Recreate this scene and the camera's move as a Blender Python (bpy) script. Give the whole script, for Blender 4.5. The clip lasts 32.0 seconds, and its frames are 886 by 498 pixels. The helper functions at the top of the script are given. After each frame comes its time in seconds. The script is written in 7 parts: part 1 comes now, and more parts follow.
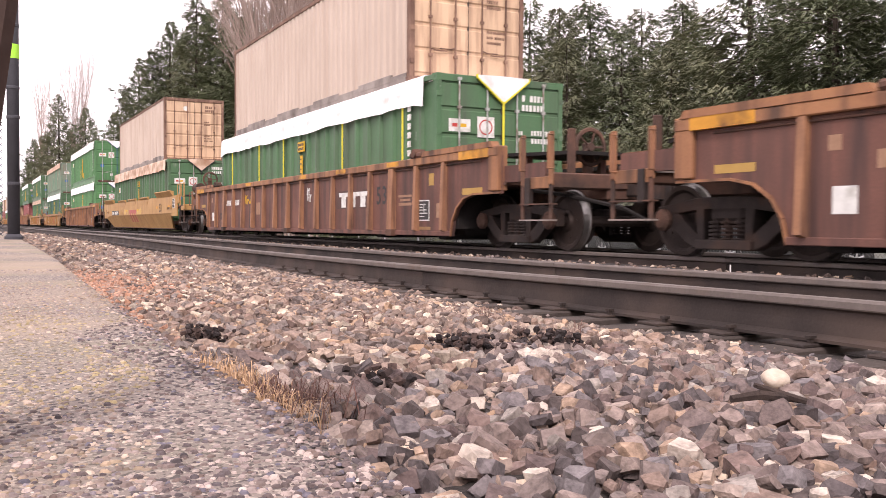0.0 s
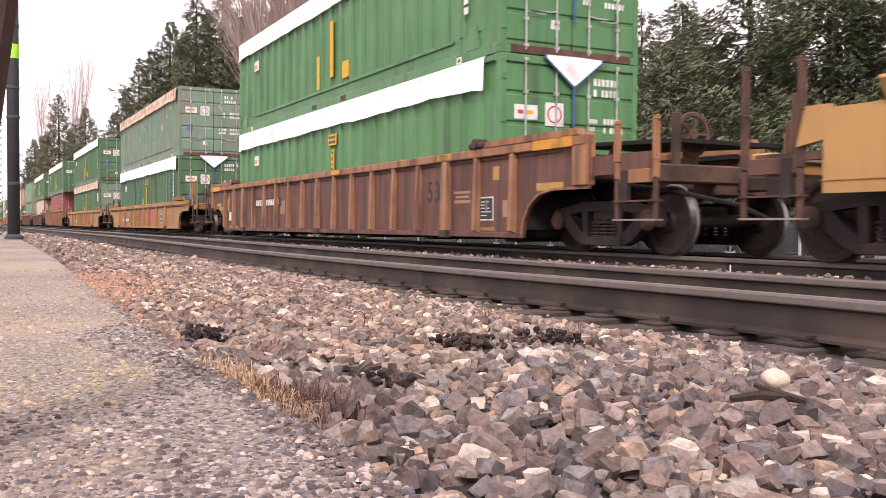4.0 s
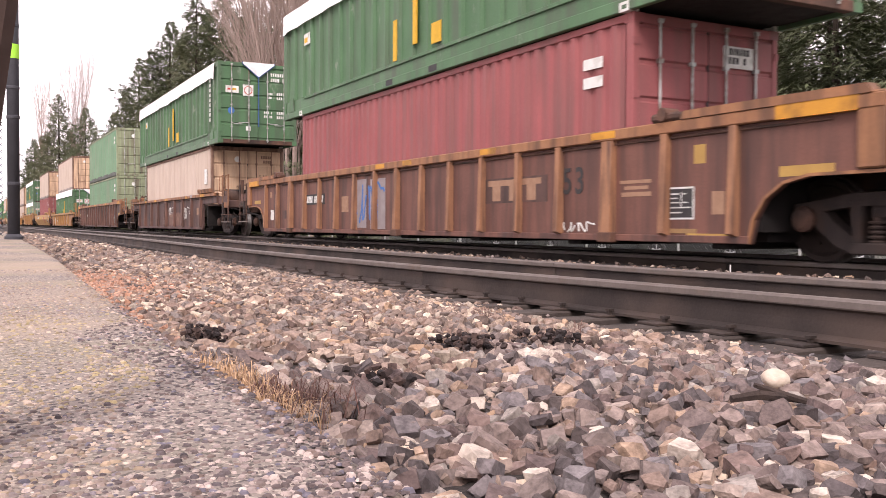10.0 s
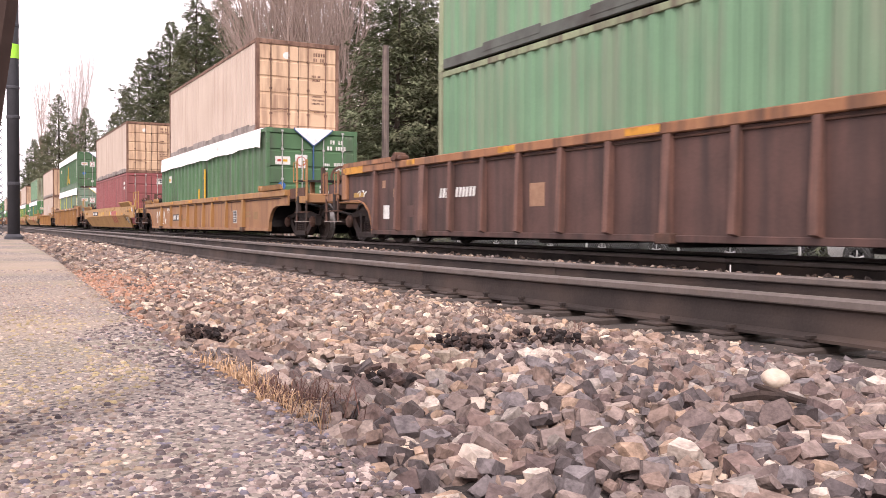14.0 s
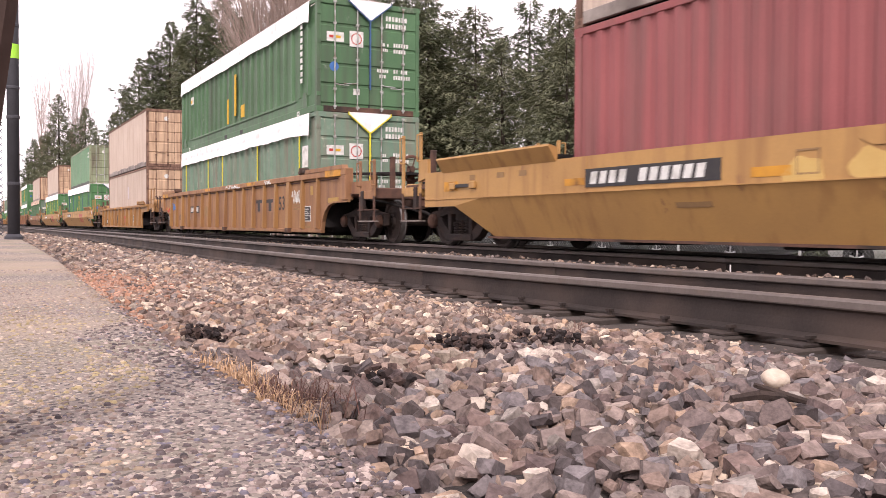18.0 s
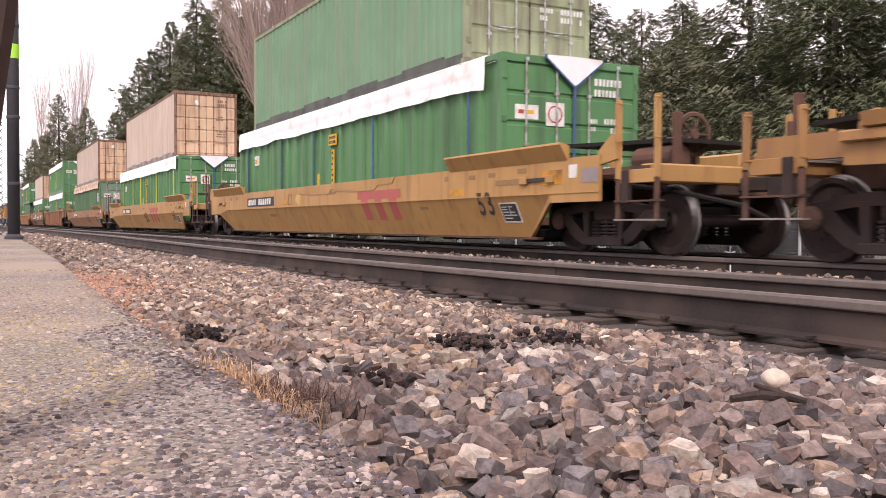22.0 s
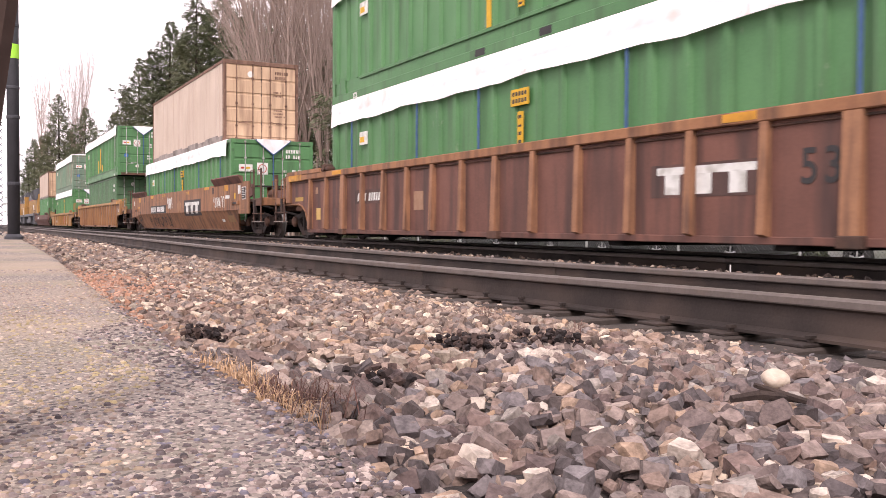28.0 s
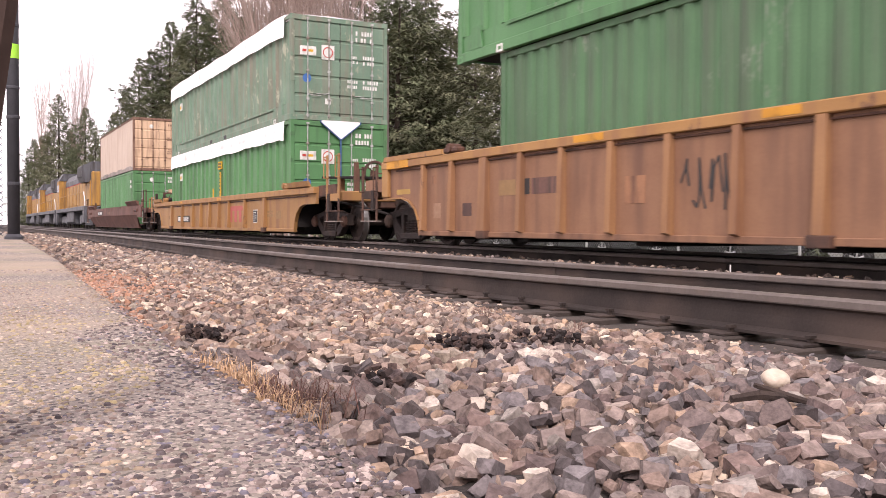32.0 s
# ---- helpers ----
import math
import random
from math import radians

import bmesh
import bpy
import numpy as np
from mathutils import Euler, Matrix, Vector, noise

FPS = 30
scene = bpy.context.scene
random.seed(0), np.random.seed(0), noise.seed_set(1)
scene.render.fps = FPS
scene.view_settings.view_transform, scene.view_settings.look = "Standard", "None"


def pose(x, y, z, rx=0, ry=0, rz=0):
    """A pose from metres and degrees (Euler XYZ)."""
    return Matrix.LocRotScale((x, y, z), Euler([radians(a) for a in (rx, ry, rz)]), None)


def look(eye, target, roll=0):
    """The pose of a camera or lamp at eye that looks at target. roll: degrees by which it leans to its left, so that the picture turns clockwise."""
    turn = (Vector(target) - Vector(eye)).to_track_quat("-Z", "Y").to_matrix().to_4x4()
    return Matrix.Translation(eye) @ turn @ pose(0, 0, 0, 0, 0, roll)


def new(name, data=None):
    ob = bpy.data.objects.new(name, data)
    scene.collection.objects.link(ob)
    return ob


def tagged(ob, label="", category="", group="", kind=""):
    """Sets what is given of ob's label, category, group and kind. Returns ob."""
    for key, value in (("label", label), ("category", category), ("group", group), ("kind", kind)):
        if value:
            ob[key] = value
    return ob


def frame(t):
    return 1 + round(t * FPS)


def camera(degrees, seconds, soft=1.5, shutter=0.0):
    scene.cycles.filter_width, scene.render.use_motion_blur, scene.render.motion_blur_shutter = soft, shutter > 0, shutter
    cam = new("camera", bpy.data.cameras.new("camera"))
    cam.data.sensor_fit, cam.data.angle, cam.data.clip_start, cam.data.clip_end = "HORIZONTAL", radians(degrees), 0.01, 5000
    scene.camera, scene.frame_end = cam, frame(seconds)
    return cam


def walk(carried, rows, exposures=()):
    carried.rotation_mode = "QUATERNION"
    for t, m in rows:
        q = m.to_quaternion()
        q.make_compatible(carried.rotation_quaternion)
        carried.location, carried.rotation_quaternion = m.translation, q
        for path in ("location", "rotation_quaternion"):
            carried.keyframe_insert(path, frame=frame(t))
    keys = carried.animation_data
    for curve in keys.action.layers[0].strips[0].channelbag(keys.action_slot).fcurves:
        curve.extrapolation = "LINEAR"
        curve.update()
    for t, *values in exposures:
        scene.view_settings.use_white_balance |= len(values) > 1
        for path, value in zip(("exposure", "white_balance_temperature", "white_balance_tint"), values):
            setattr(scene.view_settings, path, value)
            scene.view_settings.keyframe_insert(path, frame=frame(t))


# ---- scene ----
# ---- camera ----
EYE = (0.0, 0.0, 0.353)
YAW, PITCH = radians(62.294), radians(-1.49)
AIM = (EYE[0] - math.sin(YAW) * math.cos(PITCH), EYE[1] + math.cos(YAW) * math.cos(PITCH), EYE[2] + math.sin(PITCH))
cam = camera(52.147, 32.0, soft=0.75, shutter=0.12)
VIEW = look(EYE, AIM, 0.27)
walk(cam, [(0, VIEW), (32, VIEW)], exposures=[(t, e, 6750, 24) for t, e in ((0, 0.28), (3, 0.22), (7, 0.29), (11, 0.29), (13, 0.33), (17, 0.22), (19, 0.14), (21, 0.06), (25, 0.06), (28, 0.2), (30, 0.2), (31, 0.31), (32, 0.28))])

# ---- plan: x runs along the tracks, y across them, z = 0 on the rail tops ----
RAIL_A = 3.75            # near rail of the empty track
RAIL_B = RAIL_A + 1.505
RAIL_C = 7.603           # near rail of the train's track
RAIL_D = RAIL_C + 1.505
TRACK = RAIL_C + 0.7525  # middle of the train's track
PLATFORM = 0.08          # top of the platform
LONG, SHORT = 23.2, 19.55


def run(t):
    """How far the train has come at t seconds."""
    return 187.02 + 12.569 * (t - 16) + 0.01825 * (t - 16) ** 2 + 0.75 * math.sin(math.pi * t / 36)


# ---- daylight: thin overcast ----
world = bpy.data.worlds.new("overcast_sky")
scene.world = world
world.use_nodes = True
wn, wl = world.node_tree.nodes, world.node_tree.links
sky = wn.new("ShaderNodeTexSky")
sky.sky_type, sky.sun_disc = "NISHITA", False
sky.sun_elevation, sky.sun_rotation = radians(43), radians(127)
veil = wn.new("ShaderNodeMix")
veil.data_type = "RGBA"
veil.inputs[0].default_value = 0.93
veil.inputs[7].default_value = (18.0, 17.3, 17.6, 1)
wl.new(sky.outputs[0], veil.inputs[6])
wl.new(veil.outputs[2], wn["Background"].inputs[0])
wn["Background"].inputs[1].default_value = 0.084
sun = new("sun", bpy.data.lights.new("sun", "SUN"))
sun.data.energy, sun.data.angle, sun.data.color = 2.3, radians(14), (1.0, 0.95, 0.88)
SUN_FROM = (17, -13, 20)
sun.matrix_world = look(SUN_FROM, (0, 0, 0))

# ---- materials ----


def surface(name, colour, second=None, scale=6.0, rough=0.6, metal=0.0, bump=0.15, fine=60.0,
            stain=None, stain_amount=0.0, stain_scale=1.2, streak=False, vary=0.0, island=False, spots=None, blend=0.5, wear=None):
    """A node material: two tones mixed by coarse and fine noise, stains, and a fine relief."""
    m = bpy.data.materials.new(name)
    m.use_nodes = True
    n, l = m.node_tree.nodes, m.node_tree.links
    b = n["Principled BSDF"]
    b.inputs["Roughness"].default_value, b.inputs["Metallic"].default_value = rough, metal
    b.inputs["Specular IOR Level"].default_value = 0.35
    co = n.new("ShaderNodeTexCoord")
    info = n.new("ShaderNodeObjectInfo")
    shift = n.new("ShaderNodeVectorMath")
    shift.operation = "MULTIPLY_ADD"
    comb = n.new("ShaderNodeCombineXYZ")
    for i in range(3):
        l.new(info.outputs["Random"], comb.inputs[i])
    l.new(comb.outputs[0], shift.inputs[0])
    shift.inputs[1].default_value = (37, 53, 71)
    l.new(co.outputs["Object"], shift.inputs[2])
    second = second or tuple(c * 0.7 for c in colour)

    def noise_of(sc, detail, squash=None):
        t = n.new("ShaderNodeTexNoise")
        t.inputs["Scale"].default_value, t.inputs["Detail"].default_value = sc, detail
        src = shift.outputs[0]
        if squash:
            mp = n.new("ShaderNodeMapping")
            mp.inputs["Scale"].default_value = squash
            l.new(src, mp.inputs[0])
            src = mp.outputs[0]
        l.new(src, t.inputs["Vector"])
        return t

    def ramp_of(src, lo, hi):
        r = n.new("ShaderNodeMapRange")
        r.inputs[1].default_value, r.inputs[2].default_value = lo, hi
        l.new(src, r.inputs[0])
        return r.outputs[0]

    def mix_of(fac, a, c):
        x = n.new("ShaderNodeMix")
        x.data_type = "RGBA"
        for i, v in ((0, fac), (6, a), (7, c)):
            if isinstance(v, (int, float)):
                x.inputs[i].default_value = v
            elif isinstance(v, tuple):
                x.inputs[i].default_value = (*v, 1)
            else:
                l.new(v, x.inputs[i])
        return x.outputs[2]

    coarse, grain = noise_of(scale, 4), noise_of(fine, 3)
    add = n.new("ShaderNodeMath")
    add.operation = "MULTIPLY_ADD"
    l.new(grain.outputs[0], add.inputs[0])
    add.inputs[1].default_value = 0.5
    l.new(coarse.outputs[0], add.inputs[2])
    col = mix_of(ramp_of(add.outputs[0], blend, blend + 0.5), colour, second)
    if spots:
        for tone, sc, lo, hi in spots:
            s = noise_of(sc, 2)
            col = mix_of(ramp_of(s.outputs[0], lo, hi), col, tone)
    if stain:
        s = noise_of(stain_scale, 6, (3.2, 3.2, 0.3) if streak else None)
        col = mix_of(ramp_of(s.outputs[0], 0.62 - 0.3 * stain_amount, 0.8 - 0.15 * stain_amount), col, stain)
    if wear:
        tone, amount, sc = wear
        s = noise_of(sc, 9, (1.0, 1.0, 0.5))
        s.inputs["Roughness"].default_value = 0.72
        col = mix_of(ramp_of(s.outputs[0], 0.66 - 0.1 * amount, 0.72 - 0.1 * amount), col, tone)
    if vary or island:
        h = n.new("ShaderNodeHueSaturation")
        r = n.new("ShaderNodeMapRange")
        r.inputs[3].default_value, r.inputs[4].default_value = 1 - (vary or 0.3), 1 + (vary or 0.3)
        if island:
            geo = n.new("ShaderNodeNewGeometry")
            l.new(geo.outputs["Random Per Island"], r.inputs[0])
        else:
            l.new(info.outputs["Random"], r.inputs[0])
        l.new(r.outputs[0], h.inputs["Value"])
        l.new(col, h.inputs["Color"])
        col = h.outputs[0]
    l.new(col, b.inputs["Base Color"])
    rr = n.new("ShaderNodeMapRange")
    rr.inputs[3].default_value, rr.inputs[4].default_value = max(0.05, rough - 0.12), min(1, rough + 0.15)
    l.new(add.outputs[0], rr.inputs[0])
    l.new(rr.outputs[0], b.inputs["Roughness"])
    if bump:
        bp = n.new("ShaderNodeBump")
        bp.inputs["Strength"].default_value, bp.inputs["Distance"].default_value = bump, 0.02
        l.new(add.outputs[0], bp.inputs["Height"])
        l.new(bp.outputs[0], b.inputs["Normal"])
    return m


def stone_surface(name, tones, island):
    """Crushed rock: every piece takes one of several tones, with grain and a dusty mottling."""
    m = surface(name, (0.27, 0.237, 0.22), (0.085, 0.073, 0.068), 30, 0.85, 0, 0.4, 110, blend=0.5)
    n, l = m.node_tree.nodes, m.node_tree.links
    b = n["Principled BSDF"]
    ramp = n.new("ShaderNodeValToRGB")
    ramp.color_ramp.interpolation = "CONSTANT"
    els = ramp.color_ramp.elements
    while len(els) < len(tones):
        els.new(0.5)
    for i, c in enumerate(tones):
        els[i].position = i / len(tones)
        els[i].color = (*c, 1)
    if island:
        src = n.new("ShaderNodeNewGeometry").outputs["Random Per Island"]
    else:
        src = n.new("ShaderNodeObjectInfo").outputs["Random"]
    l.new(src, ramp.inputs[0])
    old = b.inputs["Base Color"].links[0].from_socket
    x = n.new("ShaderNodeMix")
    x.data_type, x.blend_type = "RGBA", "OVERLAY"
    x.inputs[0].default_value = 0.8
    l.new(ramp.outputs[0], x.inputs[6])
    lift = n.new("ShaderNodeHueSaturation")
    lift.inputs["Value"].default_value, lift.inputs["Saturation"].default_value = 3.3, 0.7
    l.new(old, lift.inputs["Color"])
    l.new(lift.outputs[0], x.inputs[7])
    l.new(x.outputs[2], b.inputs["Base Color"])
    return m


RUST = (0.10, 0.045, 0.025)
GRIME = (0.035, 0.028, 0.024)
M = {}
M["brown"] = surface("brown_paint", (0.19, 0.085, 0.062), (0.13, 0.062, 0.048), 1.6, 0.6, 0, 0.1, 40, (0.07, 0.04, 0.035), 0.7, 1.4, True, 0.08)
M["rib_brown"] = surface("worn_orange_brown_paint", (0.36, 0.18, 0.095), (0.24, 0.12, 0.07), 3, 0.6, 0, 0.1, 40, (0.1, 0.055, 0.042), 0.5, 3, True)
M["rib_dark"] = surface("worn_brown_paint", (0.19, 0.1, 0.075), (0.13, 0.07, 0.057), 3, 0.6, 0, 0.1, 40, (0.06, 0.04, 0.035), 0.6, 3, True)
M["dark_brown"] = surface("dark_brown_paint", (0.13, 0.07, 0.058), (0.085, 0.05, 0.043), 1.6, 0.62, 0, 0.1, 40, (0.05, 0.033, 0.03), 0.7, 1.4, True, 0.08)
M["orange_brown"] = surface("orange_brown_paint", (0.35, 0.17, 0.08), (0.25, 0.115, 0.06), 1.4, 0.58, 0, 0.1, 40, (0.09, 0.05, 0.035), 0.6, 1.4, True, 0.06)
M["yellow"] = surface("yellow_paint", (0.46, 0.265, 0.09), (0.38, 0.215, 0.08), 1.2, 0.5, 0, 0.08, 40, (0.3, 0.155, 0.06), 0.35, 1.6, True, 0.05, wear=((0.24, 0.12, 0.06), 0.2, 3.0))
M["pale_yellow"] = surface("pale_yellow_paint", (0.37, 0.2, 0.07), (0.3, 0.16, 0.062), 1.2, 0.52, 0, 0.08, 40, (0.24, 0.12, 0.06), 0.45, 1.1, True, 0.05, wear=((0.14, 0.075, 0.05), 0.35, 2.6))
M["rusty_yellow"] = surface("rusty_yellow_paint", (0.35, 0.188, 0.086), (0.28, 0.145, 0.074), 1.6, 0.6, 0, 0.12, 40, (0.2, 0.1, 0.06), 0.5, 1.1, True, 0.05, wear=((0.15, 0.075, 0.05), 0.5, 2.4))
M["tan_brown"] = surface("faded_tan_brown_paint", (0.29, 0.155, 0.088), (0.23, 0.12, 0.072), 1.6, 0.6, 0, 0.12, 40, (0.15, 0.08, 0.055), 0.5, 1.1, True, 0.05)
M["bright_yellow"] = surface("safety_yellow_paint", (0.62, 0.3, 0.03), (0.5, 0.23, 0.03), 4, 0.5, 0, 0.08, 50, RUST, 0.4, 3)
M["rust"] = surface("rusty_steel", (0.15, 0.075, 0.05), (0.085, 0.05, 0.04), 5, 0.75, 0.1, 0.25, 70, GRIME, 0.6, 2)
# tones of gear and underframe lowered to deepen the shade beneath the cars
M["running_gear"] = surface("grimy_cast_steel", (0.042, 0.031, 0.028), (0.024, 0.019, 0.018), 6, 0.75, 0.1, 0.3, 80, (0.075, 0.045, 0.034), 0.4, 3)
M["shaded_gear"] = surface("shade_darkened_steel", (0.018, 0.015, 0.014), (0.012, 0.01, 0.01), 5, 0.8, 0.1, 0.25, 70)
M["wheel"] = surface("rusty_wheel_steel", (0.045, 0.031, 0.026), (0.027, 0.02, 0.018), 4, 0.6, 0.4, 0.15, 60)
M["tread"] = surface("polished_wheel_tread", (0.36, 0.35, 0.34), (0.2, 0.19, 0.18), 8, 0.35, 1.0, 0.05, 90)
M["rail_side"] = surface("rusty_rail_steel", (0.045, 0.034, 0.03), (0.027, 0.021, 0.019), 3, 0.65, 0.1, 0.15, 60, (0.082, 0.058, 0.047), 0.6, 1.3)
M["rail_head"] = surface("worn_rail_head_steel", (0.175, 0.148, 0.134), (0.13, 0.11, 0.1), 6, 0.5, 0.3, 0.05, 60, (0.15, 0.115, 0.095), 0.4, 5)
M["tie"] = surface("weathered_timber_tie", (0.075, 0.06, 0.052), (0.045, 0.037, 0.033), 5, 0.9, 0, 0.5, 60)
M["green"] = surface("green_container_paint", (0.08, 0.178, 0.085), (0.059, 0.135, 0.066), 0.9, 0.5, 0, 0.06, 40, (0.07, 0.1, 0.065), 0.55, 1.1, True, 0.06, wear=((0.17, 0.22, 0.16), 0.5, 2.2))
M["bright_green"] = surface("bright_green_container_paint", (0.086, 0.235, 0.092), (0.066, 0.18, 0.074), 0.9, 0.46, 0, 0.05, 40, (0.055, 0.115, 0.055), 0.4, 1.1, True, 0.05, wear=((0.16, 0.24, 0.15), 0.3, 2.2))
M["old_green"] = surface("weathered_green_container_paint", (0.18, 0.27, 0.2), (0.12, 0.205, 0.145), 1.6, 0.65, 0, 0.1, 40, (0.2, 0.185, 0.145), 0.55, 1.3, True, 0.06, wear=((0.33, 0.35, 0.27), 0.7, 2.6))
M["pale_green"] = surface("faded_green_container_paint", (0.155, 0.3, 0.178), (0.125, 0.24, 0.145), 0.9, 0.55, 0, 0.06, 40, (0.2, 0.24, 0.17), 0.5, 1.0, True, 0.05)
M["pale_green_end"] = surface("sooty_green_container_paint", (0.3, 0.35, 0.215), (0.21, 0.25, 0.155), 1.4, 0.6, 0, 0.1, 40, (0.13, 0.11, 0.08), 0.6, 1.4, True, 0.05)
M["red"] = surface("faded_red_container_paint", (0.32, 0.095, 0.095), (0.25, 0.078, 0.08), 0.9, 0.55, 0, 0.06, 40, (0.2, 0.085, 0.08), 0.6, 1.1, True, 0.05)
M["tan"] = surface("faded_tan_container_paint", (0.54, 0.45, 0.38), (0.47, 0.385, 0.32), 0.8, 0.6, 0, 0.05, 40, (0.43, 0.34, 0.28), 0.5, 1.2, True, 0.05)
M["tan_end"] = surface("tan_door_paint", (0.63, 0.45, 0.3), (0.52, 0.36, 0.24), 1.4, 0.6, 0, 0.08, 40, (0.3, 0.19, 0.13), 0.55, 1.8, True, 0.05)
M["tan_rust"] = surface("rusty_tan_frame_paint", (0.28, 0.17, 0.12), (0.17, 0.1, 0.075), 3, 0.7, 0, 0.15, 50, (0.1, 0.055, 0.04), 0.7, 3, True)
M["grey_rail"] = surface("weathered_grey_rail_paint", (0.33, 0.29, 0.26), (0.24, 0.21, 0.19), 3, 0.6, 0, 0.1, 50, (0.1, 0.08, 0.07), 0.6, 2)
M["dark_rail"] = surface("sooty_green_rail_paint", (0.11, 0.125, 0.11), (0.08, 0.088, 0.08), 3, 0.65, 0, 0.1, 50, (0.06, 0.055, 0.05), 0.5, 2)
M["tarp"] = surface("white_vinyl_tarp", (0.85, 0.84, 0.85), (0.77, 0.75, 0.76), 2.2, 0.5, 0, 0.25, 14, (0.6, 0.56, 0.52), 0.3, 2.5)
M["tan_tarp"] = surface("stained_canvas_tarp", (0.68, 0.54, 0.43), (0.52, 0.38, 0.28), 2.2, 0.7, 0, 0.3, 18, (0.33, 0.19, 0.12), 0.75, 2.2)
M["yellow_strap"] = surface("yellow_webbing", (0.72, 0.66, 0.05), (0.6, 0.55, 0.05), 8, 0.7, 0, 0.1, 90)
M["blue_strap"] = surface("blue_webbing", (0.06, 0.13, 0.26), (0.045, 0.1, 0.2), 8, 0.7, 0, 0.1, 90)
M["white_mark"] = surface("white_marking", (0.74, 0.75, 0.72), (0.6, 0.61, 0.58), 8, 0.6, 0, 0.03, 60, (0.4, 0.4, 0.36), 0.45, 6)
M["yellow_mark"] = surface("yellow_marking", (0.68, 0.4, 0.03), (0.55, 0.33, 0.03), 8, 0.6, 0, 0.03, 60)
M["dark_mark"] = surface("dark_marking", (0.028, 0.028, 0.032), (0.05, 0.047, 0.045), 8, 0.6, 0, 0.03, 60)
M["pink_mark"] = surface("faded_red_marking", (0.46, 0.1, 0.1), (0.38, 0.12, 0.09), 5, 0.6, 0, 0.03, 60)
M["dull_yellow_mark"] = surface("dull_yellow_marking", (0.44, 0.28, 0.075), (0.36, 0.22, 0.07), 6, 0.6, 0, 0.03, 60)
M["tan_mark"] = surface("faded_tan_stencil", (0.36, 0.22, 0.14), (0.27, 0.155, 0.1), 9, 0.65, 0, 0.03, 60)
M["cream_mark"] = surface("pale_yellow_paint_blotch", (0.58, 0.4, 0.14), (0.52, 0.34, 0.115), 4, 0.6, 0, 0.03, 60)
M["faint_mark"] = surface("faint_grey_brown_stencil", (0.3, 0.18, 0.08), (0.24, 0.15, 0.075), 9, 0.65, 0, 0.03, 60)
M["worn_steel"] = surface("scuffed_step_steel", (0.34, 0.3, 0.27), (0.2, 0.16, 0.14), 12, 0.5, 0.3, 0.05, 80)
M["red_mark"] = surface("red_marking", (0.5, 0.05, 0.04), (0.4, 0.06, 0.05), 8, 0.6, 0, 0.03, 60)
M["blue_mark"] = surface("blue_marking", (0.05, 0.16, 0.42), (0.05, 0.14, 0.36), 8, 0.6, 0, 0.03, 60)
M["grey_mark"] = surface("grey_paint_patch", (0.3, 0.27, 0.27), (0.24, 0.2, 0.2), 6, 0.6, 0, 0.03, 60)
M["lavender_patch"] = surface("pale_lavender_paint", (0.55, 0.49, 0.5), (0.5, 0.44, 0.43), 5, 0.6, 0, 0.03, 50)
M["steel_rod"] = surface("galvanised_rod", (0.5, 0.52, 0.5), (0.36, 0.38, 0.36), 10, 0.45, 0.5, 0.05, 90, (0.2, 0.14, 0.1), 0.5, 5)

# ---- building helpers ----


def box(bm, x0, x1, y0, y1, z0, z1, bevel=0.0):
    vs = [bm.verts.new((x, y, z)) for x in (x0, x1) for y in (y0, y1) for z in (z0, z1)]
    fs = [bm.faces.new([vs[i] for i in q]) for q in ((0, 1, 3, 2), (4, 6, 7, 5), (0, 4, 5, 1), (2, 3, 7, 6), (0, 2, 6, 4), (1, 5, 7, 3))]
    if bevel:
        bmesh.ops.bevel(bm, geom=list({e for f in fs for e in f.edges}), offset=bevel, segments=1, affect="EDGES")
    return bm


def prism(bm, pts, axis, a, b):
    """Extrude a closed outline along an axis: 'y' takes (x, z), 'x' takes (y, z), 'z' takes (x, y)."""
    def at(p, s):
        return {"y": (p[0], s, p[1]), "x": (s, p[0], p[1]), "z": (p[0], p[1], s)}[axis]
    lo, hi = [bm.verts.new(at(p, a)) for p in pts], [bm.verts.new(at(p, b)) for p in pts]
    bm.faces.new(lo)
    bm.faces.new(hi[::-1])
    for i in range(len(pts)):
        j = (i + 1) % len(pts)
        bm.faces.new((lo[i], hi[i], hi[j], lo[j]))
    return bm


def rod(bm, p0, p1, r, seg=8, r1=None):
    p0, p1 = Vector(p0), Vector(p1)
    d = (p1 - p0).normalized()
    u = d.orthogonal().normalized()
    w = d.cross(u)
    r1 = r if r1 is None else r1
    a = [bm.verts.new(p0 + (u * math.cos(k * math.tau / seg) + w * math.sin(k * math.tau / seg)) * r) for k in range(seg)]
    b = [bm.verts.new(p1 + (u * math.cos(k * math.tau / seg) + w * math.sin(k * math.tau / seg)) * r1) for k in range(seg)]
    for k in range(seg):
        bm.faces.new((a[k], a[(k + 1) % seg], b[(k + 1) % seg], b[k]))
    bm.faces.new(a[::-1])
    bm.faces.new(b)
    return bm


def pipe(bm, pts, r, seg=6):
    for a, b in zip(pts, pts[1:]):
        rod(bm, a, b, r, seg)
    return bm


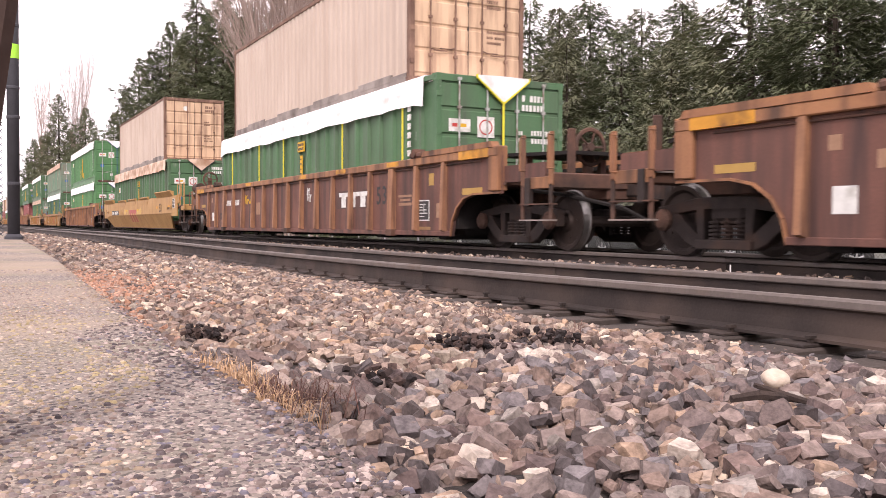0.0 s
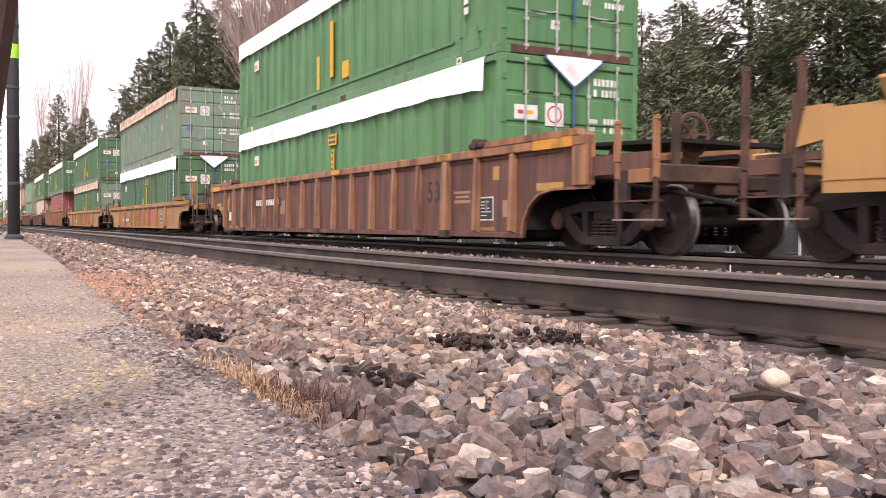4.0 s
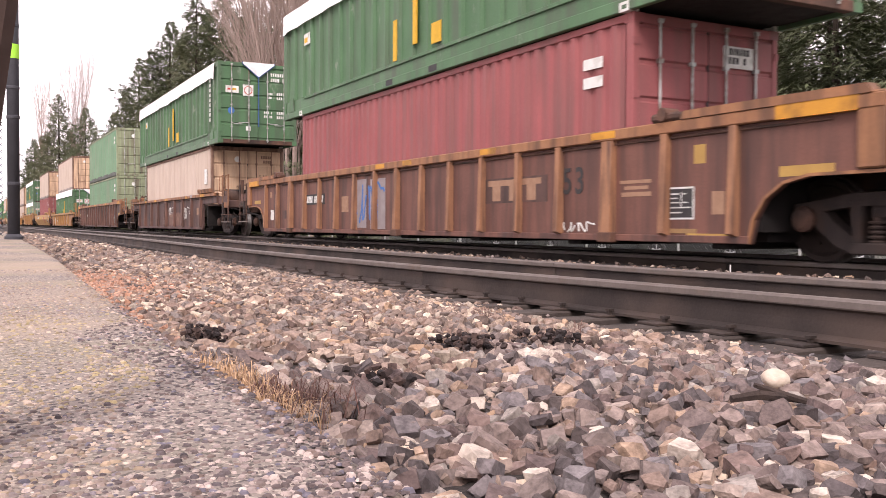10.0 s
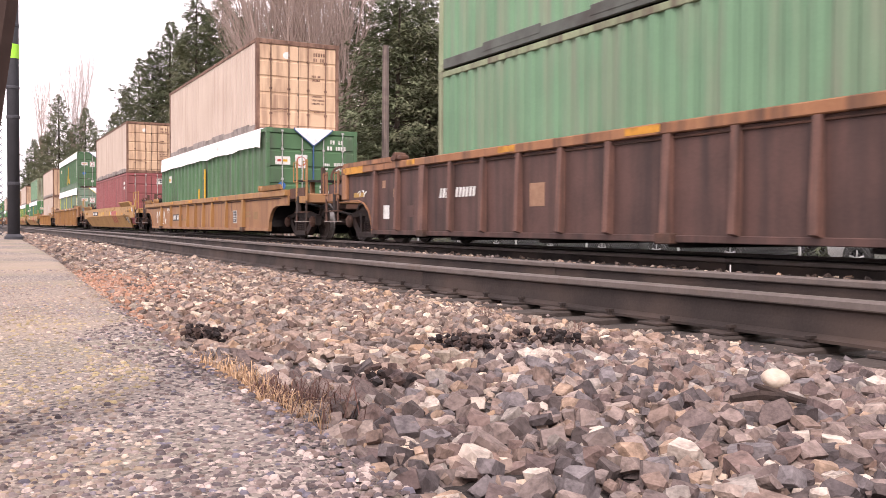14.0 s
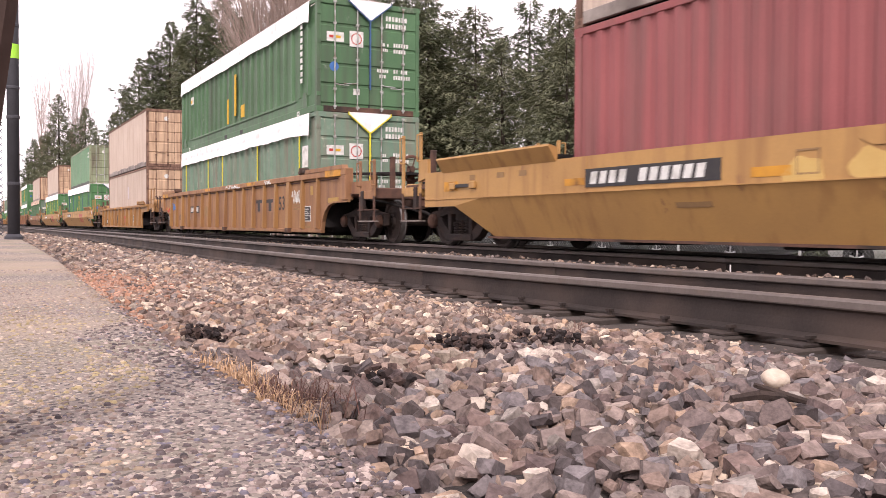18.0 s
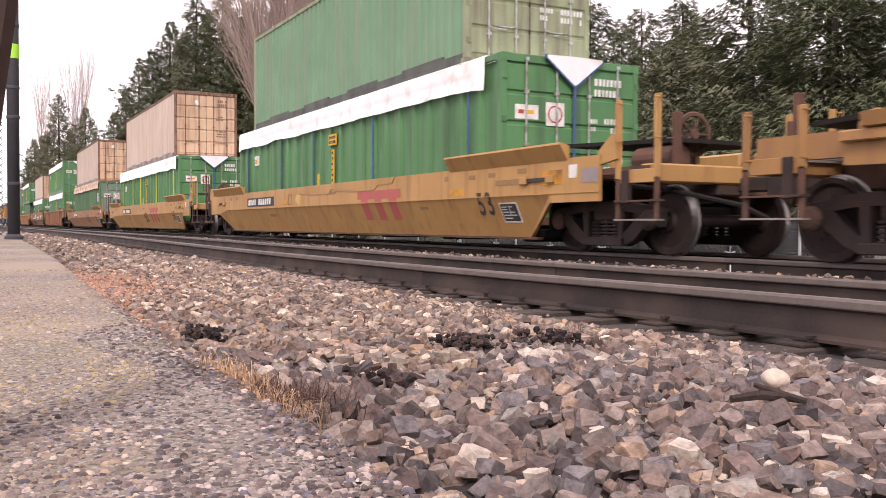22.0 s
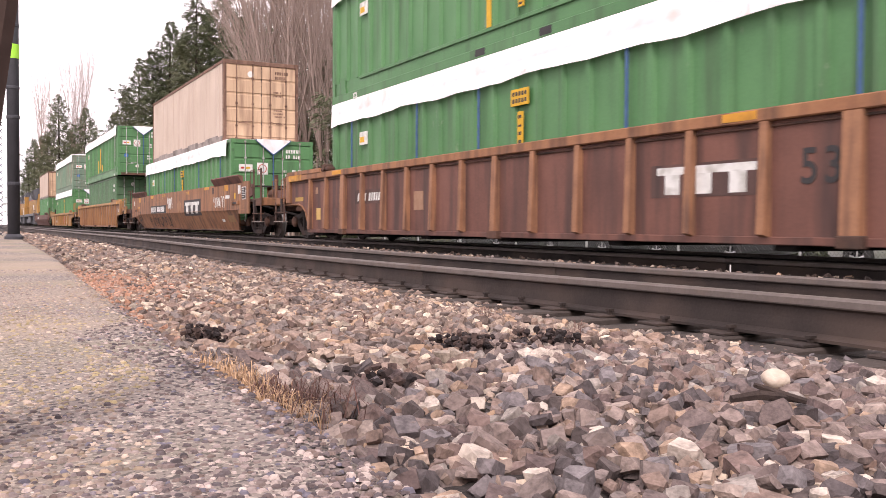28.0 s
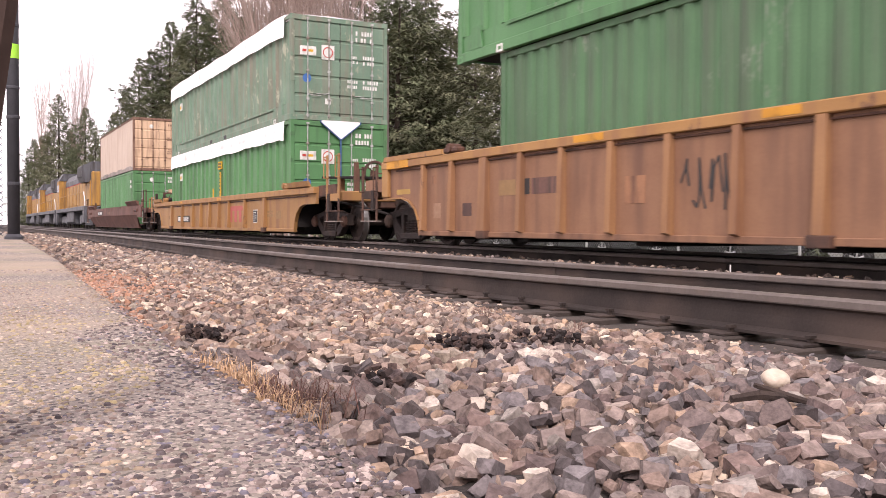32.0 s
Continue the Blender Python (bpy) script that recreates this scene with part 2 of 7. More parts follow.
def lathe(bm, profile, seg, centre, axis="y", cap=True):
    """Turn (radius, offset) pairs round an axis through centre."""
    c = Vector(centre)
    rings = []
    for r, o in profile:
        ring = []
        for k in range(seg):
            s, t = math.cos(k * math.tau / seg) * r, math.sin(k * math.tau / seg) * r
            v = {"y": (s, o, t), "x": (o, s, t), "z": (s, t, o)}[axis]
            ring.append(bm.verts.new(c + Vector(v)))
        rings.append(ring)
    for a, b in zip(rings, rings[1:]):
        for k in range(seg):
            bm.faces.new((a[k], a[(k + 1) % seg], b[(k + 1) % seg], b[k]))
    if cap:
        bm.faces.new(rings[0][::-1])
        bm.faces.new(rings[-1])
    else:
        for k in range(seg):
            bm.faces.new((rings[-1][k], rings[-1][(k + 1) % seg], rings[0][(k + 1) % seg], rings[0][k]))
    return bm


def mesh_of(name, bm, material, smooth=False):
    bmesh.ops.recalc_face_normals(bm, faces=bm.faces)
    me = bpy.data.meshes.new(name)
    bm.to_mesh(me)
    bm.free()
    me.materials.append(material)
    if smooth:
        me.shade_smooth()
    return me


def part(name, bm, material, parent=None, label="", smooth=False, at=None):
    """Link a bmesh as one mesh object under a thing or part."""
    ob = new(name, mesh_of(name, bm, material, smooth))
    ob.parent = parent
    if at is not None:
        ob.matrix_basis = at
    return tagged(ob, label)


def share(name, me, parent, m):
    ob = new(name, me)
    ob.parent = parent
    ob.matrix_basis = m
    return ob


def thing(name, label, category, group="", m=None):
    ob = new(name)
    ob.empty_display_size = 0.3
    if m is not None:
        ob.matrix_basis = m
    return tagged(ob, label, category, group)


def sheet(name, verts, faces, material, smooth=False):
    me = bpy.data.meshes.new(name)
    me.from_pydata(verts, [], faces)
    me.materials.append(material)
    if smooth:
        me.shade_smooth()
    me.update()
    return new(name, me)


def one_box(*a, **k):
    return box(bmesh.new(), *a, **k)


# ---- ground ----

def lerp_table(y, table):
    for (a, za), (b, zb) in zip(table, table[1:]):
        if y <= b:
            return za + (zb - za) * max(0.0, (y - a)) / (b - a)
    return table[-1][1]


BED = [(-60, -0.3), (0.2, -0.24), (0.6, -0.22), (2.0, -0.21), (2.9, -0.225), (3.25, -0.27), (3.4, -0.285), (3.9, -0.27), (5.0, -0.22), (5.35, -0.19), (5.75, -0.11), (6.3, -0.105),
       (7.2, -0.12), (7.7, -0.17), (9.0, -0.17), (9.6, -0.2), (11.0, -0.35), (12.0, -0.62), (14.0, -0.65), (400, -0.7)]


def bed_height(x, y):
    z = lerp_table(y, BED)
    if y < 12:
        z += 0.025 * noise.noise((x * 1.3, y * 1.3, 0)) + 0.012 * noise.noise((x * 5, y * 5, 3))
    return z


def steps(a, b, first, grow):
    out, d, x = [a], first, a
    while x < b:
        x += d
        d *= grow
        out.append(min(x, b))
    return out


STONE_TONES = [(0.2, 0.165, 0.158), (0.25, 0.2, 0.188), (0.33, 0.275, 0.25), (0.115, 0.1, 0.106), (0.21, 0.155, 0.145), (0.33, 0.245, 0.19), (0.2, 0.185, 0.198), (0.155, 0.118, 0.118),
               (0.46, 0.41, 0.37), (0.175, 0.158, 0.168), (0.27, 0.22, 0.205), (0.12, 0.1, 0.1), (0.22, 0.178, 0.168), (0.17, 0.136, 0.134), (0.29, 0.265, 0.25), (0.23, 0.172, 0.15)]
STONE_TONES = [(0.75 * r * (r / 0.2) ** 0.22, 0.78 * g * (r / 0.2) ** 0.22, 0.775 * b * (r / 0.2) ** 0.22) for r, g, b in STONE_TONES]
DUSTY_TONES = [(r * 1.1 + 0.022, g * 1.06 + 0.017, b * 0.97 + 0.014) for r, g, b in STONE_TONES]
M["stone"] = stone_surface("ballast_rock", STONE_TONES, False)
M["stones"] = stone_surface("ballast_rock_heap", STONE_TONES, True)
M["dusty_stones"] = stone_surface("dusty_ballast_rock_heap", DUSTY_TONES, True)
# dusty bed, darkened so that shade shows in the gaps between stones
M["bed"] = surface("shade_dark_bed_dust", (0.05, 0.042, 0.038), (0.025, 0.021, 0.02), 9, 0.95, 0, 0.9, 45,
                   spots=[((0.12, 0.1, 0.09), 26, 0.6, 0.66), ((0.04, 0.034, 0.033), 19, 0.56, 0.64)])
M["lot"] = surface("worn_lot_and_verge", (0.24, 0.24, 0.21), (0.15, 0.17, 0.12), 0.25, 0.9, 0, 0.2, 30)
M["slab"] = surface("exposed_aggregate_concrete", (0.27, 0.23, 0.2), (0.17, 0.148, 0.138), 1.6, 0.85, 0, 0.5, 150,
                    stain=(0.36, 0.285, 0.215), stain_amount=0.55, stain_scale=1.1, spots=[((0.4, 0.345, 0.3), 95, 0.56, 0.61), ((0.08, 0.07, 0.068), 80, 0.55, 0.61), ((0.28, 0.25, 0.175), 1.6, 0.5, 0.75)])
M["joint"] = surface("dark_joint_filler", (0.07, 0.06, 0.055), None, 12, 0.9)
M["pebbles"] = stone_surface("slab_pebbles", [(0.3, 0.25, 0.205), (0.24, 0.205, 0.182), (0.19, 0.168, 0.168), (0.42, 0.365, 0.31), (0.28, 0.235, 0.175), (0.2, 0.172, 0.155), (0.22, 0.207, 0.235), (0.33, 0.27, 0.2), (0.25, 0.215, 0.17), (0.25, 0.212, 0.19)], True)
M["moss_pebbles"] = stone_surface("mossy_slab_pebbles", [(0.31, 0.272, 0.16), (0.27, 0.24, 0.14), (0.22, 0.195, 0.15), (0.36, 0.318, 0.26), (0.29, 0.25, 0.17), (0.21, 0.182, 0.168), (0.33, 0.3, 0.27)], True)
M["edge_pebbles"] = stone_surface("dark_slab_pebbles", [(0.155, 0.13, 0.13), (0.1, 0.088, 0.094), (0.075, 0.068, 0.075), (0.34, 0.3, 0.285), (0.15, 0.12, 0.11), (0.13, 0.13, 0.165), (0.09, 0.078, 0.082), (0.18, 0.152, 0.145), (0.25, 0.22, 0.215), (0.11, 0.092, 0.092), (0.4, 0.36, 0.34)], True)

xs = sorted({-x for x in steps(0, 14, 0.25, 1.0)} | {-x for x in steps(14, 900, 0.6, 1.16)} | set(steps(0, 6, 0.3, 1.0)) | set(steps(6, 400, 1.5, 1.3)))
ys = sorted({-y for y in steps(0, 400, 1.0, 1.5)} | set(steps(0, 12, 0.16, 1.0)) | set(steps(12, 900, 1.5, 1.3)))
gv = [(x, y, bed_height(x, y)) for x in xs for y in ys]
ny = len(ys)
gf = [(i * ny + j, (i + 1) * ny + j, (i + 1) * ny + j + 1, i * ny + j + 1) for i in range(len(xs) - 1) for j in range(ny - 1)]
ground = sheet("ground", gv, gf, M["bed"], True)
ground.data.materials.append(M["lot"])
for f in ground.data.polygons:
    if f.center.y > 12.2 or f.center.y < -6:
        f.material_index = 1
tagged(ground, "grey-brown ballast bed running on to asphalt and grass", "ground", kind="structure")


def rock_template(seed, cuts=(6, 7, 8, 9)):
    """A crushed stone: a block of about one metre split along random flat planes."""
    rng = random.Random(seed)
    bm = bmesh.new()
    sq = Vector((rng.uniform(0.9, 1.25), rng.uniform(0.7, 1.0), rng.uniform(0.5, 0.85)))
    box(bm, -sq.x / 2, sq.x / 2, -sq.y / 2, sq.y / 2, -sq.z / 2, sq.z / 2)
    for k in range(rng.choice(cuts)):
        n = Vector((rng.gauss(0, 1), rng.gauss(0, 1), rng.gauss(0, 1))).normalized()
        reach = max(v.co.dot(n) for v in bm.verts)
        bmesh.ops.bisect_plane(bm, geom=bm.verts[:] + bm.edges[:] + bm.faces[:], dist=1e-5, plane_co=n * reach * rng.uniform(0.6, 0.86), plane_no=n, clear_outer=True)
        rim = [e for e in bm.edges if e.is_boundary]
        if rim:
            bmesh.ops.contextual_create(bm, geom=rim)
    bmesh.ops.remove_doubles(bm, verts=bm.verts, dist=0.03)
    loose = [v for v in bm.verts if not v.link_faces]
    bmesh.ops.delete(bm, geom=loose, context="VERTS")
    bmesh.ops.recalc_face_normals(bm, faces=bm.faces)
    return bm


ROCKS = []
for seed in range(28):
    rb = rock_template(100 + seed)
    rb.verts.index_update()
    ROCKS.append((np.array([v.co[:] for v in rb.verts]), [[v.index for v in f.verts] for f in rb.faces]))
    rb.free()
CHIPS = []
for seed in range(12):
    rb = rock_template(300 + seed, (3, 4))
    rb.verts.index_update()
    CHIPS.append((np.array([v.co[:] for v in rb.verts]), [[v.index for v in f.verts] for f in rb.faces]))
    rb.free()


PEBBLES = []
for seed in range(6):
    q = random.Random(seed)
    ring = [(0.5 * math.cos(k * math.tau / 6) * q.uniform(0.8, 1.1), 0.42 * math.sin(k * math.tau / 6) * q.uniform(0.8, 1.1), 0.0) for k in range(6)]
    top = [(0.6 * a, 0.6 * b, 0.24 * q.uniform(0.8, 1.1)) for a, b, _ in ring]
    PEBBLES.append((np.array(ring + top), [[k, (k + 1) % 6, 6 + (k + 1) % 6, 6 + k] for k in range(6)] + [[6, 7, 8, 9, 10, 11]]))


def turn_of(rng):
    a = Euler((rng.uniform(-0.6, 0.6), rng.uniform(-0.6, 0.6), rng.uniform(0, 6.28))).to_matrix()
    return np.array(a)


def heap(name, spots, material, seed, shapes=None, flat=False):
    """Many small stones in one mesh: spots are (x, y, z, size)."""
    rng = random.Random(seed)
    verts, faces, base = [], [], 0
    for x, y, z, s in spots:
        v, f = rng.choice(shapes or ROCKS)
        if flat:
            a = rng.uniform(0, 6.28)
            turn = np.array(((math.cos(a), -math.sin(a), 0), (math.sin(a), math.cos(a), 0), (0, 0, 1)))
        else:
            turn = turn_of(rng)
        w = (v * s) @ turn.T + (x, y, z)
        verts.extend(map(tuple, w))
        faces.extend([[i + base for i in q] for q in f])
        base += len(v)
    return sheet(name, verts, faces, material)


def edge_y(x):
    """The platform's edge."""
    return lerp_table(-x, [(-6, 0.38), (0.8, 0.41), (1.2, 0.425), (2.0, 0.425), (3.45, 0.468), (5.0, 0.525), (8.0, 0.645), (13.3, 0.77), (20, 0.88), (40, 1.1), (120, 1.4)])


rng = random.Random(5)
near, far = [], []
x = -0.75
while x > -11.5:                       # the near heap, stone by stone, finer and more worn down the line
    grade = lerp_table(-x, [(0.7, 1.0), (2.4, 0.95), (4.5, 0.82), (7.0, 0.8), (12, 0.95)])
    reach = 0.0435 * grade
    y = edge_y(x) + 0.03
    while y < 3.56:
        s = rng.choice((0.5, 0.65, 0.8, 0.95, 1.1, 1.3)) * rng.uniform(0.85, 1.15) * 0.055 * (1.4 if rng.random() < 0.05 else 1.0) * grade
        px, py = x + rng.uniform(-0.03, 0.03), y + rng.uniform(-0.025, 0.025)
        by_rail = py > 3.22 and x > -5.5
        if not by_rail or rng.random() < 0.3:
            near.append((px, py, bed_height(px, py) + rng.uniform(-0.034, 0.034) * grade, s * (0.6 if by_rail else 1.0)))
        y += reach * rng.uniform(0.7, 1.2)
    x -= reach * 0.92
x = -11.5
while x > -60:                         # thinning with distance
    reach = 0.1 + 0.006 * (-x - 11)
    y = edge_y(x) + 0.05
    while y < 3.6:
        px, py = x + rng.uniform(-0.06, 0.06), y + rng.uniform(-0.05, 0.05)
        far.append((px, py, bed_height(px, py) + rng.uniform(-0.02, 0.02), rng.uniform(0.7, 1.25) * (0.08 + 0.0015 * (-x - 11))))
        y += reach * rng.uniform(0.7, 1.2)
    x -= reach
for i in range(5200):                  # between and beyond the tracks
    px = -1.0 - 55 * rng.random() ** 1.6
    py = rng.choice((rng.uniform(3.95, 5.1), rng.uniform(5.4, 7.45), rng.uniform(5.4, 6.6)))
    far.append((px, py, bed_height(px, py) + rng.uniform(-0.015, 0.012), rng.uniform(0.03, 0.06)))
for i in range(5200):                  # small chips that fill the gaps
    px = -0.8 - 6.0 * rng.random() ** 1.5
    py = rng.uniform(edge_y(px) + 0.03, 3.5)
    far.append((px, py, bed_height(px, py) + rng.uniform(-0.008, 0.014), rng.uniform(0.022, 0.046)))
for i in range(4200):                  # the heap goes on behind the camera
    px = -0.8 + 9.0 * rng.random() ** 1.3
    py = rng.uniform(edge_y(px) + 0.05, 3.5)
    far.append((px, py, bed_height(px, py) + rng.uniform(-0.02, 0.02), rng.uniform(0.06, 0.11)))
near.sort(key=lambda p: (p[0] + 1.9) ** 2 + (p[1] - 1.35) ** 2)
singles, rest = near[:300], near[300:]
tagged(heap("ballast_stones", [q for q in rest if q[0] > -3.4 + 0.5 * math.sin(q[1] * 5)], M["stones"], 8), "grey and brown crushed-rock railway ballast", "ballast", kind="stuff")
tagged(heap("dusty_ballast", [q for q in rest if q[0] <= -3.4 + 0.5 * math.sin(q[1] * 5)], M["dusty_stones"], 8), "finer dusty tan ballast further along the platform", "ballast", kind="stuff")
tagged(heap("distant_ballast", far, M["dusty_stones"], 9, CHIPS), "grey-brown crushed rock along the tracks", "ballast", kind="stuff")

# ---- platform, rails and ties ----
pb = bmesh.new()
px_list = sorted({-v for v in steps(0, 30, 0.25, 1.02)} | {-v for v in steps(30, 120, 4, 1.2)} | {0.5, 1.0, 2.0, 4.0, 10.0, 25.0, 45.0})
prof = [(-0.0, -0.3), (0.0, -0.03), (-0.012, -0.012), (-0.035, -0.003), (-0.09, 0.0)]
rows_v = []
for X in px_list:
    e = edge_y(X) + 0.012 * noise.noise((X * 3, 0, 7)) + 0.006 * noise.noise((X * 11, 0, 2))
    ring = [pb.verts.new((X, e + dy, PLATFORM + dz + 0.003 * noise.noise((X * 9, dy * 40, 1)))) for dy, dz in prof]
    for dy in (0.3, 0.7, 1.4, 3.0, 5.5):
        ring.append(pb.verts.new((X, e - dy, PLATFORM + 0.004 * noise.noise((X * 1.1, dy, 4)))))
    ring.append(pb.verts.new((X, e - 5.5, PLATFORM - 0.3)))
    rows_v.append(ring)
for a, b in zip(rows_v, rows_v[1:]):
    for k in range(len(a) - 1):
        pb.faces.new((a[k], b[k], b[k + 1], a[k + 1]))
platform = part("platform", pb, M["slab"], None, "", True)
tagged(platform, "worn exposed-aggregate concrete platform with a rounded mossy edge", "platform", kind="structure")
rng = random.Random(31)
peb, edge_dark, mossy = [], [], []
for i in range(30000):
    px = -0.3 - 5.6 * rng.random() ** 1.9
    py = edge_y(px) - 0.01 - (0.12 + 0.34 * -px) * rng.random()
    if noise.noise((px * 1.4, py * 2.2, 6)) < -0.45:
        continue
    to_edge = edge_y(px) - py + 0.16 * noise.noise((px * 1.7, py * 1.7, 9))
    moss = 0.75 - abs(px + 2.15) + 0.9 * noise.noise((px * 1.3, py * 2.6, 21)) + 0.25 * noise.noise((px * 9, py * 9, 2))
    # darker tones towards the edge and nearest the camera
    (edge_dark if to_edge < 0.3 - 0.03 * px * px and px > -3.2 or px > -1.45 and rng.random() < 0.4 else mossy if moss > 0 else peb).append((px, py, PLATFORM - 0.0012 + rng.uniform(-0.0012, 0.001), rng.choice((0.005, 0.007, 0.008, 0.01, 0.014)) * rng.uniform(0.8, 1.25)))
tagged(heap("platform_pebbles", peb, M["pebbles"], 12, PEBBLES, True), "small pebbles bedded in the platform's surface", "pebbles", kind="stuff")
tagged(heap("mossy_pebbles", mossy, M["moss_pebbles"], 16, PEBBLES, True), "pebbles under a thin yellow-green film of moss", "pebbles", kind="stuff")
tagged(heap("edge_pebbles", edge_dark, M["edge_pebbles"], 15, PEBBLES, True), "darker pebbles along the platform's edge", "pebbles", kind="stuff")


RAIL = [(-0.075, -0.222), (0.075, -0.222), (0.075, -0.206), (0.016, -0.186), (0.011, -0.12), (0.012, -0.066), (0.037, -0.052), (0.037, -0.014), (0.028, -0.002),
        (-0.028, -0.002), (-0.037, -0.014), (-0.037, -0.052), (-0.012, -0.066), (-0.011, -0.12), (-0.016, -0.186), (-0.075, -0.206)]
HEAD = [(-0.0375, -0.046), (-0.0375, -0.014), (-0.029, -0.001), (0, 0.0005), (0.029, -0.001), (0.0375, -0.014), (0.0375, -0.046)]


def dip(x, k):
    """The near track sags a little a short way down the line."""
    return k * lerp_table(-x, [(-40, 0.01), (2.0, 0.01), (4.3, 0.002), (5.3, -0.009), (7.0, -0.018), (9.6, -0.024), (13.3, -0.028), (20, -0.008), (27, 0.015), (45, 0.025), (420, 0.03)])


def swept(outline, y, xs, k):
    bm = bmesh.new()
    rings = [[bm.verts.new((x, y + p, q + dip(x, k))) for p, q in outline] for x in xs]
    n = len(outline)
    for a, b in zip(rings, rings[1:]):
        for i in range(n):
            bm.faces.new((a[i], b[i], b[(i + 1) % n], a[(i + 1) % n]))
    bm.faces.new(rings[0])
    bm.faces.new(rings[-1][::-1])
    return bm


def rail(y, name, k):
    r = thing(name, "rusty steel rail with a worn bright head", "rail", "rails")
    tagged(r, kind="structure")
    x = 40.0
    while x > -420:
        long = 11.9 if x > -60 else 60
        xs = [x - (long - 0.006) * i / 8 for i in range(9)]
        part("rail_web", swept(RAIL, y, xs, k), M["rail_side"], r)
        part("rail_head", swept(HEAD, y, xs, k), M["rail_head"], r, "worn bright running surface")
        x -= long
    return r


rails = [rail(y + 0.036, n, k) for y, n, k in ((RAIL_A, "rail_1", 1.0), (RAIL_B, "rail_2", 0.6), (RAIL_C, "rail_3", 0.0), (RAIL_D, "rail_4", 0.0))]

tie_me = mesh_of("tie", one_box(-0.115, 0.115, -1.3, 1.3, -0.4, -0.24, 0.012), M["tie"])
plate_me = mesh_of("tie_plate", one_box(-0.09, 0.09, -0.18, 0.18, -0.24, -0.222, 0.004), M["rail_side"])
spike_bm = bmesh.new()
box(spike_bm, -0.012, 0.012, -0.012, 0.012, -0.225, -0.2)
box(spike_bm, -0.018, 0.018, -0.02, 0.024, -0.2, -0.185)
spike_me = mesh_of("spike", spike_bm, M["rail_side"])
for base, count, x0 in ((RAIL_A, 46, 1.6), (RAIL_C, 40, 2.0)):
    for i in range(count):
        x = x0 - i * 0.53
        t = thing("railway_tie", "weathered timber railway tie half buried in ballast", "railway tie", "railway ties", pose(x, base + 0.7525 + 0.036, 0))
        share("timber", tie_me, t, pose(0, 0, 0))
        if i < 26:
            for s in (-0.7525, 0.7525):
                share("tie_plate", plate_me, t, pose(0, s, 0))
                share("spike", spike_me, t, pose(0.05, s - 0.085, 0))
                share("spike", spike_me, t, pose(-0.05, s + 0.085, 0, 0, 0, 180))

# ---- the train: containers ----
DOOR_ZS = (0.22, 0.42, 0.62, 0.82)


def corrugated(bm, x0, x1, yo, z0, z1, pitch, depth, side, flat=0.38, slope=0.12):
    """A pressed-steel wall: waves along x, the outer face at yo, side -1 or 1 is outwards."""
    n = max(1, round((x1 - x0) / pitch))
    p = (x1 - x0) / n
    line = []
    for i in range(n):
        a = x0 + i * p
        line += [(a, 0), (a + flat * p, 0), (a + (flat + slope) * p, 1), (a + (1 - slope) * p, 1)]
    line.append((x1, 0))
    fr, bk = [], []
    for z in (z0, z1):
        fr.append([bm.verts.new((x, yo - side * depth * d, z)) for x, d in line])
        bk.append([bm.verts.new((x, yo - side * (depth + 0.03), z)) for x, d in line])
    for i in range(len(line) - 1):
        bm.faces.new((fr[0][i], fr[0][i + 1], fr[1][i + 1], fr[1][i]))
        bm.faces.new((bk[0][i], bk[1][i], bk[1][i + 1], bk[0][i + 1]))
        for k in (0, 1):
            bm.faces.new((fr[k][i], bk[k][i], bk[k][i + 1], fr[k][i + 1]))
    return bm


CASTING = None


def casting_mesh():
    bm = bmesh.new()
    for z in (0, 0.085):
        box(bm, -0.089, 0.089, -0.081, 0.081, z, z + 0.033)
    for x in (-0.089, 0.05):
        box(bm, x, x + 0.039, -0.081, 0.081, 0.033, 0.085)
    box(bm, -0.05, 0.05, -0.04, 0.04, 0.033, 0.085)
    return bm


def bars(bm, x, y0, z, rows, wide, high, gap, rng, face="x"):
    """Unreadable writing as rows of short bars on a wall that faces +x, or on a side that faces -y."""
    for r in range(rows):
        c = 0.0
        w = wide * rng.uniform(0.7, 1.0)
        zz = z - r * (high + gap)
        while c < w:
            n = high * rng.choice((0.4, 0.5, 0.55))
            if rng.random() > 0.12:
                if face == "x":
                    box(bm, x, x + 0.004, y0 + c, y0 + c + n, zz, zz + high)
                else:
                    box(bm, y0 + c, y0 + c + n, x - 0.004, x, zz, zz + high)
            c += n + high * 0.24
    return bm


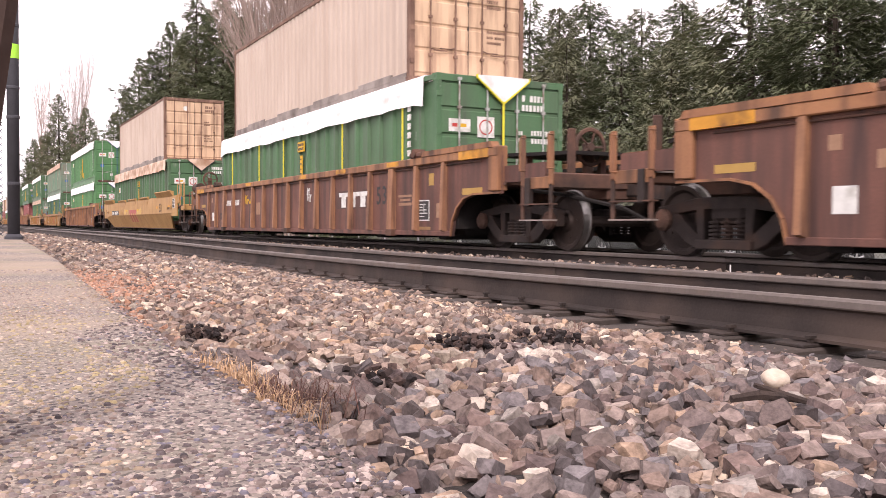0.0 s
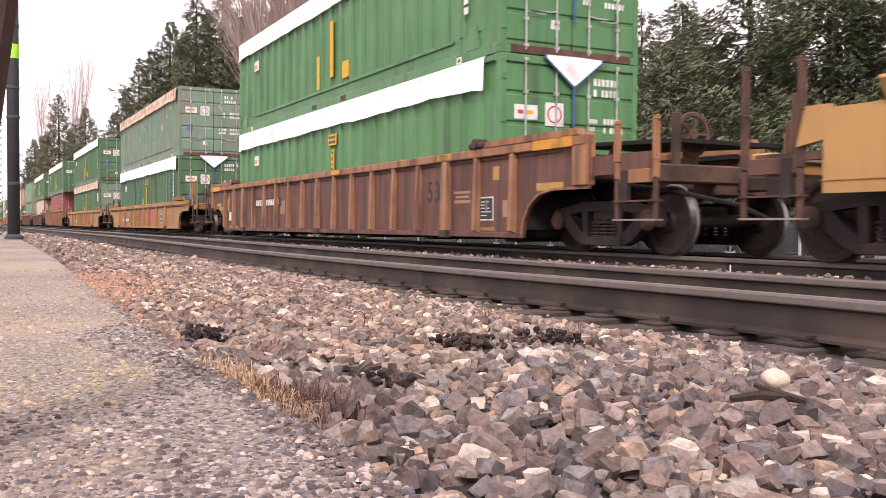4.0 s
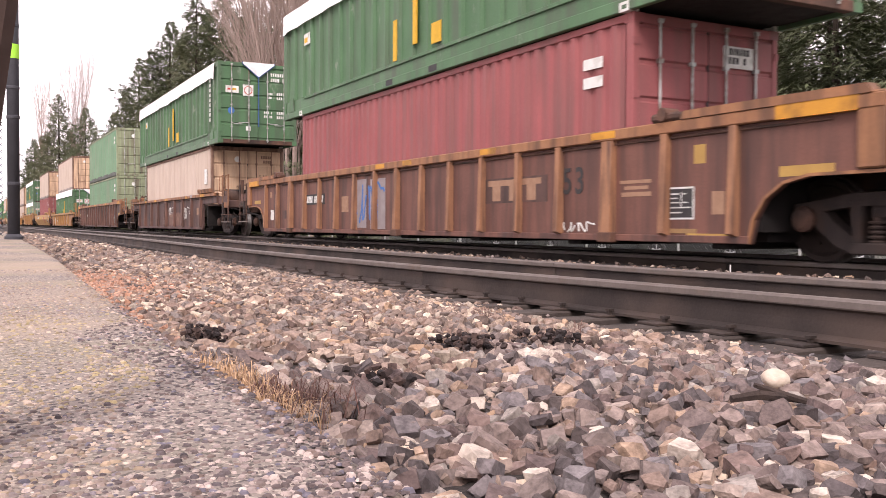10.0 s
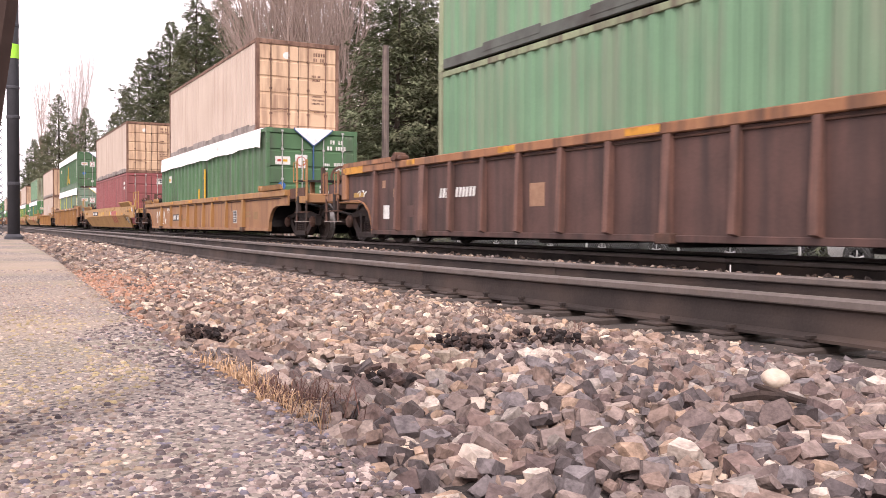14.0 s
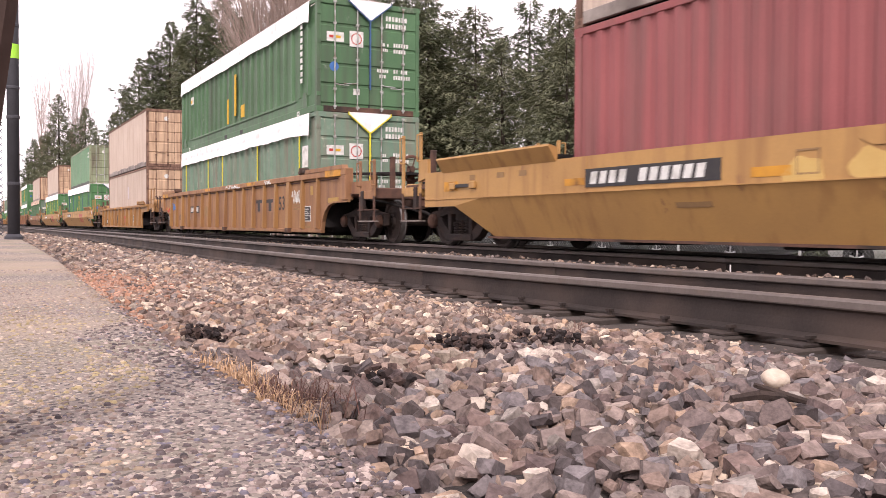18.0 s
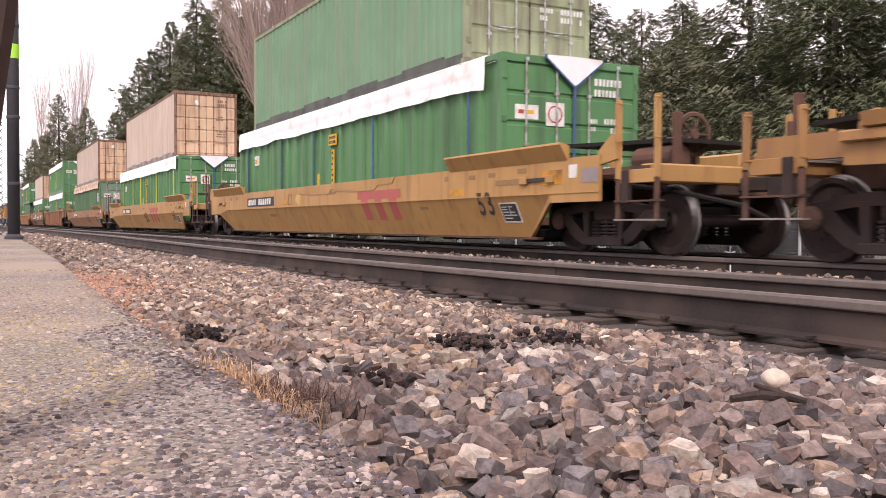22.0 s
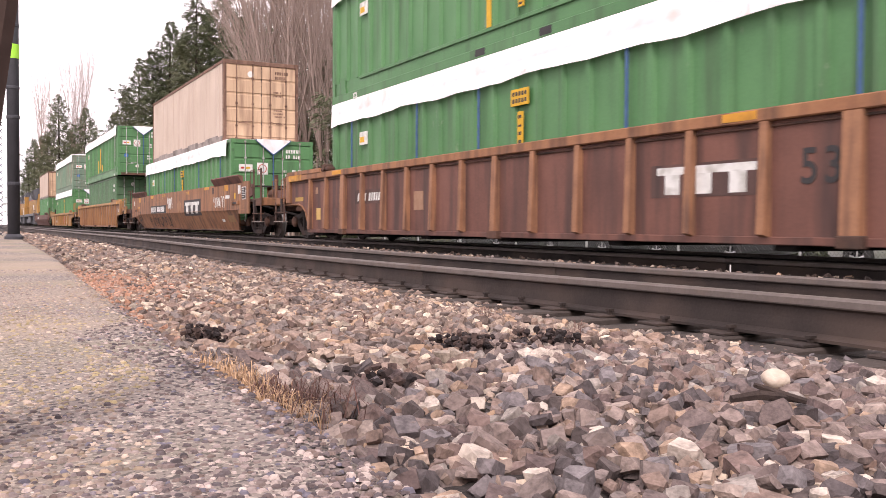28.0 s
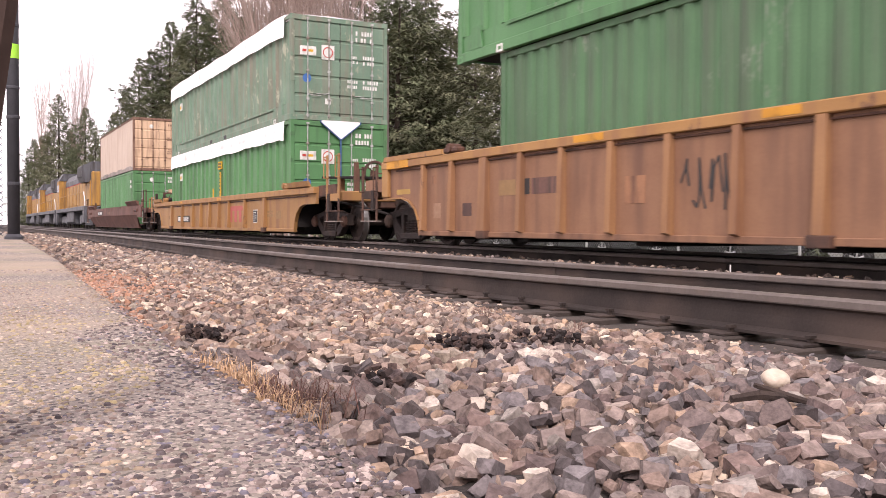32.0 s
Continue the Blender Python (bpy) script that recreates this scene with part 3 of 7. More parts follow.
def container(kind, m, label, side_mat, end_mat, frame_mat, seed, tarp=None, strap=None, vee=None, marks=(), bulge=0.0, group="", rods="steel_rod", low=False):
    """A freight container, its base centre at the origin; doors face +x."""
    rng = random.Random(seed)
    half, w, h = (7.315, 1.295, 2.59) if kind == "long" else (6.096, 1.219, 2.59)
    cat = "shipping container"
    c = thing("shipping_container", label, cat, group or "containers on the train", m)
    S, E, F = M[side_mat], M[end_mat], M[frame_mat]
    cx = 6.096 - 0.089
    # frame
    for y in (-1, 1):
        if kind == "long":
            part("bottom_rail", one_box(-half + 0.1, half - 0.1, min(y * w, y * (w - 0.09)), max(y * w, y * (w - 0.09)), 0.0, 0.16, 0.01), S, c)
        else:
            bm = bmesh.new()
            box(bm, -half + 0.17, half - 0.17, min(y * w, y * (w - 0.07)), max(y * w, y * (w - 0.07)), 0.03, 0.2, 0.008)
            for k in range(4):
                a = -half + 1.5 + k * 2.75
                box(bm, a, a + 1.6, min(y * (w + 0.006), y * (w - 0.05)), max(y * (w + 0.006), y * (w - 0.05)), 0.1, 0.25, 0.01)
            part("bottom_rail", bm, M["grey_rail"] if side_mat == "tan" else M["dark_rail"] if side_mat == "pale_green" else S, c, "scuffed lower side rail")
        part("top_rail", one_box(-half + 0.1, half - 0.1, min(y * w, y * (w - 0.06)), max(y * w, y * (w - 0.06)), h - 0.1, h - 0.005, 0.008), F if kind != "long" else S, c)
        bm = bmesh.new()
        if kind == "long":
            corrugated(bm, -half + 0.12, half - 0.12, y * (w - 0.012), 0.42, h - 0.1, 0.6, 0.055, y, 0.15, 0.06)
            box(bm, -half + 0.12, half - 0.12, min(y * (w - 0.03), y * (w - 0.09)), max(y * (w - 0.03), y * (w - 0.09)), 0.16, 0.42)
        else:
            corrugated(bm, -half + 0.16, half - 0.16, y * (w - 0.012), 0.2, h - 0.1, 0.29, 0.034, y, 0.34, 0.17)
        part("side_wall", bm, S, c)
        if kind == "long":      # the stepped sill under the ribs, with its pockets
            bm = bmesh.new()
            box(bm, -cx + 0.2, cx - 0.2, min(y * w, y * (w - 0.02)), max(y * w, y * (w - 0.02)), 0.36, 0.42, 0.006)
            part("sill_ledge", bm, S, c)
            if y < 0:
                # solid dark blocks paint the shade inside the pocket openings
                bm = bmesh.new()
                for a in (-1.05, 0.75):
                    box(bm, a, a + 0.3, -w - 0.003, -w + 0.03, 0.03, 0.14)
                part("fork_pocket", bm, M["dark_mark"], c, "dark block painted as a shaded fork pocket")
                for a in (-half + 0.6, half - 0.85):
                    part("sill_bracket", prism(bmesh.new(), [(a - 0.2, 0.16), (a + 0.2, 0.16), (a + 0.12, 0.5), (a - 0.12, 0.5)], "y", -w - 0.002, -w + 0.03), S, c)
        for x in (-1, 1):
            part("corner_post", one_box(min(x * half, x * (half - 0.14)), max(x * half, x * (half - 0.14)), min(y * w, y * (w - 0.1)), max(y * w, y * (w - 0.1)), 0.0, h, 0.01), F, c)
            for z in (0.0, h - 0.118):
                share("corner_casting", CASTING[frame_mat], c, pose(x * (half - 0.089 + 0.004), y * (w - 0.081 + 0.004), z))
            if kind == "long":
                share("corner_casting", CASTING["white_mark"], c, pose(x * cx, y * (w - 0.081 + 0.006), -0.004))
                share("corner_casting", CASTING[frame_mat], c, pose(x * cx, y * (w - 0.081 + 0.006), h - 0.114))
    part("floor_pan", one_box(-half + 0.15, half - 0.15, -w + 0.1, w - 0.1, 0.06, 0.16), M["shaded_gear"], c)
    # front wall (away from the camera's side) and roof
    bm = bmesh.new()
    box(bm, -half + 0.015, -half + 0.06, -w + 0.1, w - 0.1, 0.05, h - 0.05)
    for k in range(7):
        yk = -w + 0.25 + k * (2 * w - 0.5) / 6
        box(bm, -half - 0.002, -half + 0.02, yk - 0.06, yk + 0.06, 0.15, h - 0.15, 0.01)
    part("front_wall", bm, S, c)
    if not tarp:
        bm = bmesh.new()
        box(bm, -half + 0.1, half - 0.1, -w + 0.05, w - 0.05, h - 0.04, h - 0.015)
        for k in range(int(half * 2 / 0.6)):
            a = -half + 0.3 + k * 0.6
            box(bm, a, a + 0.25, -w + 0.12, w - 0.12, h - 0.016, h - 0.006)
        part("roof", bm, F, c)
    # doors
    zf = 0.13
    part("door_sill", one_box(half - 0.13, half + 0.004, -w + 0.15, w - 0.15, 0.0, zf, 0.008), M["rust"] if kind == "long" and rng.random() < 0.6 else F, c)
    part("door_header", one_box(half - 0.13, half + 0.002, -w + 0.15, w - 0.15, h - 0.13, h - 0.004, 0.008), F, c)
    for y in (-1, 1):
        y0, y1 = sorted((y * 0.008, y * (w - 0.1)))
        line = [(half - 0.09, zf), (half - 0.036, zf)]
        for k in range(5):
            z0, dz = zf + 0.04 + k * (h - 0.3) / 5, (h - 0.3) / 5
            line += [(half - 0.036, z0 + 0.02), (half - 0.012, z0 + 0.045), (half - 0.012, z0 + dz - 0.045), (half - 0.036, z0 + dz - 0.02)]
        line += [(half - 0.036, h - 0.13), (half - 0.09, h - 0.13)]
        bm = prism(bmesh.new(), line, "y", y0, y1)
        d = part("door", bm, E, c)
        part("door_gasket", one_box(half - 0.034, half - 0.018, y0 - 0.003 if y > 0 else y1 - 0.006, y0 + 0.006 if y > 0 else y1 + 0.003, zf, h - 0.13), M["dark_mark"], d, "dark rubber seal")
        for f in (0.25, 0.72):
            yr = y0 + (y1 - y0) * (f if y > 0 else 1 - f)
            bm = rod(bmesh.new(), (half + 0.012, yr, 0.06), (half + 0.012, yr, h - 0.05), 0.017, 8)
            for z in (0.1, 0.5, 1.2, 2.0, h - 0.1):
                box(bm, half - 0.02, half + 0.036, yr - 0.035, yr + 0.035, z, z + 0.05)
            part("lock_rod", bm, M[rods], d, "galvanised locking rod")
            bm = bmesh.new()
            zh = 0.62 if f > 0.5 else 0.66
            dy = 0.34 if (yr < y0 + (y1 - y0) / 2) else -0.34
            pipe(bm, [(half + 0.02, yr, zh + 0.03), (half + 0.03, yr + dy * 0.3, zh), (half + 0.03, yr + dy, zh)], 0.012)
            part("door_handle", bm, M[rods], d, "door handle")
        for z in (0.35, 0.95, 1.55, 2.2):
            part("hinge", one_box(half - 0.03, half + 0.014, y * (w - 0.02) - 0.05 if y > 0 else -w - 0.0 + 0.0, y * (w - 0.02) + 0.02 if y > 0 else -w + 0.09, z, z + 0.09), F, d)
    # painted numbers and stickers on the doors
    zs = [h - 0.42]
    bm = bmesh.new()
    if "tan" in side_mat:
        bars(bm, half - 0.01, 0.45, h - 0.38, 2, 0.42, 0.1, 0.05, rng)
        bars(bm, half - 0.01, 0.4, h - 0.98, 2, 0.3, 0.06, 0.05, rng)
        bars(bm, half - 0.01, 0.4, h - 1.55, 3, 0.4, 0.05, 0.05, rng)
        tagged(part("lettering", bm, M["tan_rust"], c, "worn dark lettering"), kind="stuff")
        bm = lathe(bmesh.new(), [(0.1, 0), (0.1, 0.005)], 20, (half - 0.011, -0.35, h - 0.42), "x")
        part("round_sticker", bm, M["white_mark"], c, "pale round sticker")
    elif side_mat == "red":
        part("number_plate_panel", one_box(half - 0.011, half - 0.006, 0.25, 0.78, h - 0.55, h - 0.27), M["white_mark"], c, "white panel")
        bars(bm, half - 0.006, 0.29, h - 0.38, 2, 0.44, 0.085, 0.03, rng)
        tagged(part("lettering", bm, M["dark_mark"], c, "dark lettering"), kind="stuff")
    else:
        bars(bm, half - 0.01, 0.42, h - 0.38, 2, 0.55, 0.11, 0.06, rng)
        bars(bm, half - 0.01, 0.3, h - 0.98, 2, 0.2, 0.07, 0.05, rng)
        bars(bm, half - 0.01, 0.62, h - 0.98, 2, 0.4, 0.09, 0.05, rng)
        bars(bm, half - 0.01, 0.2, h - 1.6, 2, 0.3, 0.08, 0.05, rng)
        bars(bm, half - 0.01, 0.62, h - 1.6, 2, 0.45, 0.09, 0.05, rng)
        tagged(part("lettering", bm, M["white_mark"], c, "white stencilled lettering"), kind="stuff")
        if kind == "long":
            part("sticker", one_box(half - 0.011, half - 0.006, -w + 0.24, -w + 0.66, h - 0.98, h - 0.76), M["white_mark"], c, "white sticker")
            part("sticker", one_box(half - 0.006, half - 0.003, -w + 0.3, -w + 0.4, h - 0.9, h - 0.84), M["red_mark"], c, "red logo patch")
            part("sticker", one_box(half - 0.006, half - 0.003, -w + 0.42, -w + 0.58, h - 0.9, h - 0.84), M["yellow_mark"], c, "yellow logo patch")
            part("sticker", one_box(half - 0.011, half - 0.006, -w + 0.8, -w + 1.14, h - 1.06, h - 0.7), M["white_mark"], c, "white warning sign")
            bm = lathe(bmesh.new(), [(0.112, 0), (0.135, 0), (0.135, 0.004), (0.112, 0.004)], 20, (half - 0.006, -w + 0.97, h - 0.88), "x", False)
            part("sign_ring", bm, M["red_mark"], c, "red ring of the sign")
            part("round_sticker", lathe(bmesh.new(), [(0.11, 0), (0.11, 0.005)], 20, (half - 0.011, -w + 0.42, h - 1.55), "x"), M["blue_mark"], c, "blue round sticker")
            part("sticker", one_box(half - 0.011, half - 0.006, -0.4, -0.24, 0.42, 0.56), M["white_mark"], c, "small white sticker")
        else:
            part("sticker", one_box(half - 0.011, half - 0.006, 0.45, 1.0, h - 1.1, h - 0.88), M["tan_end"], c, "faded sticker")
            part("round_sticker", lathe(bmesh.new(), [(0.1, 0), (0.1, 0.005)], 20, (half - 0.011, -0.35, h - 0.42), "x"), M["white_mark"], c, "pale round sticker")
    # marks on the side
    for k in marks:
        if k == "sticker":
            part("sticker", one_box(-half + 1.55, -half + 1.95, -w - 0.004, -w + 0.006, h - 0.98, h - 0.72), M["white_mark"], c, "white sticker")
            part("sticker", one_box(-half + 1.58, -half + 1.8, -w - 0.007, -w - 0.003, h - 0.93, h - 0.82), M["yellow_mark"], c, "coloured logo patch")
        elif k == "lift":
            part("lift_mark", one_box(0.02, 0.47, -w - 0.004, -w + 0.02, h - 0.86, h - 0.62), M["yellow_mark"], c, "yellow lifting mark")
            part("lift_mark", one_box(0.2, 0.33, -w - 0.004, -w + 0.02, 0.55, h - 0.95), M["yellow_mark"], c, "yellow lifting mark")
            part("lift_mark", one_box(-0.7, -0.58, -w - 0.004, -w + 0.02, 0.42, 1.15), M["yellow_mark"], c, "yellow lifting mark")
            bm = bmesh.new()
            for q in range(9):
                box(bm, 0.225, 0.305, -w - 0.007, -w - 0.003, h - 1.05 - q * 0.12, h - 1.05 - q * 0.12 + rng.choice((0.03, 0.05)))
            for q in (0, 1):
                for a in range(5):
                    box(bm, 0.06 + a * 0.08, 0.115 + a * 0.08, -w - 0.007, -w - 0.003, h - 0.82 + q * 0.1, h - 0.76 + q * 0.1)
            tagged(part("lift_lettering", bm, M["dark_mark"], c, "small dark lettering"), kind="stuff")
        elif k == "lift_low":
            part("lift_mark", one_box(0.12, 0.27, -w - 0.004, -w + 0.02, 0.62, h - 0.75), M["yellow_mark"], c, "yellow lifting mark")
            part("lift_mark", one_box(0.85, 1.2, -w - 0.004, -w + 0.02, 0.5, 0.85), M["yellow_mark"], c, "yellow lifting mark")
            part("lift_mark", one_box(-0.72, -0.57, -w - 0.004, -w + 0.02, 0.45, 1.2), M["yellow_mark"], c, "yellow lifting mark")
        elif k == "number":
            bm = bmesh.new()
            for q in range(9):
                box(bm, half - 1.15, half - 1.02, -w - 0.004, -w + 0.006, h - 0.55 - q * 0.16, h - 0.44 - q * 0.16)
            tagged(part("side_lettering", bm, M["white_mark"], c, "white vertical lettering"), kind="stuff")
        elif k == "plates":
            for q in (0, 1):
                part("side_panel_mark", one_box(half - 1.0, half - 0.6, -w - 0.004, -w + 0.006, h - 0.58 - q * 0.24, h - 0.44 - q * 0.24), M["white_mark"], c, "white number panel")
        elif k == "patch":
            part("grey_patch", one_box(half - 5.4, half - 5.0, -w - 0.003, -w + 0.004, 1.25, 1.85), M["lavender_patch"], c, "pale lavender paint patch")
        elif k == "paper":
            part("sticker", one_box(half - 1.0, half - 0.6, -w - 0.004, -w + 0.006, 1.35, 1.85), M["white_mark"], c, "worn white sticker")
    # tarpaulin over the open top
    if tarp:
        n = 40
        bm = bmesh.new()
        drop = 0.46 if tarp == "tarp" else 0.42
        rows = []
        for i in range(n + 1):
            x = -half + 0.03 + (2 * half - (0.5 if not low else 0.3)) * i / n
            wob = 0.05 * noise.noise((x * 0.7, seed, 0)) + 0.025 * noise.noise((x * 2.3, seed, 5))
            up = 0.015 + bulge * max(0.0, 0.6 + noise.noise((x * 0.45, seed, 9)))
            d = drop + wob + (0.05 if i in (0, n) else 0)
            out = 0.028 + 0.012 * noise.noise((x * 1.7, seed, 3))
            ring = [(-w - out - 0.012, h - d), (-w - out, h - 0.5 * d), (-w - 0.022, h - 0.02), (-w + 0.02, h + 0.014 + up * 0.5), (-w * 0.5, h + 0.03 + up), (0, h + 0.035 + up * 1.1),
                    (w * 0.5, h + 0.03 + up), (w - 0.02, h + 0.014 + up * 0.5), (w + 0.022, h - 0.02), (w + out, h - 0.5 * d), (w + out + 0.012, h - d)]
            rows.append([bm.verts.new((x, a, b)) for a, b in ring])
        for a, b in zip(rows, rows[1:]):
            for k in range(len(a) - 1):
                bm.faces.new((a[k], b[k], b[k + 1], a[k + 1]))
        bmesh.ops.solidify(bm, geom=bm.faces[:], thickness=0.008)
        tp = part("tarpaulin", bm, M[tarp], c, "white tarpaulin tied over the open top" if tarp == "tarp" else "stained canvas tarpaulin tied over the open top", True)
        part("tarp_hem", pipe(bmesh.new(), [(-half + 0.05, -w - 0.045, h - drop - 0.05), (-half + 0.4, -w - 0.045, h - drop - 0.02)], 0.006), M["dark_mark"], tp, "frayed hem")
        if vee:
            bm = bmesh.new()
            for s in (-1, 1):
                prism(bm, [(0, h - 0.42), (s * 0.05, h - 0.42), (s * 0.52, h - 0.04), (s * 0.52, h + 0.012), (0, h + 0.02)], "x", half - 0.03 + 0.05, half + 0.062)
            part("tarp_flap", bm, M[tarp], tp, "folded triangular flap of the tarpaulin")
            bm = bmesh.new()
            for s in (-1, 1):
                prism(bm, [(0, h - 0.46), (s * 0.02, h - 0.46), (s * 0.545, h - 0.04), (s * 0.545, h + 0.02), (s * 0.52, h + 0.02), (s * 0.52, h - 0.03), (s * 0.01, h - 0.43), (0, h - 0.43)], "x", half + 0.03, half + 0.07)
            box(bm, half + 0.04, half + 0.062, -0.018, 0.018, 0.55 if vee != "tarp" else h - 0.55, h - 0.42)
            part("flap_strap", bm, M[vee if vee != "tarp" else "dark_mark"], tp, "webbing strap holding the flap")
        if strap:
            for x in (-half + 1.0, -half + 4.2, -1.2, half - 4.6, half - 1.3):
                xx = x + rng.uniform(-0.3, 0.3)
                part("side_strap", one_box(xx - 0.025, xx + 0.025, -w - 0.012, -w + 0.006, 0.3, h - drop + 0.03), M[strap], tp, "webbing tie-down strap")
    return c


# ---- the train: trucks and well cars ----

WHEEL = [(0.08, -0.09), (0.13, -0.1), (0.16, -0.055), (0.33, -0.035), (0.365, -0.068), (0.415, -0.068), (0.419, -0.06)]
TREAD = [(0.4195, -0.06), (0.424, 0.0), (0.43, 0.03)]
FLANGE = [(0.43, 0.03), (0.452, 0.042), (0.45, 0.066), (0.37, 0.07), (0.33, 0.045), (0.16, 0.02), (0.1, 0.07)]


def make_meshes():
    """Meshes that all cars share."""
    global CASTING, WHEELSET, SIDE_FRAME, BEAM, SPRING, CAP, COUPLER, BRAKE_WHEEL
    CASTING = {k: mesh_of("corner_casting", casting_mesh(), M[k]) for k in ("green", "bright_green", "old_green", "pale_green", "pale_green_end", "red", "tan_rust", "white_mark", "tan")}
    bm = bmesh.new()
    rod(bm, (0, -0.9, 0), (0, 0.9, 0), 0.08, 12)
    for s in (-1, 1):
        lathe(bm, [(r, s * (0.7525 - o)) for r, o in WHEEL + TREAD[1:] + FLANGE], 28, (0, 0, 0))
        for k in range(5):
            a = k * math.tau / 5
            rod(bm, (0.24 * math.cos(a), s * 0.79, 0.24 * math.sin(a)), (0.24 * math.cos(a), s * 0.81, 0.24 * math.sin(a)), 0.02, 6)
    WHEELSET = mesh_of("wheelset", bm, M["wheel"])
    WHEELSET.materials.append(M["tread"])
    for f in WHEELSET.polygons:
        c = f.center
        if math.hypot(c.x, c.z) > 0.415 and 0.71 < abs(c.y) < 0.8:
            f.material_index = 1
    # side frame outline in x, z with two openings left and right of the spring nest
    bm = bmesh.new()
    top = [(-1.08, 0.5), (-1.08, 0.58), (-0.72, 0.62), (-0.42, 0.68), (0.42, 0.68), (0.72, 0.62), (1.08, 0.58), (1.08, 0.5)]
    prism(bm, top + [(0.72, 0.5), (0.38, 0.56), (-0.38, 0.56), (-0.72, 0.5)], "y", -0.08, 0.08)
    for s in (-1, 1):
        prism(bm, [(s * 1.05, 0.55), (s * 0.72, 0.52), (s * 0.6, 0.4), (s * 0.42, 0.26), (s * 0.3, 0.2), (s * 0.42, 0.1), (s * 0.6, 0.17), (s * 0.78, 0.32)], "y", -0.075, 0.075)
        prism(bm, [(s * 0.3, 0.2), (s * 0.4, 0.2), (s * 0.44, 0.6), (s * 0.3, 0.6)], "y", -0.085, 0.085)
        prism(bm, [(s * 1.08, 0.55), (s * 0.98, 0.55), (s * 0.98, 0.34), (s * 1.06, 0.34)], "y", -0.07, 0.07)
        prism(bm, [(s * 0.8, 0.55), (s * 0.72, 0.55), (s * 0.7, 0.36), (s * 0.79, 0.34)], "y", -0.07, 0.07)
    prism(bm, [(-0.42, 0.1), (0.42, 0.1), (0.42, 0.21), (-0.42, 0.21)], "y", -0.11, 0.11)
    bmesh.ops.bevel(bm, geom=bm.edges[:], offset=0.012, segments=1, affect="EDGES")
    SIDE_FRAME = mesh_of("side_frame", bm, M["running_gear"])
    BEAM = mesh_of("bolster", one_box(-0.24, 0.24, -1.05, 1.05, 0.42, 0.62, 0.03), M["running_gear"])
    profile = [(0.05, 0.2)]
    for k in range(5):
        z = 0.22 + k * 0.045
        profile += [(0.05, z - 0.014), (0.083, z - 0.014), (0.09, z), (0.083, z + 0.014), (0.05, z + 0.014)]
    SPRING = mesh_of("spring", lathe(bmesh.new(), profile + [(0.05, 0.45)], 10, (0, 0, 0), "z"), M["running_gear"])
    CAP = mesh_of("bearing_cap", lathe(bmesh.new(), [(0.13, 0.0), (0.13, -0.05), (0.09, -0.085), (0.03, -0.095)], 14, (0, 0, 0)), M["rust"])
    bm = bmesh.new()
    box(bm, -0.9, 0.12, -0.09, 0.09, -0.09, 0.09, 0.02)
    prism(bm, [(0.05, -0.14), (0.3, -0.12), (0.36, 0.02), (0.28, 0.07), (0.2, 0.02), (0.16, 0.16), (0.05, 0.16)], "z", -0.14, 0.14)
    COUPLER = mesh_of("coupler", bm, M["running_gear"])
    bm = bmesh.new()
    lathe(bm, [(0.23, -0.02), (0.27, -0.02), (0.285, 0.0), (0.27, 0.02), (0.23, 0.02), (0.22, 0)], 24, (0, 0, 0), "x", False)
    rod(bm, (-0.02, 0, 0), (0.03, 0, 0), 0.06, 12)
    for k in range(5):
        a = k * math.tau / 5
        rod(bm, (0, 0, 0), (0, 0.24 * math.cos(a), 0.24 * math.sin(a)), 0.015, 6)
    BRAKE_WHEEL = mesh_of("hand_brake_wheel", bm, M["rust"])


make_meshes()
TURNING = []           # wheelsets and the thing that carries them


def truck(parent, x, axles=(-0.935, 0.935)):
    t = new("truck")
    t.parent = parent
    t.matrix_basis = pose(x, 0, 0)
    tagged(t, "grimy cast-steel truck")
    for y in (-1, 1):
        share("side_frame", SIDE_FRAME, t, pose(0, y * 1.0, 0))
        for q in (-0.18, 0.0, 0.18):
            share("spring", SPRING, t, pose(q, y * 1.0, 0))
        for a in axles:
            share("bearing_cap", CAP, t, pose(a, y * 1.08, 0.43, 0, 0, 0 if y < 0 else 180))
    share("bolster", BEAM, t, pose(0, 0, 0))
    for a in axles:
        w = share("wheelset", WHEELSET, t, pose(a, 0, 0.424))
        tagged(w, "rusty wheelset")
        TURNING.append((w, a))
    return t


def mark_plate(parent, x, z, y, dark, wide, high=0.23):
    """The reporting mark: a plate with bars for its characters."""
    if dark:
        part("mark_panel", one_box(x, x + wide, y - 0.006, y + 0.01, z - high / 2, z + high / 2), M["dark_mark"], parent, "dark panel of the reporting mark")
        y -= 0.006
    bm = bmesh.new()
    c, step = x + 0.04 * wide, wide * 0.92 / 11.5
    for k in range(11):
        if k != 4:
            lo, hi, q = c + k * step, c + (k + 0.68) * step, 0.16 * high
            prism(bm, [(lo, z - high * 0.33), (hi, z - high * 0.33), (hi + q, z + high * 0.33), (lo + q, z + high * 0.33)], "y", y - 0.004, y)
    tagged(part("mark_lettering", bm, M["white_mark"], parent, "white reporting mark"), kind="stuff")


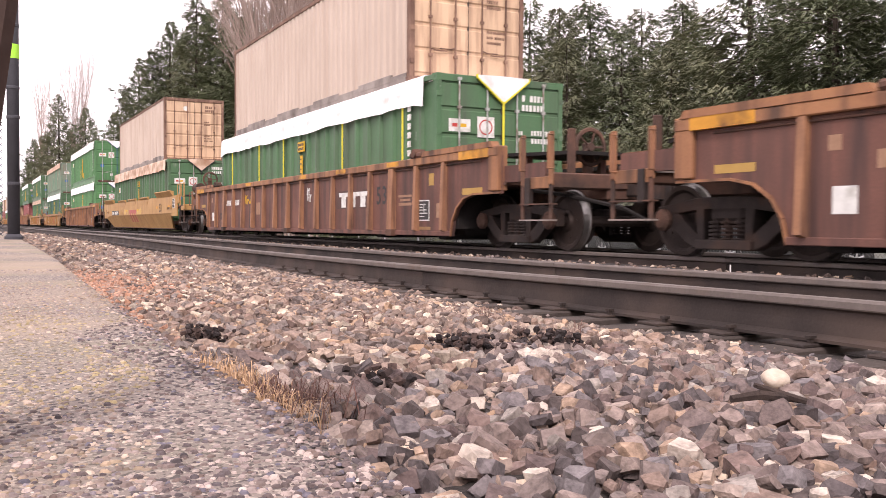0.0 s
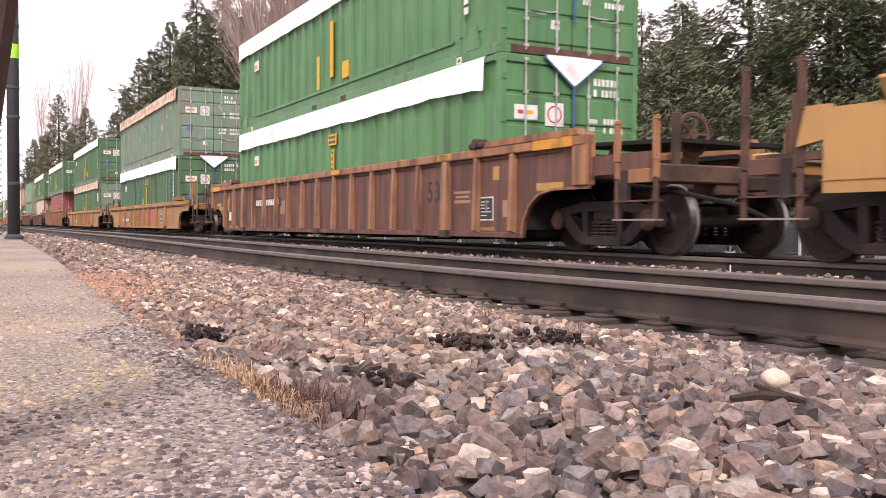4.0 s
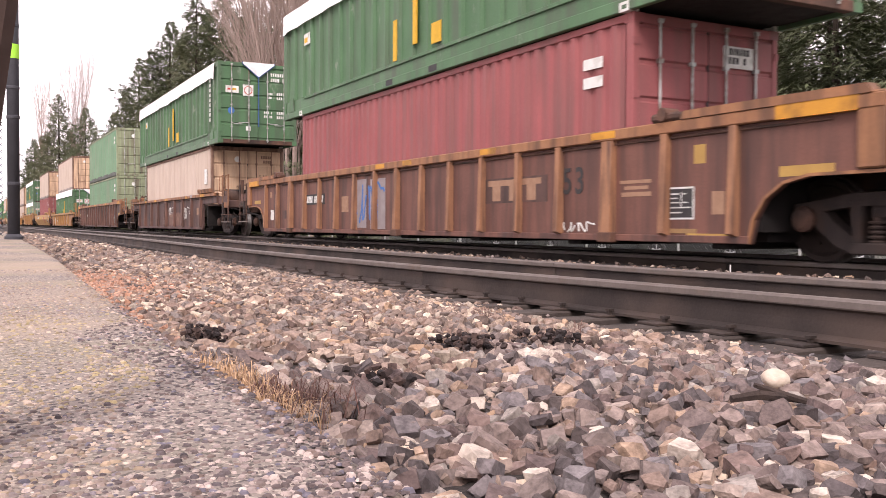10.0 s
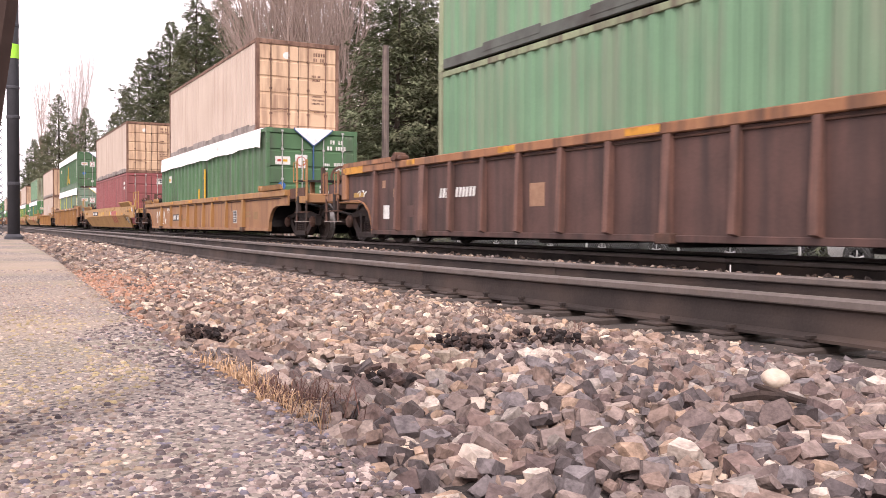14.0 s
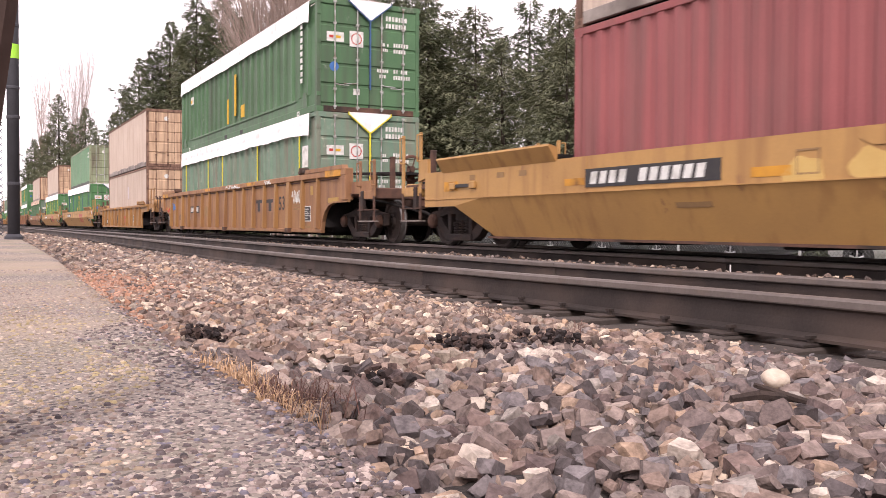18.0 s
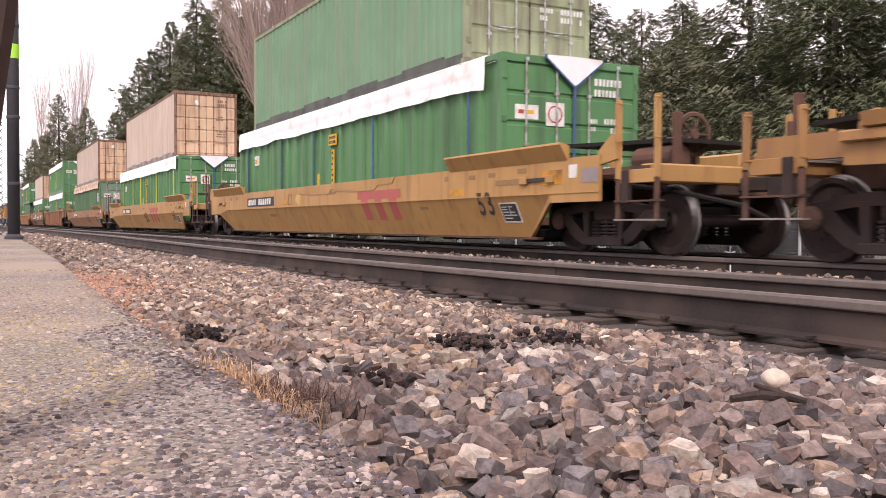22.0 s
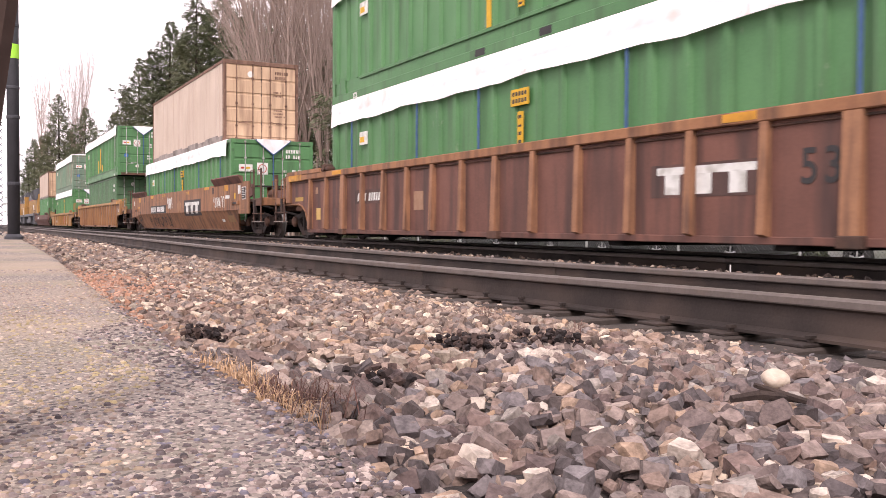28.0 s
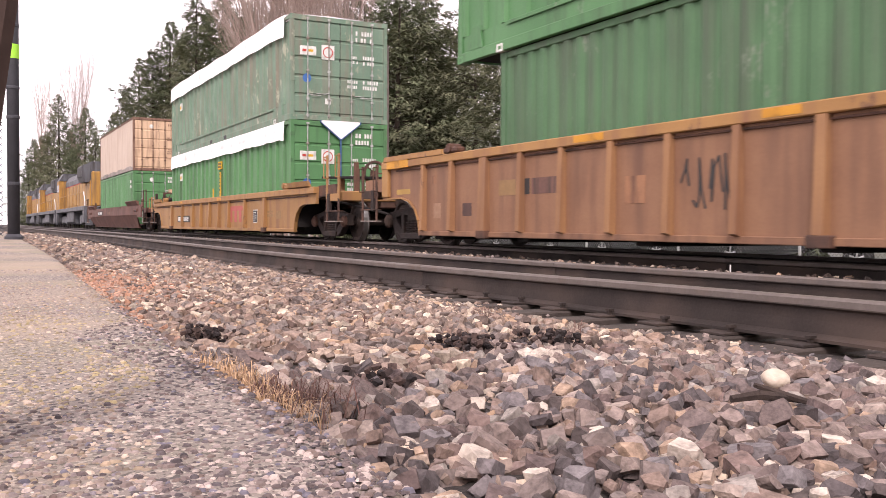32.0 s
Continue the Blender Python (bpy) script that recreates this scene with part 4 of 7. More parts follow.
def logo(parent, x, z, y, mat, wide=1.5, high=0.42):
    """The owner's mark as plain blocks: a broad bar over three stems."""
    part("logo_bar", one_box(x, x + wide, y - 0.004, y + 0.01, z + high * 0.72, z + high), M[mat], parent, "bar of a faded block logo")
    for k in range(3):
        a = x + wide * (0.09 + 0.33 * k)
        mid = min(max(0.78, z), z + high * 0.72)
        bm = bmesh.new()
        for lo, hi in ((z, mid), (mid, z + high * 0.72)):
            if hi - lo > 0.01:
                box(bm, a, a + wide * 0.16, y - 0.004, y + 0.01, lo, hi)
        part("logo_stem", bm, M[mat], parent, "stem of a faded block logo")


DIGITS = {}


def figures(parent, text, x, z, y, size, mat):
    """Stencilled digits, each one a part."""
    for k, c in enumerate(text):
        if (c, mat) not in DIGITS:
            cu = bpy.data.curves.new("digit", "FONT")
            cu.body, cu.extrude, cu.offset = c, 0.004, 0.012
            ob = new("digit", cu)
            me = bpy.data.meshes.new_from_object(ob.evaluated_get(bpy.context.evaluated_depsgraph_get()))
            bpy.data.objects.remove(ob)
            me.materials.clear()
            me.materials.append(M[mat])
            DIGITS[c, mat] = me
        o = new("digit", DIGITS[c, mat].copy())
        o.parent = parent
        o.matrix_basis = pose(x + k * size * 0.56, y - 0.004, z, 90, 0, 0) @ Matrix.Diagonal((size * 0.9, size, size, 1))
        tagged(o, "large stencilled well-length digit")


def scrawl(parent, x, z, y, wide, high, mat, seed, loops=6, thick=0.03):
    """A sprayed tag as one looping flat stroke."""
    rng = random.Random(seed)
    bm = bmesh.new()
    last = None
    for i in range(loops * 8):
        u = i / (loops * 8)
        px = x + wide * u + 0.1 * wide * math.sin(i * 0.9) / loops * 2
        pz = z + high * (0.5 + 0.48 * math.sin(i * 0.785 * (1 + 0.35 * math.sin(i * 0.13 + seed))) * rng.uniform(0.75, 1))
        if last and i % 8 != 7:
            d = Vector((px - last[0], pz - last[1]))
            if d.length > 0.001:
                nrm = Vector((-d.y, d.x)).normalized() * thick * 0.5
                prism(bm, [(last[0] - nrm.x, last[1] - nrm.y), (px - nrm.x, pz - nrm.y), (px + nrm.x, pz + nrm.y), (last[0] + nrm.x, last[1] + nrm.y)], "y", y - 0.004, y + 0.004)
        last = (px, pz)
    part("graffiti_tag", bm, M[mat], parent, "sprayed graffiti tag")


RIB_PAINT = {"brown": "rib_brown", "dark_brown": "rib_dark", "rusty_yellow": "pale_yellow", "tan_brown": "rusty_yellow", "pale_yellow": "pale_yellow", "yellow": "yellow", "orange_brown": "orange_brown"}


def well_car(style, m, label, paint, chord, seed, marks=(), tall=None):
    """An intermodal well car, its middle over the track at the origin. style: ribbed, low, smooth or short."""
    rng = random.Random(seed)
    L = SHORT if style == "short" else LONG
    H = L / 2
    W = 1.5
    P, C = M[paint], M[chord]
    car = thing("well_car", label, "rail car", "well cars of the train", m)
    end = H - 3.35              # where the well's floor ends
    tx = H - 2.115              # truck centre
    bot = 0.18
    top = {"ribbed": 1.5, "low": 1.2, "smooth": 1.23, "short": 1.2}[style]
    top = tall or top
    deck = 0.98
    for y in (-1, 1):
        ya, yb = (y * W, y * (W - 0.05))
        o = y * W
        lo, hi = min(ya, yb), max(ya, yb)
        # side plate
        if style == "smooth":
            bm = bmesh.new()
            fold = 0.78
            e2 = H - 1.65
            out = [(W, fold), (W, top), (W - 0.05, top), (W - 0.05, fold - 0.01), (W - 0.32, bot), (W - 0.26, bot)]
            pts_at = []
            for X, cut in ((-e2, 1.0), (-e2 + 1.05, 1.0), (-end + 0.2, 0.0), (end - 0.2, 0.0), (e2 - 1.05, 1.0), (e2, 1.0)):
                ring = []
                for k, (yy, zz) in enumerate(out):
                    if k in (4, 5):
                        f = 1 - cut
                        yy = (W - 0.05 if k == 4 else W) * (1 - f) + yy * f
                        zz = (0.72 if abs(X) > e2 - 1.1 else fold) * (1 - f) + zz * f
                        if cut:
                            zz = 0.66
                    ring.append(bm.verts.new((X, y * yy, zz)))
                pts_at.append(ring)
            for a, b in zip(pts_at, pts_at[1:]):
                for k in range(6):
                    bm.faces.new((a[k], b[k], b[(k + 1) % 6], a[(k + 1) % 6]))
            bm.faces.new(pts_at[0])
            bm.faces.new(pts_at[-1][::-1])
            part("side_wall", bm, P, car)
            bm = bmesh.new()
            prism(bm, [(y * (W + 0.012), fold - 0.006), (y * (W + 0.012), fold + 0.006), (y * (W - 0.02), fold + 0.006), (y * (W - 0.02), fold - 0.006)], "x", -e2, e2)
            part("fold_seam", bm, P, car)
            # flared guide plates above the ends, and stiffeners along the top
            for s in (-1, 1):
                a, c, b = s * (H - 5.5), s * (H - 3.95), s * (H - 2.3)
                for g, h in ((a, c), (c + 0.012 * s, b)):
                    bm = prism(bmesh.new(), [(o - 0.02 * y, top), (o + 0.004 * y, top - 0.03), (o + 0.13 * y, top + 0.17), (o + 0.12 * y, top + 0.2), (o - 0.02 * y, top + 0.16)], "x", min(g, h), max(g, h))
                    part("guide_plate", bm, C, car, "flared guide plate")
                a, b = sorted((s * (H - 3.4), s * (H - 2.6)))
                for q in (a, b - 0.16):
                    part("bracket", one_box(q, q + 0.16, min(o, o + 0.05 * y), max(o, o + 0.05 * y), 0.92, 1.03, 0.01), P, car)
                part("bracket_bar", one_box(a + 0.16, b - 0.16, min(o, o + 0.03 * y), max(o, o + 0.03 * y), 0.95, 1.0), M["dark_mark"], car)
                a, b = sorted((s * (e2 - 0.05), s * (e2 + 0.32)))
                bm = prism(bmesh.new(), [(a, 1.1), (b, 1.16), (b, 1.45), (b - 0.1 if s > 0 else b, 1.47), (a if s > 0 else a + 0.1, 1.47 if s < 0 else 1.27)], "y", *sorted((o - 0.02 * y, o - 0.08 * y)))
                part("end_gusset", bm, C, car)
            # doubler plates under the top edge, with a stepped lower edge
            if tall and tall < 1.5:
                for a, b in ((-4.32, -2.19), (-1.2, 0.84), (1.95, 4.1)):
                    part("raised_ledge", prism(bmesh.new(), [(o - 0.03 * y, top - 0.01), (o + 0.03 * y, top - 0.01), (o + 0.07 * y, top + 0.05), (o + 0.07 * y, top + 0.09), (o - 0.03 * y, top + 0.1)], "x", a, b), C, car, "raised ledge on the top edge")
                    part("doubler_plate", prism(bmesh.new(), [(a, top - 0.012), (a + 0.3, top - 0.24), (b - 0.3, top - 0.24), (b, top - 0.012)], "y", *sorted((o + 0.001 * y, o + 0.014 * y))), P, car)
            for a in (-1.5, 0.95) if not tall else ():
                step = [(a, top - 0.006), (a, top - 0.1), (a + 0.12, top - 0.17), (a + 0.75, top - 0.17), (a + 0.9, top - 0.21), (a + 2.1, top - 0.21), (a + 2.25, top - 0.12), (a + 2.9, top - 0.12), (a + 3.0, top - 0.006)]
                part("doubler_plate", prism(bmesh.new(), step, "y", *sorted((o + 0.001 * y, o + 0.014 * y))), P, car)
            part("bottom_lip", one_box(-end, end, *sorted((y * (W - 0.235), y * (W - 0.34))), bot - 0.02, bot + 0.012), M["rust"], car, "rusty bottom lip")
            bm = bmesh.new()
            for X in (-end * 0.66, end * 0.3):
                box(bm, X, X + 0.012, min(o, o + 0.004 * y), max(o, o + 0.004 * y), fold, top)
            part("weld_seam", bm, P, car)
        else:
            if style == "short" and tall:      # the plate ends square, under a deep chord
                outline = [(-6.12, bot), (6.12, bot), (6.12, 1.02), (H - 1.85, 1.02), (H - 1.85, top), (-H + 1.85, top), (-H + 1.85, 1.02), (-6.12, 1.02)]
            elif style == "short":
                outline = [(-end - 0.1, bot), (end + 0.1, bot), (end + 0.1, 0.62), (end + 0.35, deck - 0.1), (H - 1.85, deck - 0.08), (H - 1.85, top), (-H + 1.85, top), (-H + 1.85, deck - 0.08), (-end - 0.35, deck - 0.1), (-end - 0.1, 0.62)]
            else:
                right = [(end, bot), (end + 0.06, 0.42), (end + 0.2, 0.62), (end + 0.42, 0.76), (end + 0.72, 0.82), (H - 1.85, 0.82)]
                outline = [(-x, z) for x, z in right[::-1]] + right + [(H - 1.85, top - 0.02), (-H + 1.85, top - 0.02)]
            bm = prism(bmesh.new(), outline, "y", lo, hi)
            part("side_wall", bm, P, car)
            if style != "short":       # rolled lip round the wheel opening
                for s in (-1, 1):
                    bm = bmesh.new()
                    line = [(s * x, z) for x, z in right]
                    for (xa, za), (xb, zb) in zip(line, line[1:]):
                        dd = Vector((xb - xa, zb - za)).normalized()
                        nn = Vector((-dd.y, dd.x)) * 0.03 * s
                        prism(bm, [(xa, za), (xb, zb), (xb + nn.x, zb + nn.y), (xa + nn.x, za + nn.y)], "y", min(o, o + y * 0.03), max(o, o + y * 0.03))
                    part("wheel_arch_lip", bm, C if style == "ribbed" else P, car)
            # top chord
            ch = {"ribbed": 0.13, "low": 0.15, "short": 0.1}[style]
            part("top_chord", one_box(-H + 1.85, H - 1.85, min(o + 0.07 * y, o - 0.09 * y), max(o + 0.07 * y, o - 0.09 * y), top - ch, top, 0.012), C, car, "top side chord")
            reach = 6.12 if style == "short" and tall else end
            part("lower_chord", one_box(-reach, reach, min(o + 0.035 * y, o - 0.06 * y), max(o + 0.035 * y, o - 0.06 * y), bot, bot + 0.08, 0.008), P, car)
            part("inner_shelf", one_box(-H + 2.2, H - 2.2, min(o - 0.05 * y, o - 0.2 * y), max(o - 0.05 * y, o - 0.2 * y), top - ch - 0.05, top - ch + 0.02), M["shaded_gear"], car)
            # ribs
            if style == "ribbed":
                places = [-8.05 + 1.006 * k for k in range(17)]
            elif style == "low":
                places = [-6.1, -4.25, -2.5, -1.3, -0.1, 1.1, 2.3, 4.05, 5.9]
            elif paint == "dark_brown":
                places = [-5.96, -4.5, -3.05, -1.6, -0.12, 0.12, 1.7, 3.14, 4.55, 5.96]
            else:
                places = [-6.16 + 1.232 * k for k in range(11)]
            for k, X in enumerate(places):
                wd = 0.1 if (style == "ribbed" and k in (2, 14)) or (style == "low" and k in (0, 8)) else 0.06 if style == "ribbed" and k == 8 else 0.048
                X += rng.uniform(-0.012, 0.012)
                bm = prism(bmesh.new(), [(o - 0.005 * y, bot + 0.06), (o + 0.105 * y, bot + 0.1), (o + 0.07 * y, top - ch), (o - 0.005 * y, top - ch)], "x", X - wd, X + wd)
                part("rib", bm, M[RIB_PAINT[paint]], car)
                if wd > 0.055:
                    part("rib_foot", one_box(X - 0.13, X + 0.13, min(o, o + 0.11 * y), max(o, o + 0.11 * y), bot - 0.02, bot + 0.1, 0.01), M["rust"], car)
            part("brake_line", pipe(bmesh.new(), [(-H + 2.4, o + 0.012 * y, top - ch - 0.045), (H - 2.4, o + 0.012 * y, top - ch - 0.045)], 0.014), M["rust"], car, "thin pipe under the chord")
            # raised guides near the ends of the top chord
            for s in (-1, 1):
                a, b = sorted((s * (H - 1.95), s * (H - 4.3)))
                if style == "ribbed":
                    bm = prism(bmesh.new(), [(a, top + 0.002), (b, top + 0.002), (b - 0.06, top + 0.09), (a + 0.06, top + 0.09)], "y", min(o + 0.08 * y, o - 0.05 * y), max(o + 0.08 * y, o - 0.05 * y))
                    part("end_guide", bm, C, car)
                    X = s * (H - 4.55)
                    bm = box(bmesh.new(), X - 0.22, X + 0.22, min(o + 0.09 * y, o - 0.1 * y), max(o + 0.09 * y, o - 0.1 * y), top, top + 0.1, 0.03)
                    rod(bm, (X, o + 0.11 * y, top + 0.08), (X, o - 0.1 * y, top + 0.08), 0.075, 10)
                    part("latch", bm, M["rust"], car, "rusty hinged latch")
                    part("end_post", one_box(*sorted((s * (H - 1.85), s * (H - 2.12))), min(o + 0.06 * y, o - 0.12 * y), max(o + 0.06 * y, o - 0.12 * y), 0.86, top + 0.02, 0.015), C, car, "yellow end post")
                    part("end_band", one_box(*sorted((s * (H - 2.1), s * (H - 3.0))), min(o, o + 0.074 * y), max(o, o + 0.074 * y), top - ch - 0.003, top + 0.006), M["bright_yellow"], car, "bright yellow band")
                else:
                    a, b = sorted((s * (H - 2.1), s * (H - 3.6)))
                    bm = prism(bmesh.new(), [(o + 0.02 * y, top + 0.0), (o + 0.1 * y, top + 0.02), (o + 0.13 * y, top + 0.14), (o + 0.09 * y, top + 0.14)], "x", a, b)
                    part("guide_plate", bm, C, car, "flared guide plate")
                    bm = bmesh.new()
                    X = s * (H - 3.95)
                    box(bm, X - 0.2, X + 0.2, min(o + 0.06 * y, o - 0.1 * y), max(o + 0.06 * y, o - 0.1 * y), top, top + 0.14, 0.03)
                    rod(bm, (X - 0.12 * s, o + 0.08 * y, top + 0.1), (X - 0.12 * s, o - 0.1 * y, top + 0.1), 0.07, 10)
                    part("latch", bm, C, car, "hinged latch")
        # grab irons and ladders at the ends
        for s in (-1, 1):
            yy = o - 0.05 * y
            xa, xb = sorted((s * (H - 1.35), s * (H - 0.66)))
            steel = (C if chord != "brown" else M["rust"]) if s > 0 or rng.random() < 0.5 else M["rust"]
            zt = (1.62 if style == "ribbed" else 1.86) if s > 0 else (1.95 if style == "smooth" else 1.5)
            for X in (xa, xb):
                bm = box(bmesh.new(), X - 0.05, X + 0.05, min(yy, yy - 0.03 * y), max(yy, yy - 0.03 * y), 0.9, zt, 0.006)
                pipe(bm, [(X + 0.07, yy, zt - 0.5), (X + 0.07, yy + 0.09 * y, zt - 0.5), (X + 0.07, yy + 0.09 * y, zt - 0.05), (X + 0.07, yy, zt - 0.05)], 0.012)
                part("end_post", bm, steel, car, "flat upright post with a grab iron")
            part("step_plate", one_box(xa + 0.05, xb - 0.05, min(yy, yy - 0.02 * y), max(yy, yy - 0.02 * y), 0.86, 1.02, 0.006), steel, car)
            for X in (xa, xb):
                strap = part("stirrup", one_box(X - 0.035, X + 0.035, min(yy, yy - 0.02 * y), max(yy, yy - 0.02 * y), 0.44, 0.92), M["rust"], car, "hanging stirrup strap")
            for zs in (0.42, 0.64):
                part("stirrup_tread", one_box(xa - 0.037, xb + 0.037, min(yy + 0.03 * y, yy - 0.09 * y), max(yy + 0.03 * y, yy - 0.09 * y), zs, zs + 0.02), M["worn_steel" if zs < 0.5 else "rust"], strap, "scuffed step edge")
            X = s * (H - 1.2)
            part("step_bracket", one_box(X - 0.06, X + 0.06, min(o - 0.02 * y, o - 0.1 * y), max(o - 0.02 * y, o - 0.1 * y), 0.62, 1.02, 0.01), M["running_gear"], car)
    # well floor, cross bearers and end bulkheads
    # near-black colour carries the shade inside the well
    part("well_floor", one_box(-end, end, -W + (0.36 if style == "smooth" else 0.25), W - (0.36 if style == "smooth" else 0.25), 0.2, 0.3), M["shaded_gear"], car)
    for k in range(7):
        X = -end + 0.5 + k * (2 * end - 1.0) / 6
        part("cross_bearer", one_box(X - 0.15, X + 0.15, -W + (0.42 if style == "smooth" else 0.1), W - (0.42 if style == "smooth" else 0.1), 0.12, 0.22, 0.02), M["shaded_gear"], car)
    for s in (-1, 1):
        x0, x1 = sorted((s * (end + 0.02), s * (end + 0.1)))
        part("end_bulkhead", one_box(x0, x1, -W + (0.42 if style == "smooth" else 0.06), W - (0.42 if style == "smooth" else 0.06), 0.3, deck), M["shaded_gear"], car)
        # sloping end structure with deck plate, draft sill and coupler
        a, b = sorted((s * (end + 0.1), s * (H - 0.75)))
        bm = bmesh.new()
        box(bm, a, b, -0.42, 0.42, 0.72, deck + 0.02, 0.02)
        part("draft_sill", bm, M["rust"], car)
        a, b = sorted((s * (end + 0.08), s * (H - 1.8)))
        part("end_deck", one_box(a, b, -W + 0.05, W - 0.05, deck - 0.04, deck + 0.02, 0.01), M["rust"], car, "rusty end deck")
        part("end_sill", one_box(*sorted((s * (H - 0.98), s * (H - 0.72))), -W + 0.08, W - 0.08, 0.86, 1.08, 0.02), P if style != "ribbed" else M["rust"], car)
        for y in (-1, 1):
            bm = prism(bmesh.new(), [(y * (W - 0.06), 0.98), (y * (W - 0.06), 1.22 if style != "smooth" else 1.06), (y * (W - 0.16), 1.22 if style != "smooth" else 1.06), (y * (W - 0.16), 0.98)], "x", *sorted((s * (H - 0.8), s * (H - 1.9))))
            part("side_beam", bm, P if style in ("ribbed", "short") else M["rust"], car)
            bm = bmesh.new()
            for k in range(3):
                X = s * (H - 1.0 - 0.28 * k)
                box(bm, X - 0.02, X + 0.02, min(y * 0.4, y * (W - 0.1)), max(y * 0.4, y * (W - 0.1)), 1.0, 1.03)
            part("crossover_grating", bm, M["grey_rail"], car, "cross-over grating")
        for yy in (-0.95, 0.95):
            part("uncoupling_post", one_box(*sorted((s * (H - 0.84), s * (H - 0.92))), yy - 0.05, yy + 0.05, 1.0, 1.7, 0.01), M["rust"], car, "upright post at the end")
        part("end_platform", prism(bmesh.new(), [(s * (H - 0.95), 1.36), (s * (H - 3.3), 1.46), (s * (H - 3.3), 1.51), (s * (H - 0.95), 1.41)], "y", -0.85, 0.85), M["shaded_gear"], car, "dark raised end platform")
        for yy in (-0.7, 0.7):
            part("platform_bracket", one_box(*sorted((s * (H - 2.4), s * (H - 2.3))), yy - 0.05, yy + 0.05, deck, 1.43), P, car)
        if style == "short":
            part("air_tank", rod(bmesh.new(), (s * (H - 1.95), -1.2, 1.22), (s * (H - 1.95), -0.4, 1.22), 0.2, 16), P if paint != "dark_brown" else M["rust"], car, "cylindrical air tank", True)
        share("coupler", COUPLER, car, pose(s * (H - 0.3), 0, 0.86, 0, 0, 0 if s > 0 else 180))
        truck(car, s * tx)
    # brake gear at the +x end
    brake_z = 2.02 if style == "smooth" and tall and tall < 1.5 else 1.5
    share("hand_brake_wheel", BRAKE_WHEEL, car, pose(H - 1.25, -0.35, brake_z))
    part("brake_stand", one_box(H - 1.36, H - 1.27, -0.43, -0.27, 1.0, brake_z + 0.06, 0.02), M["rust"], car, "hand-brake stand")
    if style == "smooth":
        part("air_cylinder", rod(bmesh.new(), (H - 1.75, -0.75, brake_z - 0.32), (H - 1.05, -0.75, brake_z - 0.32), 0.17, 16), M["rust"], car, "rusty air cylinder")
    part("air_reservoir", rod(bmesh.new(), (-H + 1.7, 0.2, 1.18), (-H + 1.7, 1.0, 1.18), 0.19, 14), M["rust"], car, "rusty air reservoir")
    part("brake_pipe", pipe(bmesh.new(), [(H - 1.9, -1.1, 0.9), (H - 0.9, -1.0, 0.78), (H - 0.3, -0.5, 0.6), (H - 0.02, -0.3, 0.42)], 0.03), M["shaded_gear"], car, "brake hose")
    # markings on the near side: what, x, z, then its own numbers
    for what, X, Z, *k in marks:
        y = -W - (0.071 if style != "smooth" and Z > top - 0.17 else 0.0)
        had = set(car.children)
        if what == "mark":
            mark_plate(car, X, Z, y - 0.001, *k)
        elif what == "logo":
            logo(car, X, Z, y - 0.001, k[0], k[1], k[2])
        elif what == "size":
            figures(car, k[0], X, Z, y - 0.002, k[1] if len(k) > 1 else 0.47, "dark_mark")
        elif what == "plate":
            q, r = (0.95, 0.62) if style == "smooth" and not tall else (0.78, 0.78)
            part("panel_border", one_box(X - 0.02, X + 0.46 * q + 0.02, y - 0.004, y + 0.01, Z - 0.02, Z + 0.4 * r + 0.02), M["white_mark"], car, "white painted border")
            part("data_panel", one_box(X, X + 0.46 * q, y - 0.006, y + 0.01, Z, Z + 0.4 * r), M["dark_mark"], car, "dark data panel")
            bm = bmesh.new()
            for a, b, c in ((0.03, 0.42, 0.13), (0.03, 0.2, 0.2), (0.03, 0.16, 0.26), (0.03, 0.19, 0.32), (0.27, 0.36, 0.2), (0.27, 0.33, 0.32), (0.03, 0.25, 0.06)):
                box(bm, X + a * q, X + b * q, y - 0.009, y - 0.005, Z + c * r, Z + (c + 0.02) * r)
            box(bm, X + 0.235 * q, X + 0.25 * q, y - 0.009, y - 0.005, Z + 0.155 * r, Z + 0.36 * r)
            tagged(part("data_lines", bm, M["white_mark"], car, "white lines of the data panel"), kind="stuff")
        elif what == "patch":
            bm = bmesh.new()
            cuts = [Z, 0.78, Z + k[2]] if style == "smooth" and Z < 0.77 and Z + k[2] > 0.79 else [Z, Z + k[2]]
            for lo, hi in zip(cuts, cuts[1:]):
                box(bm, X, X + k[1], y - 0.004, y + 0.01, lo, hi)
            part("paint_patch", bm, M[k[0]], car, "painted-over patch")
        elif what == "outline":
            bm = bmesh.new()
            for a, b, c, d in ((0, k[1], 0, 0.02), (0, k[1], k[2] - 0.02, k[2]), (0, 0.02, 0.02, k[2] - 0.02), (k[1] - 0.02, k[1], 0.02, k[2] - 0.02)):
                box(bm, X + a, X + b, y - 0.004, y + 0.01, Z + c, Z + d)
            part("placard_frame", bm, M[k[0]], car, "narrow placard frame")
        elif what == "blotch":
            ring = [(X + 0.7 * k[1] * math.cos(a) * (1 + 0.16 * math.sin(3 * a + X)), max(0.785, Z + 0.05 + 0.75 * k[2] * math.sin(a) * (1 + 0.16 * math.cos(4 * a + X)))) for a in [q * math.tau / 18 for q in range(18)]]
            bm = bmesh.new()
            prism(bm, ring, "y", y - 0.004, y + 0.01)
            part("paint_blotch", bm, M[k[0]], car, "pale rolled-on paint blotch")
        elif what == "tag":
            scrawl(car, X, Z, y - 0.004, k[1], k[2], k[0], seed + 3, k[3] if len(k) > 3 else 5, k[4] if len(k) > 4 else 0.03)
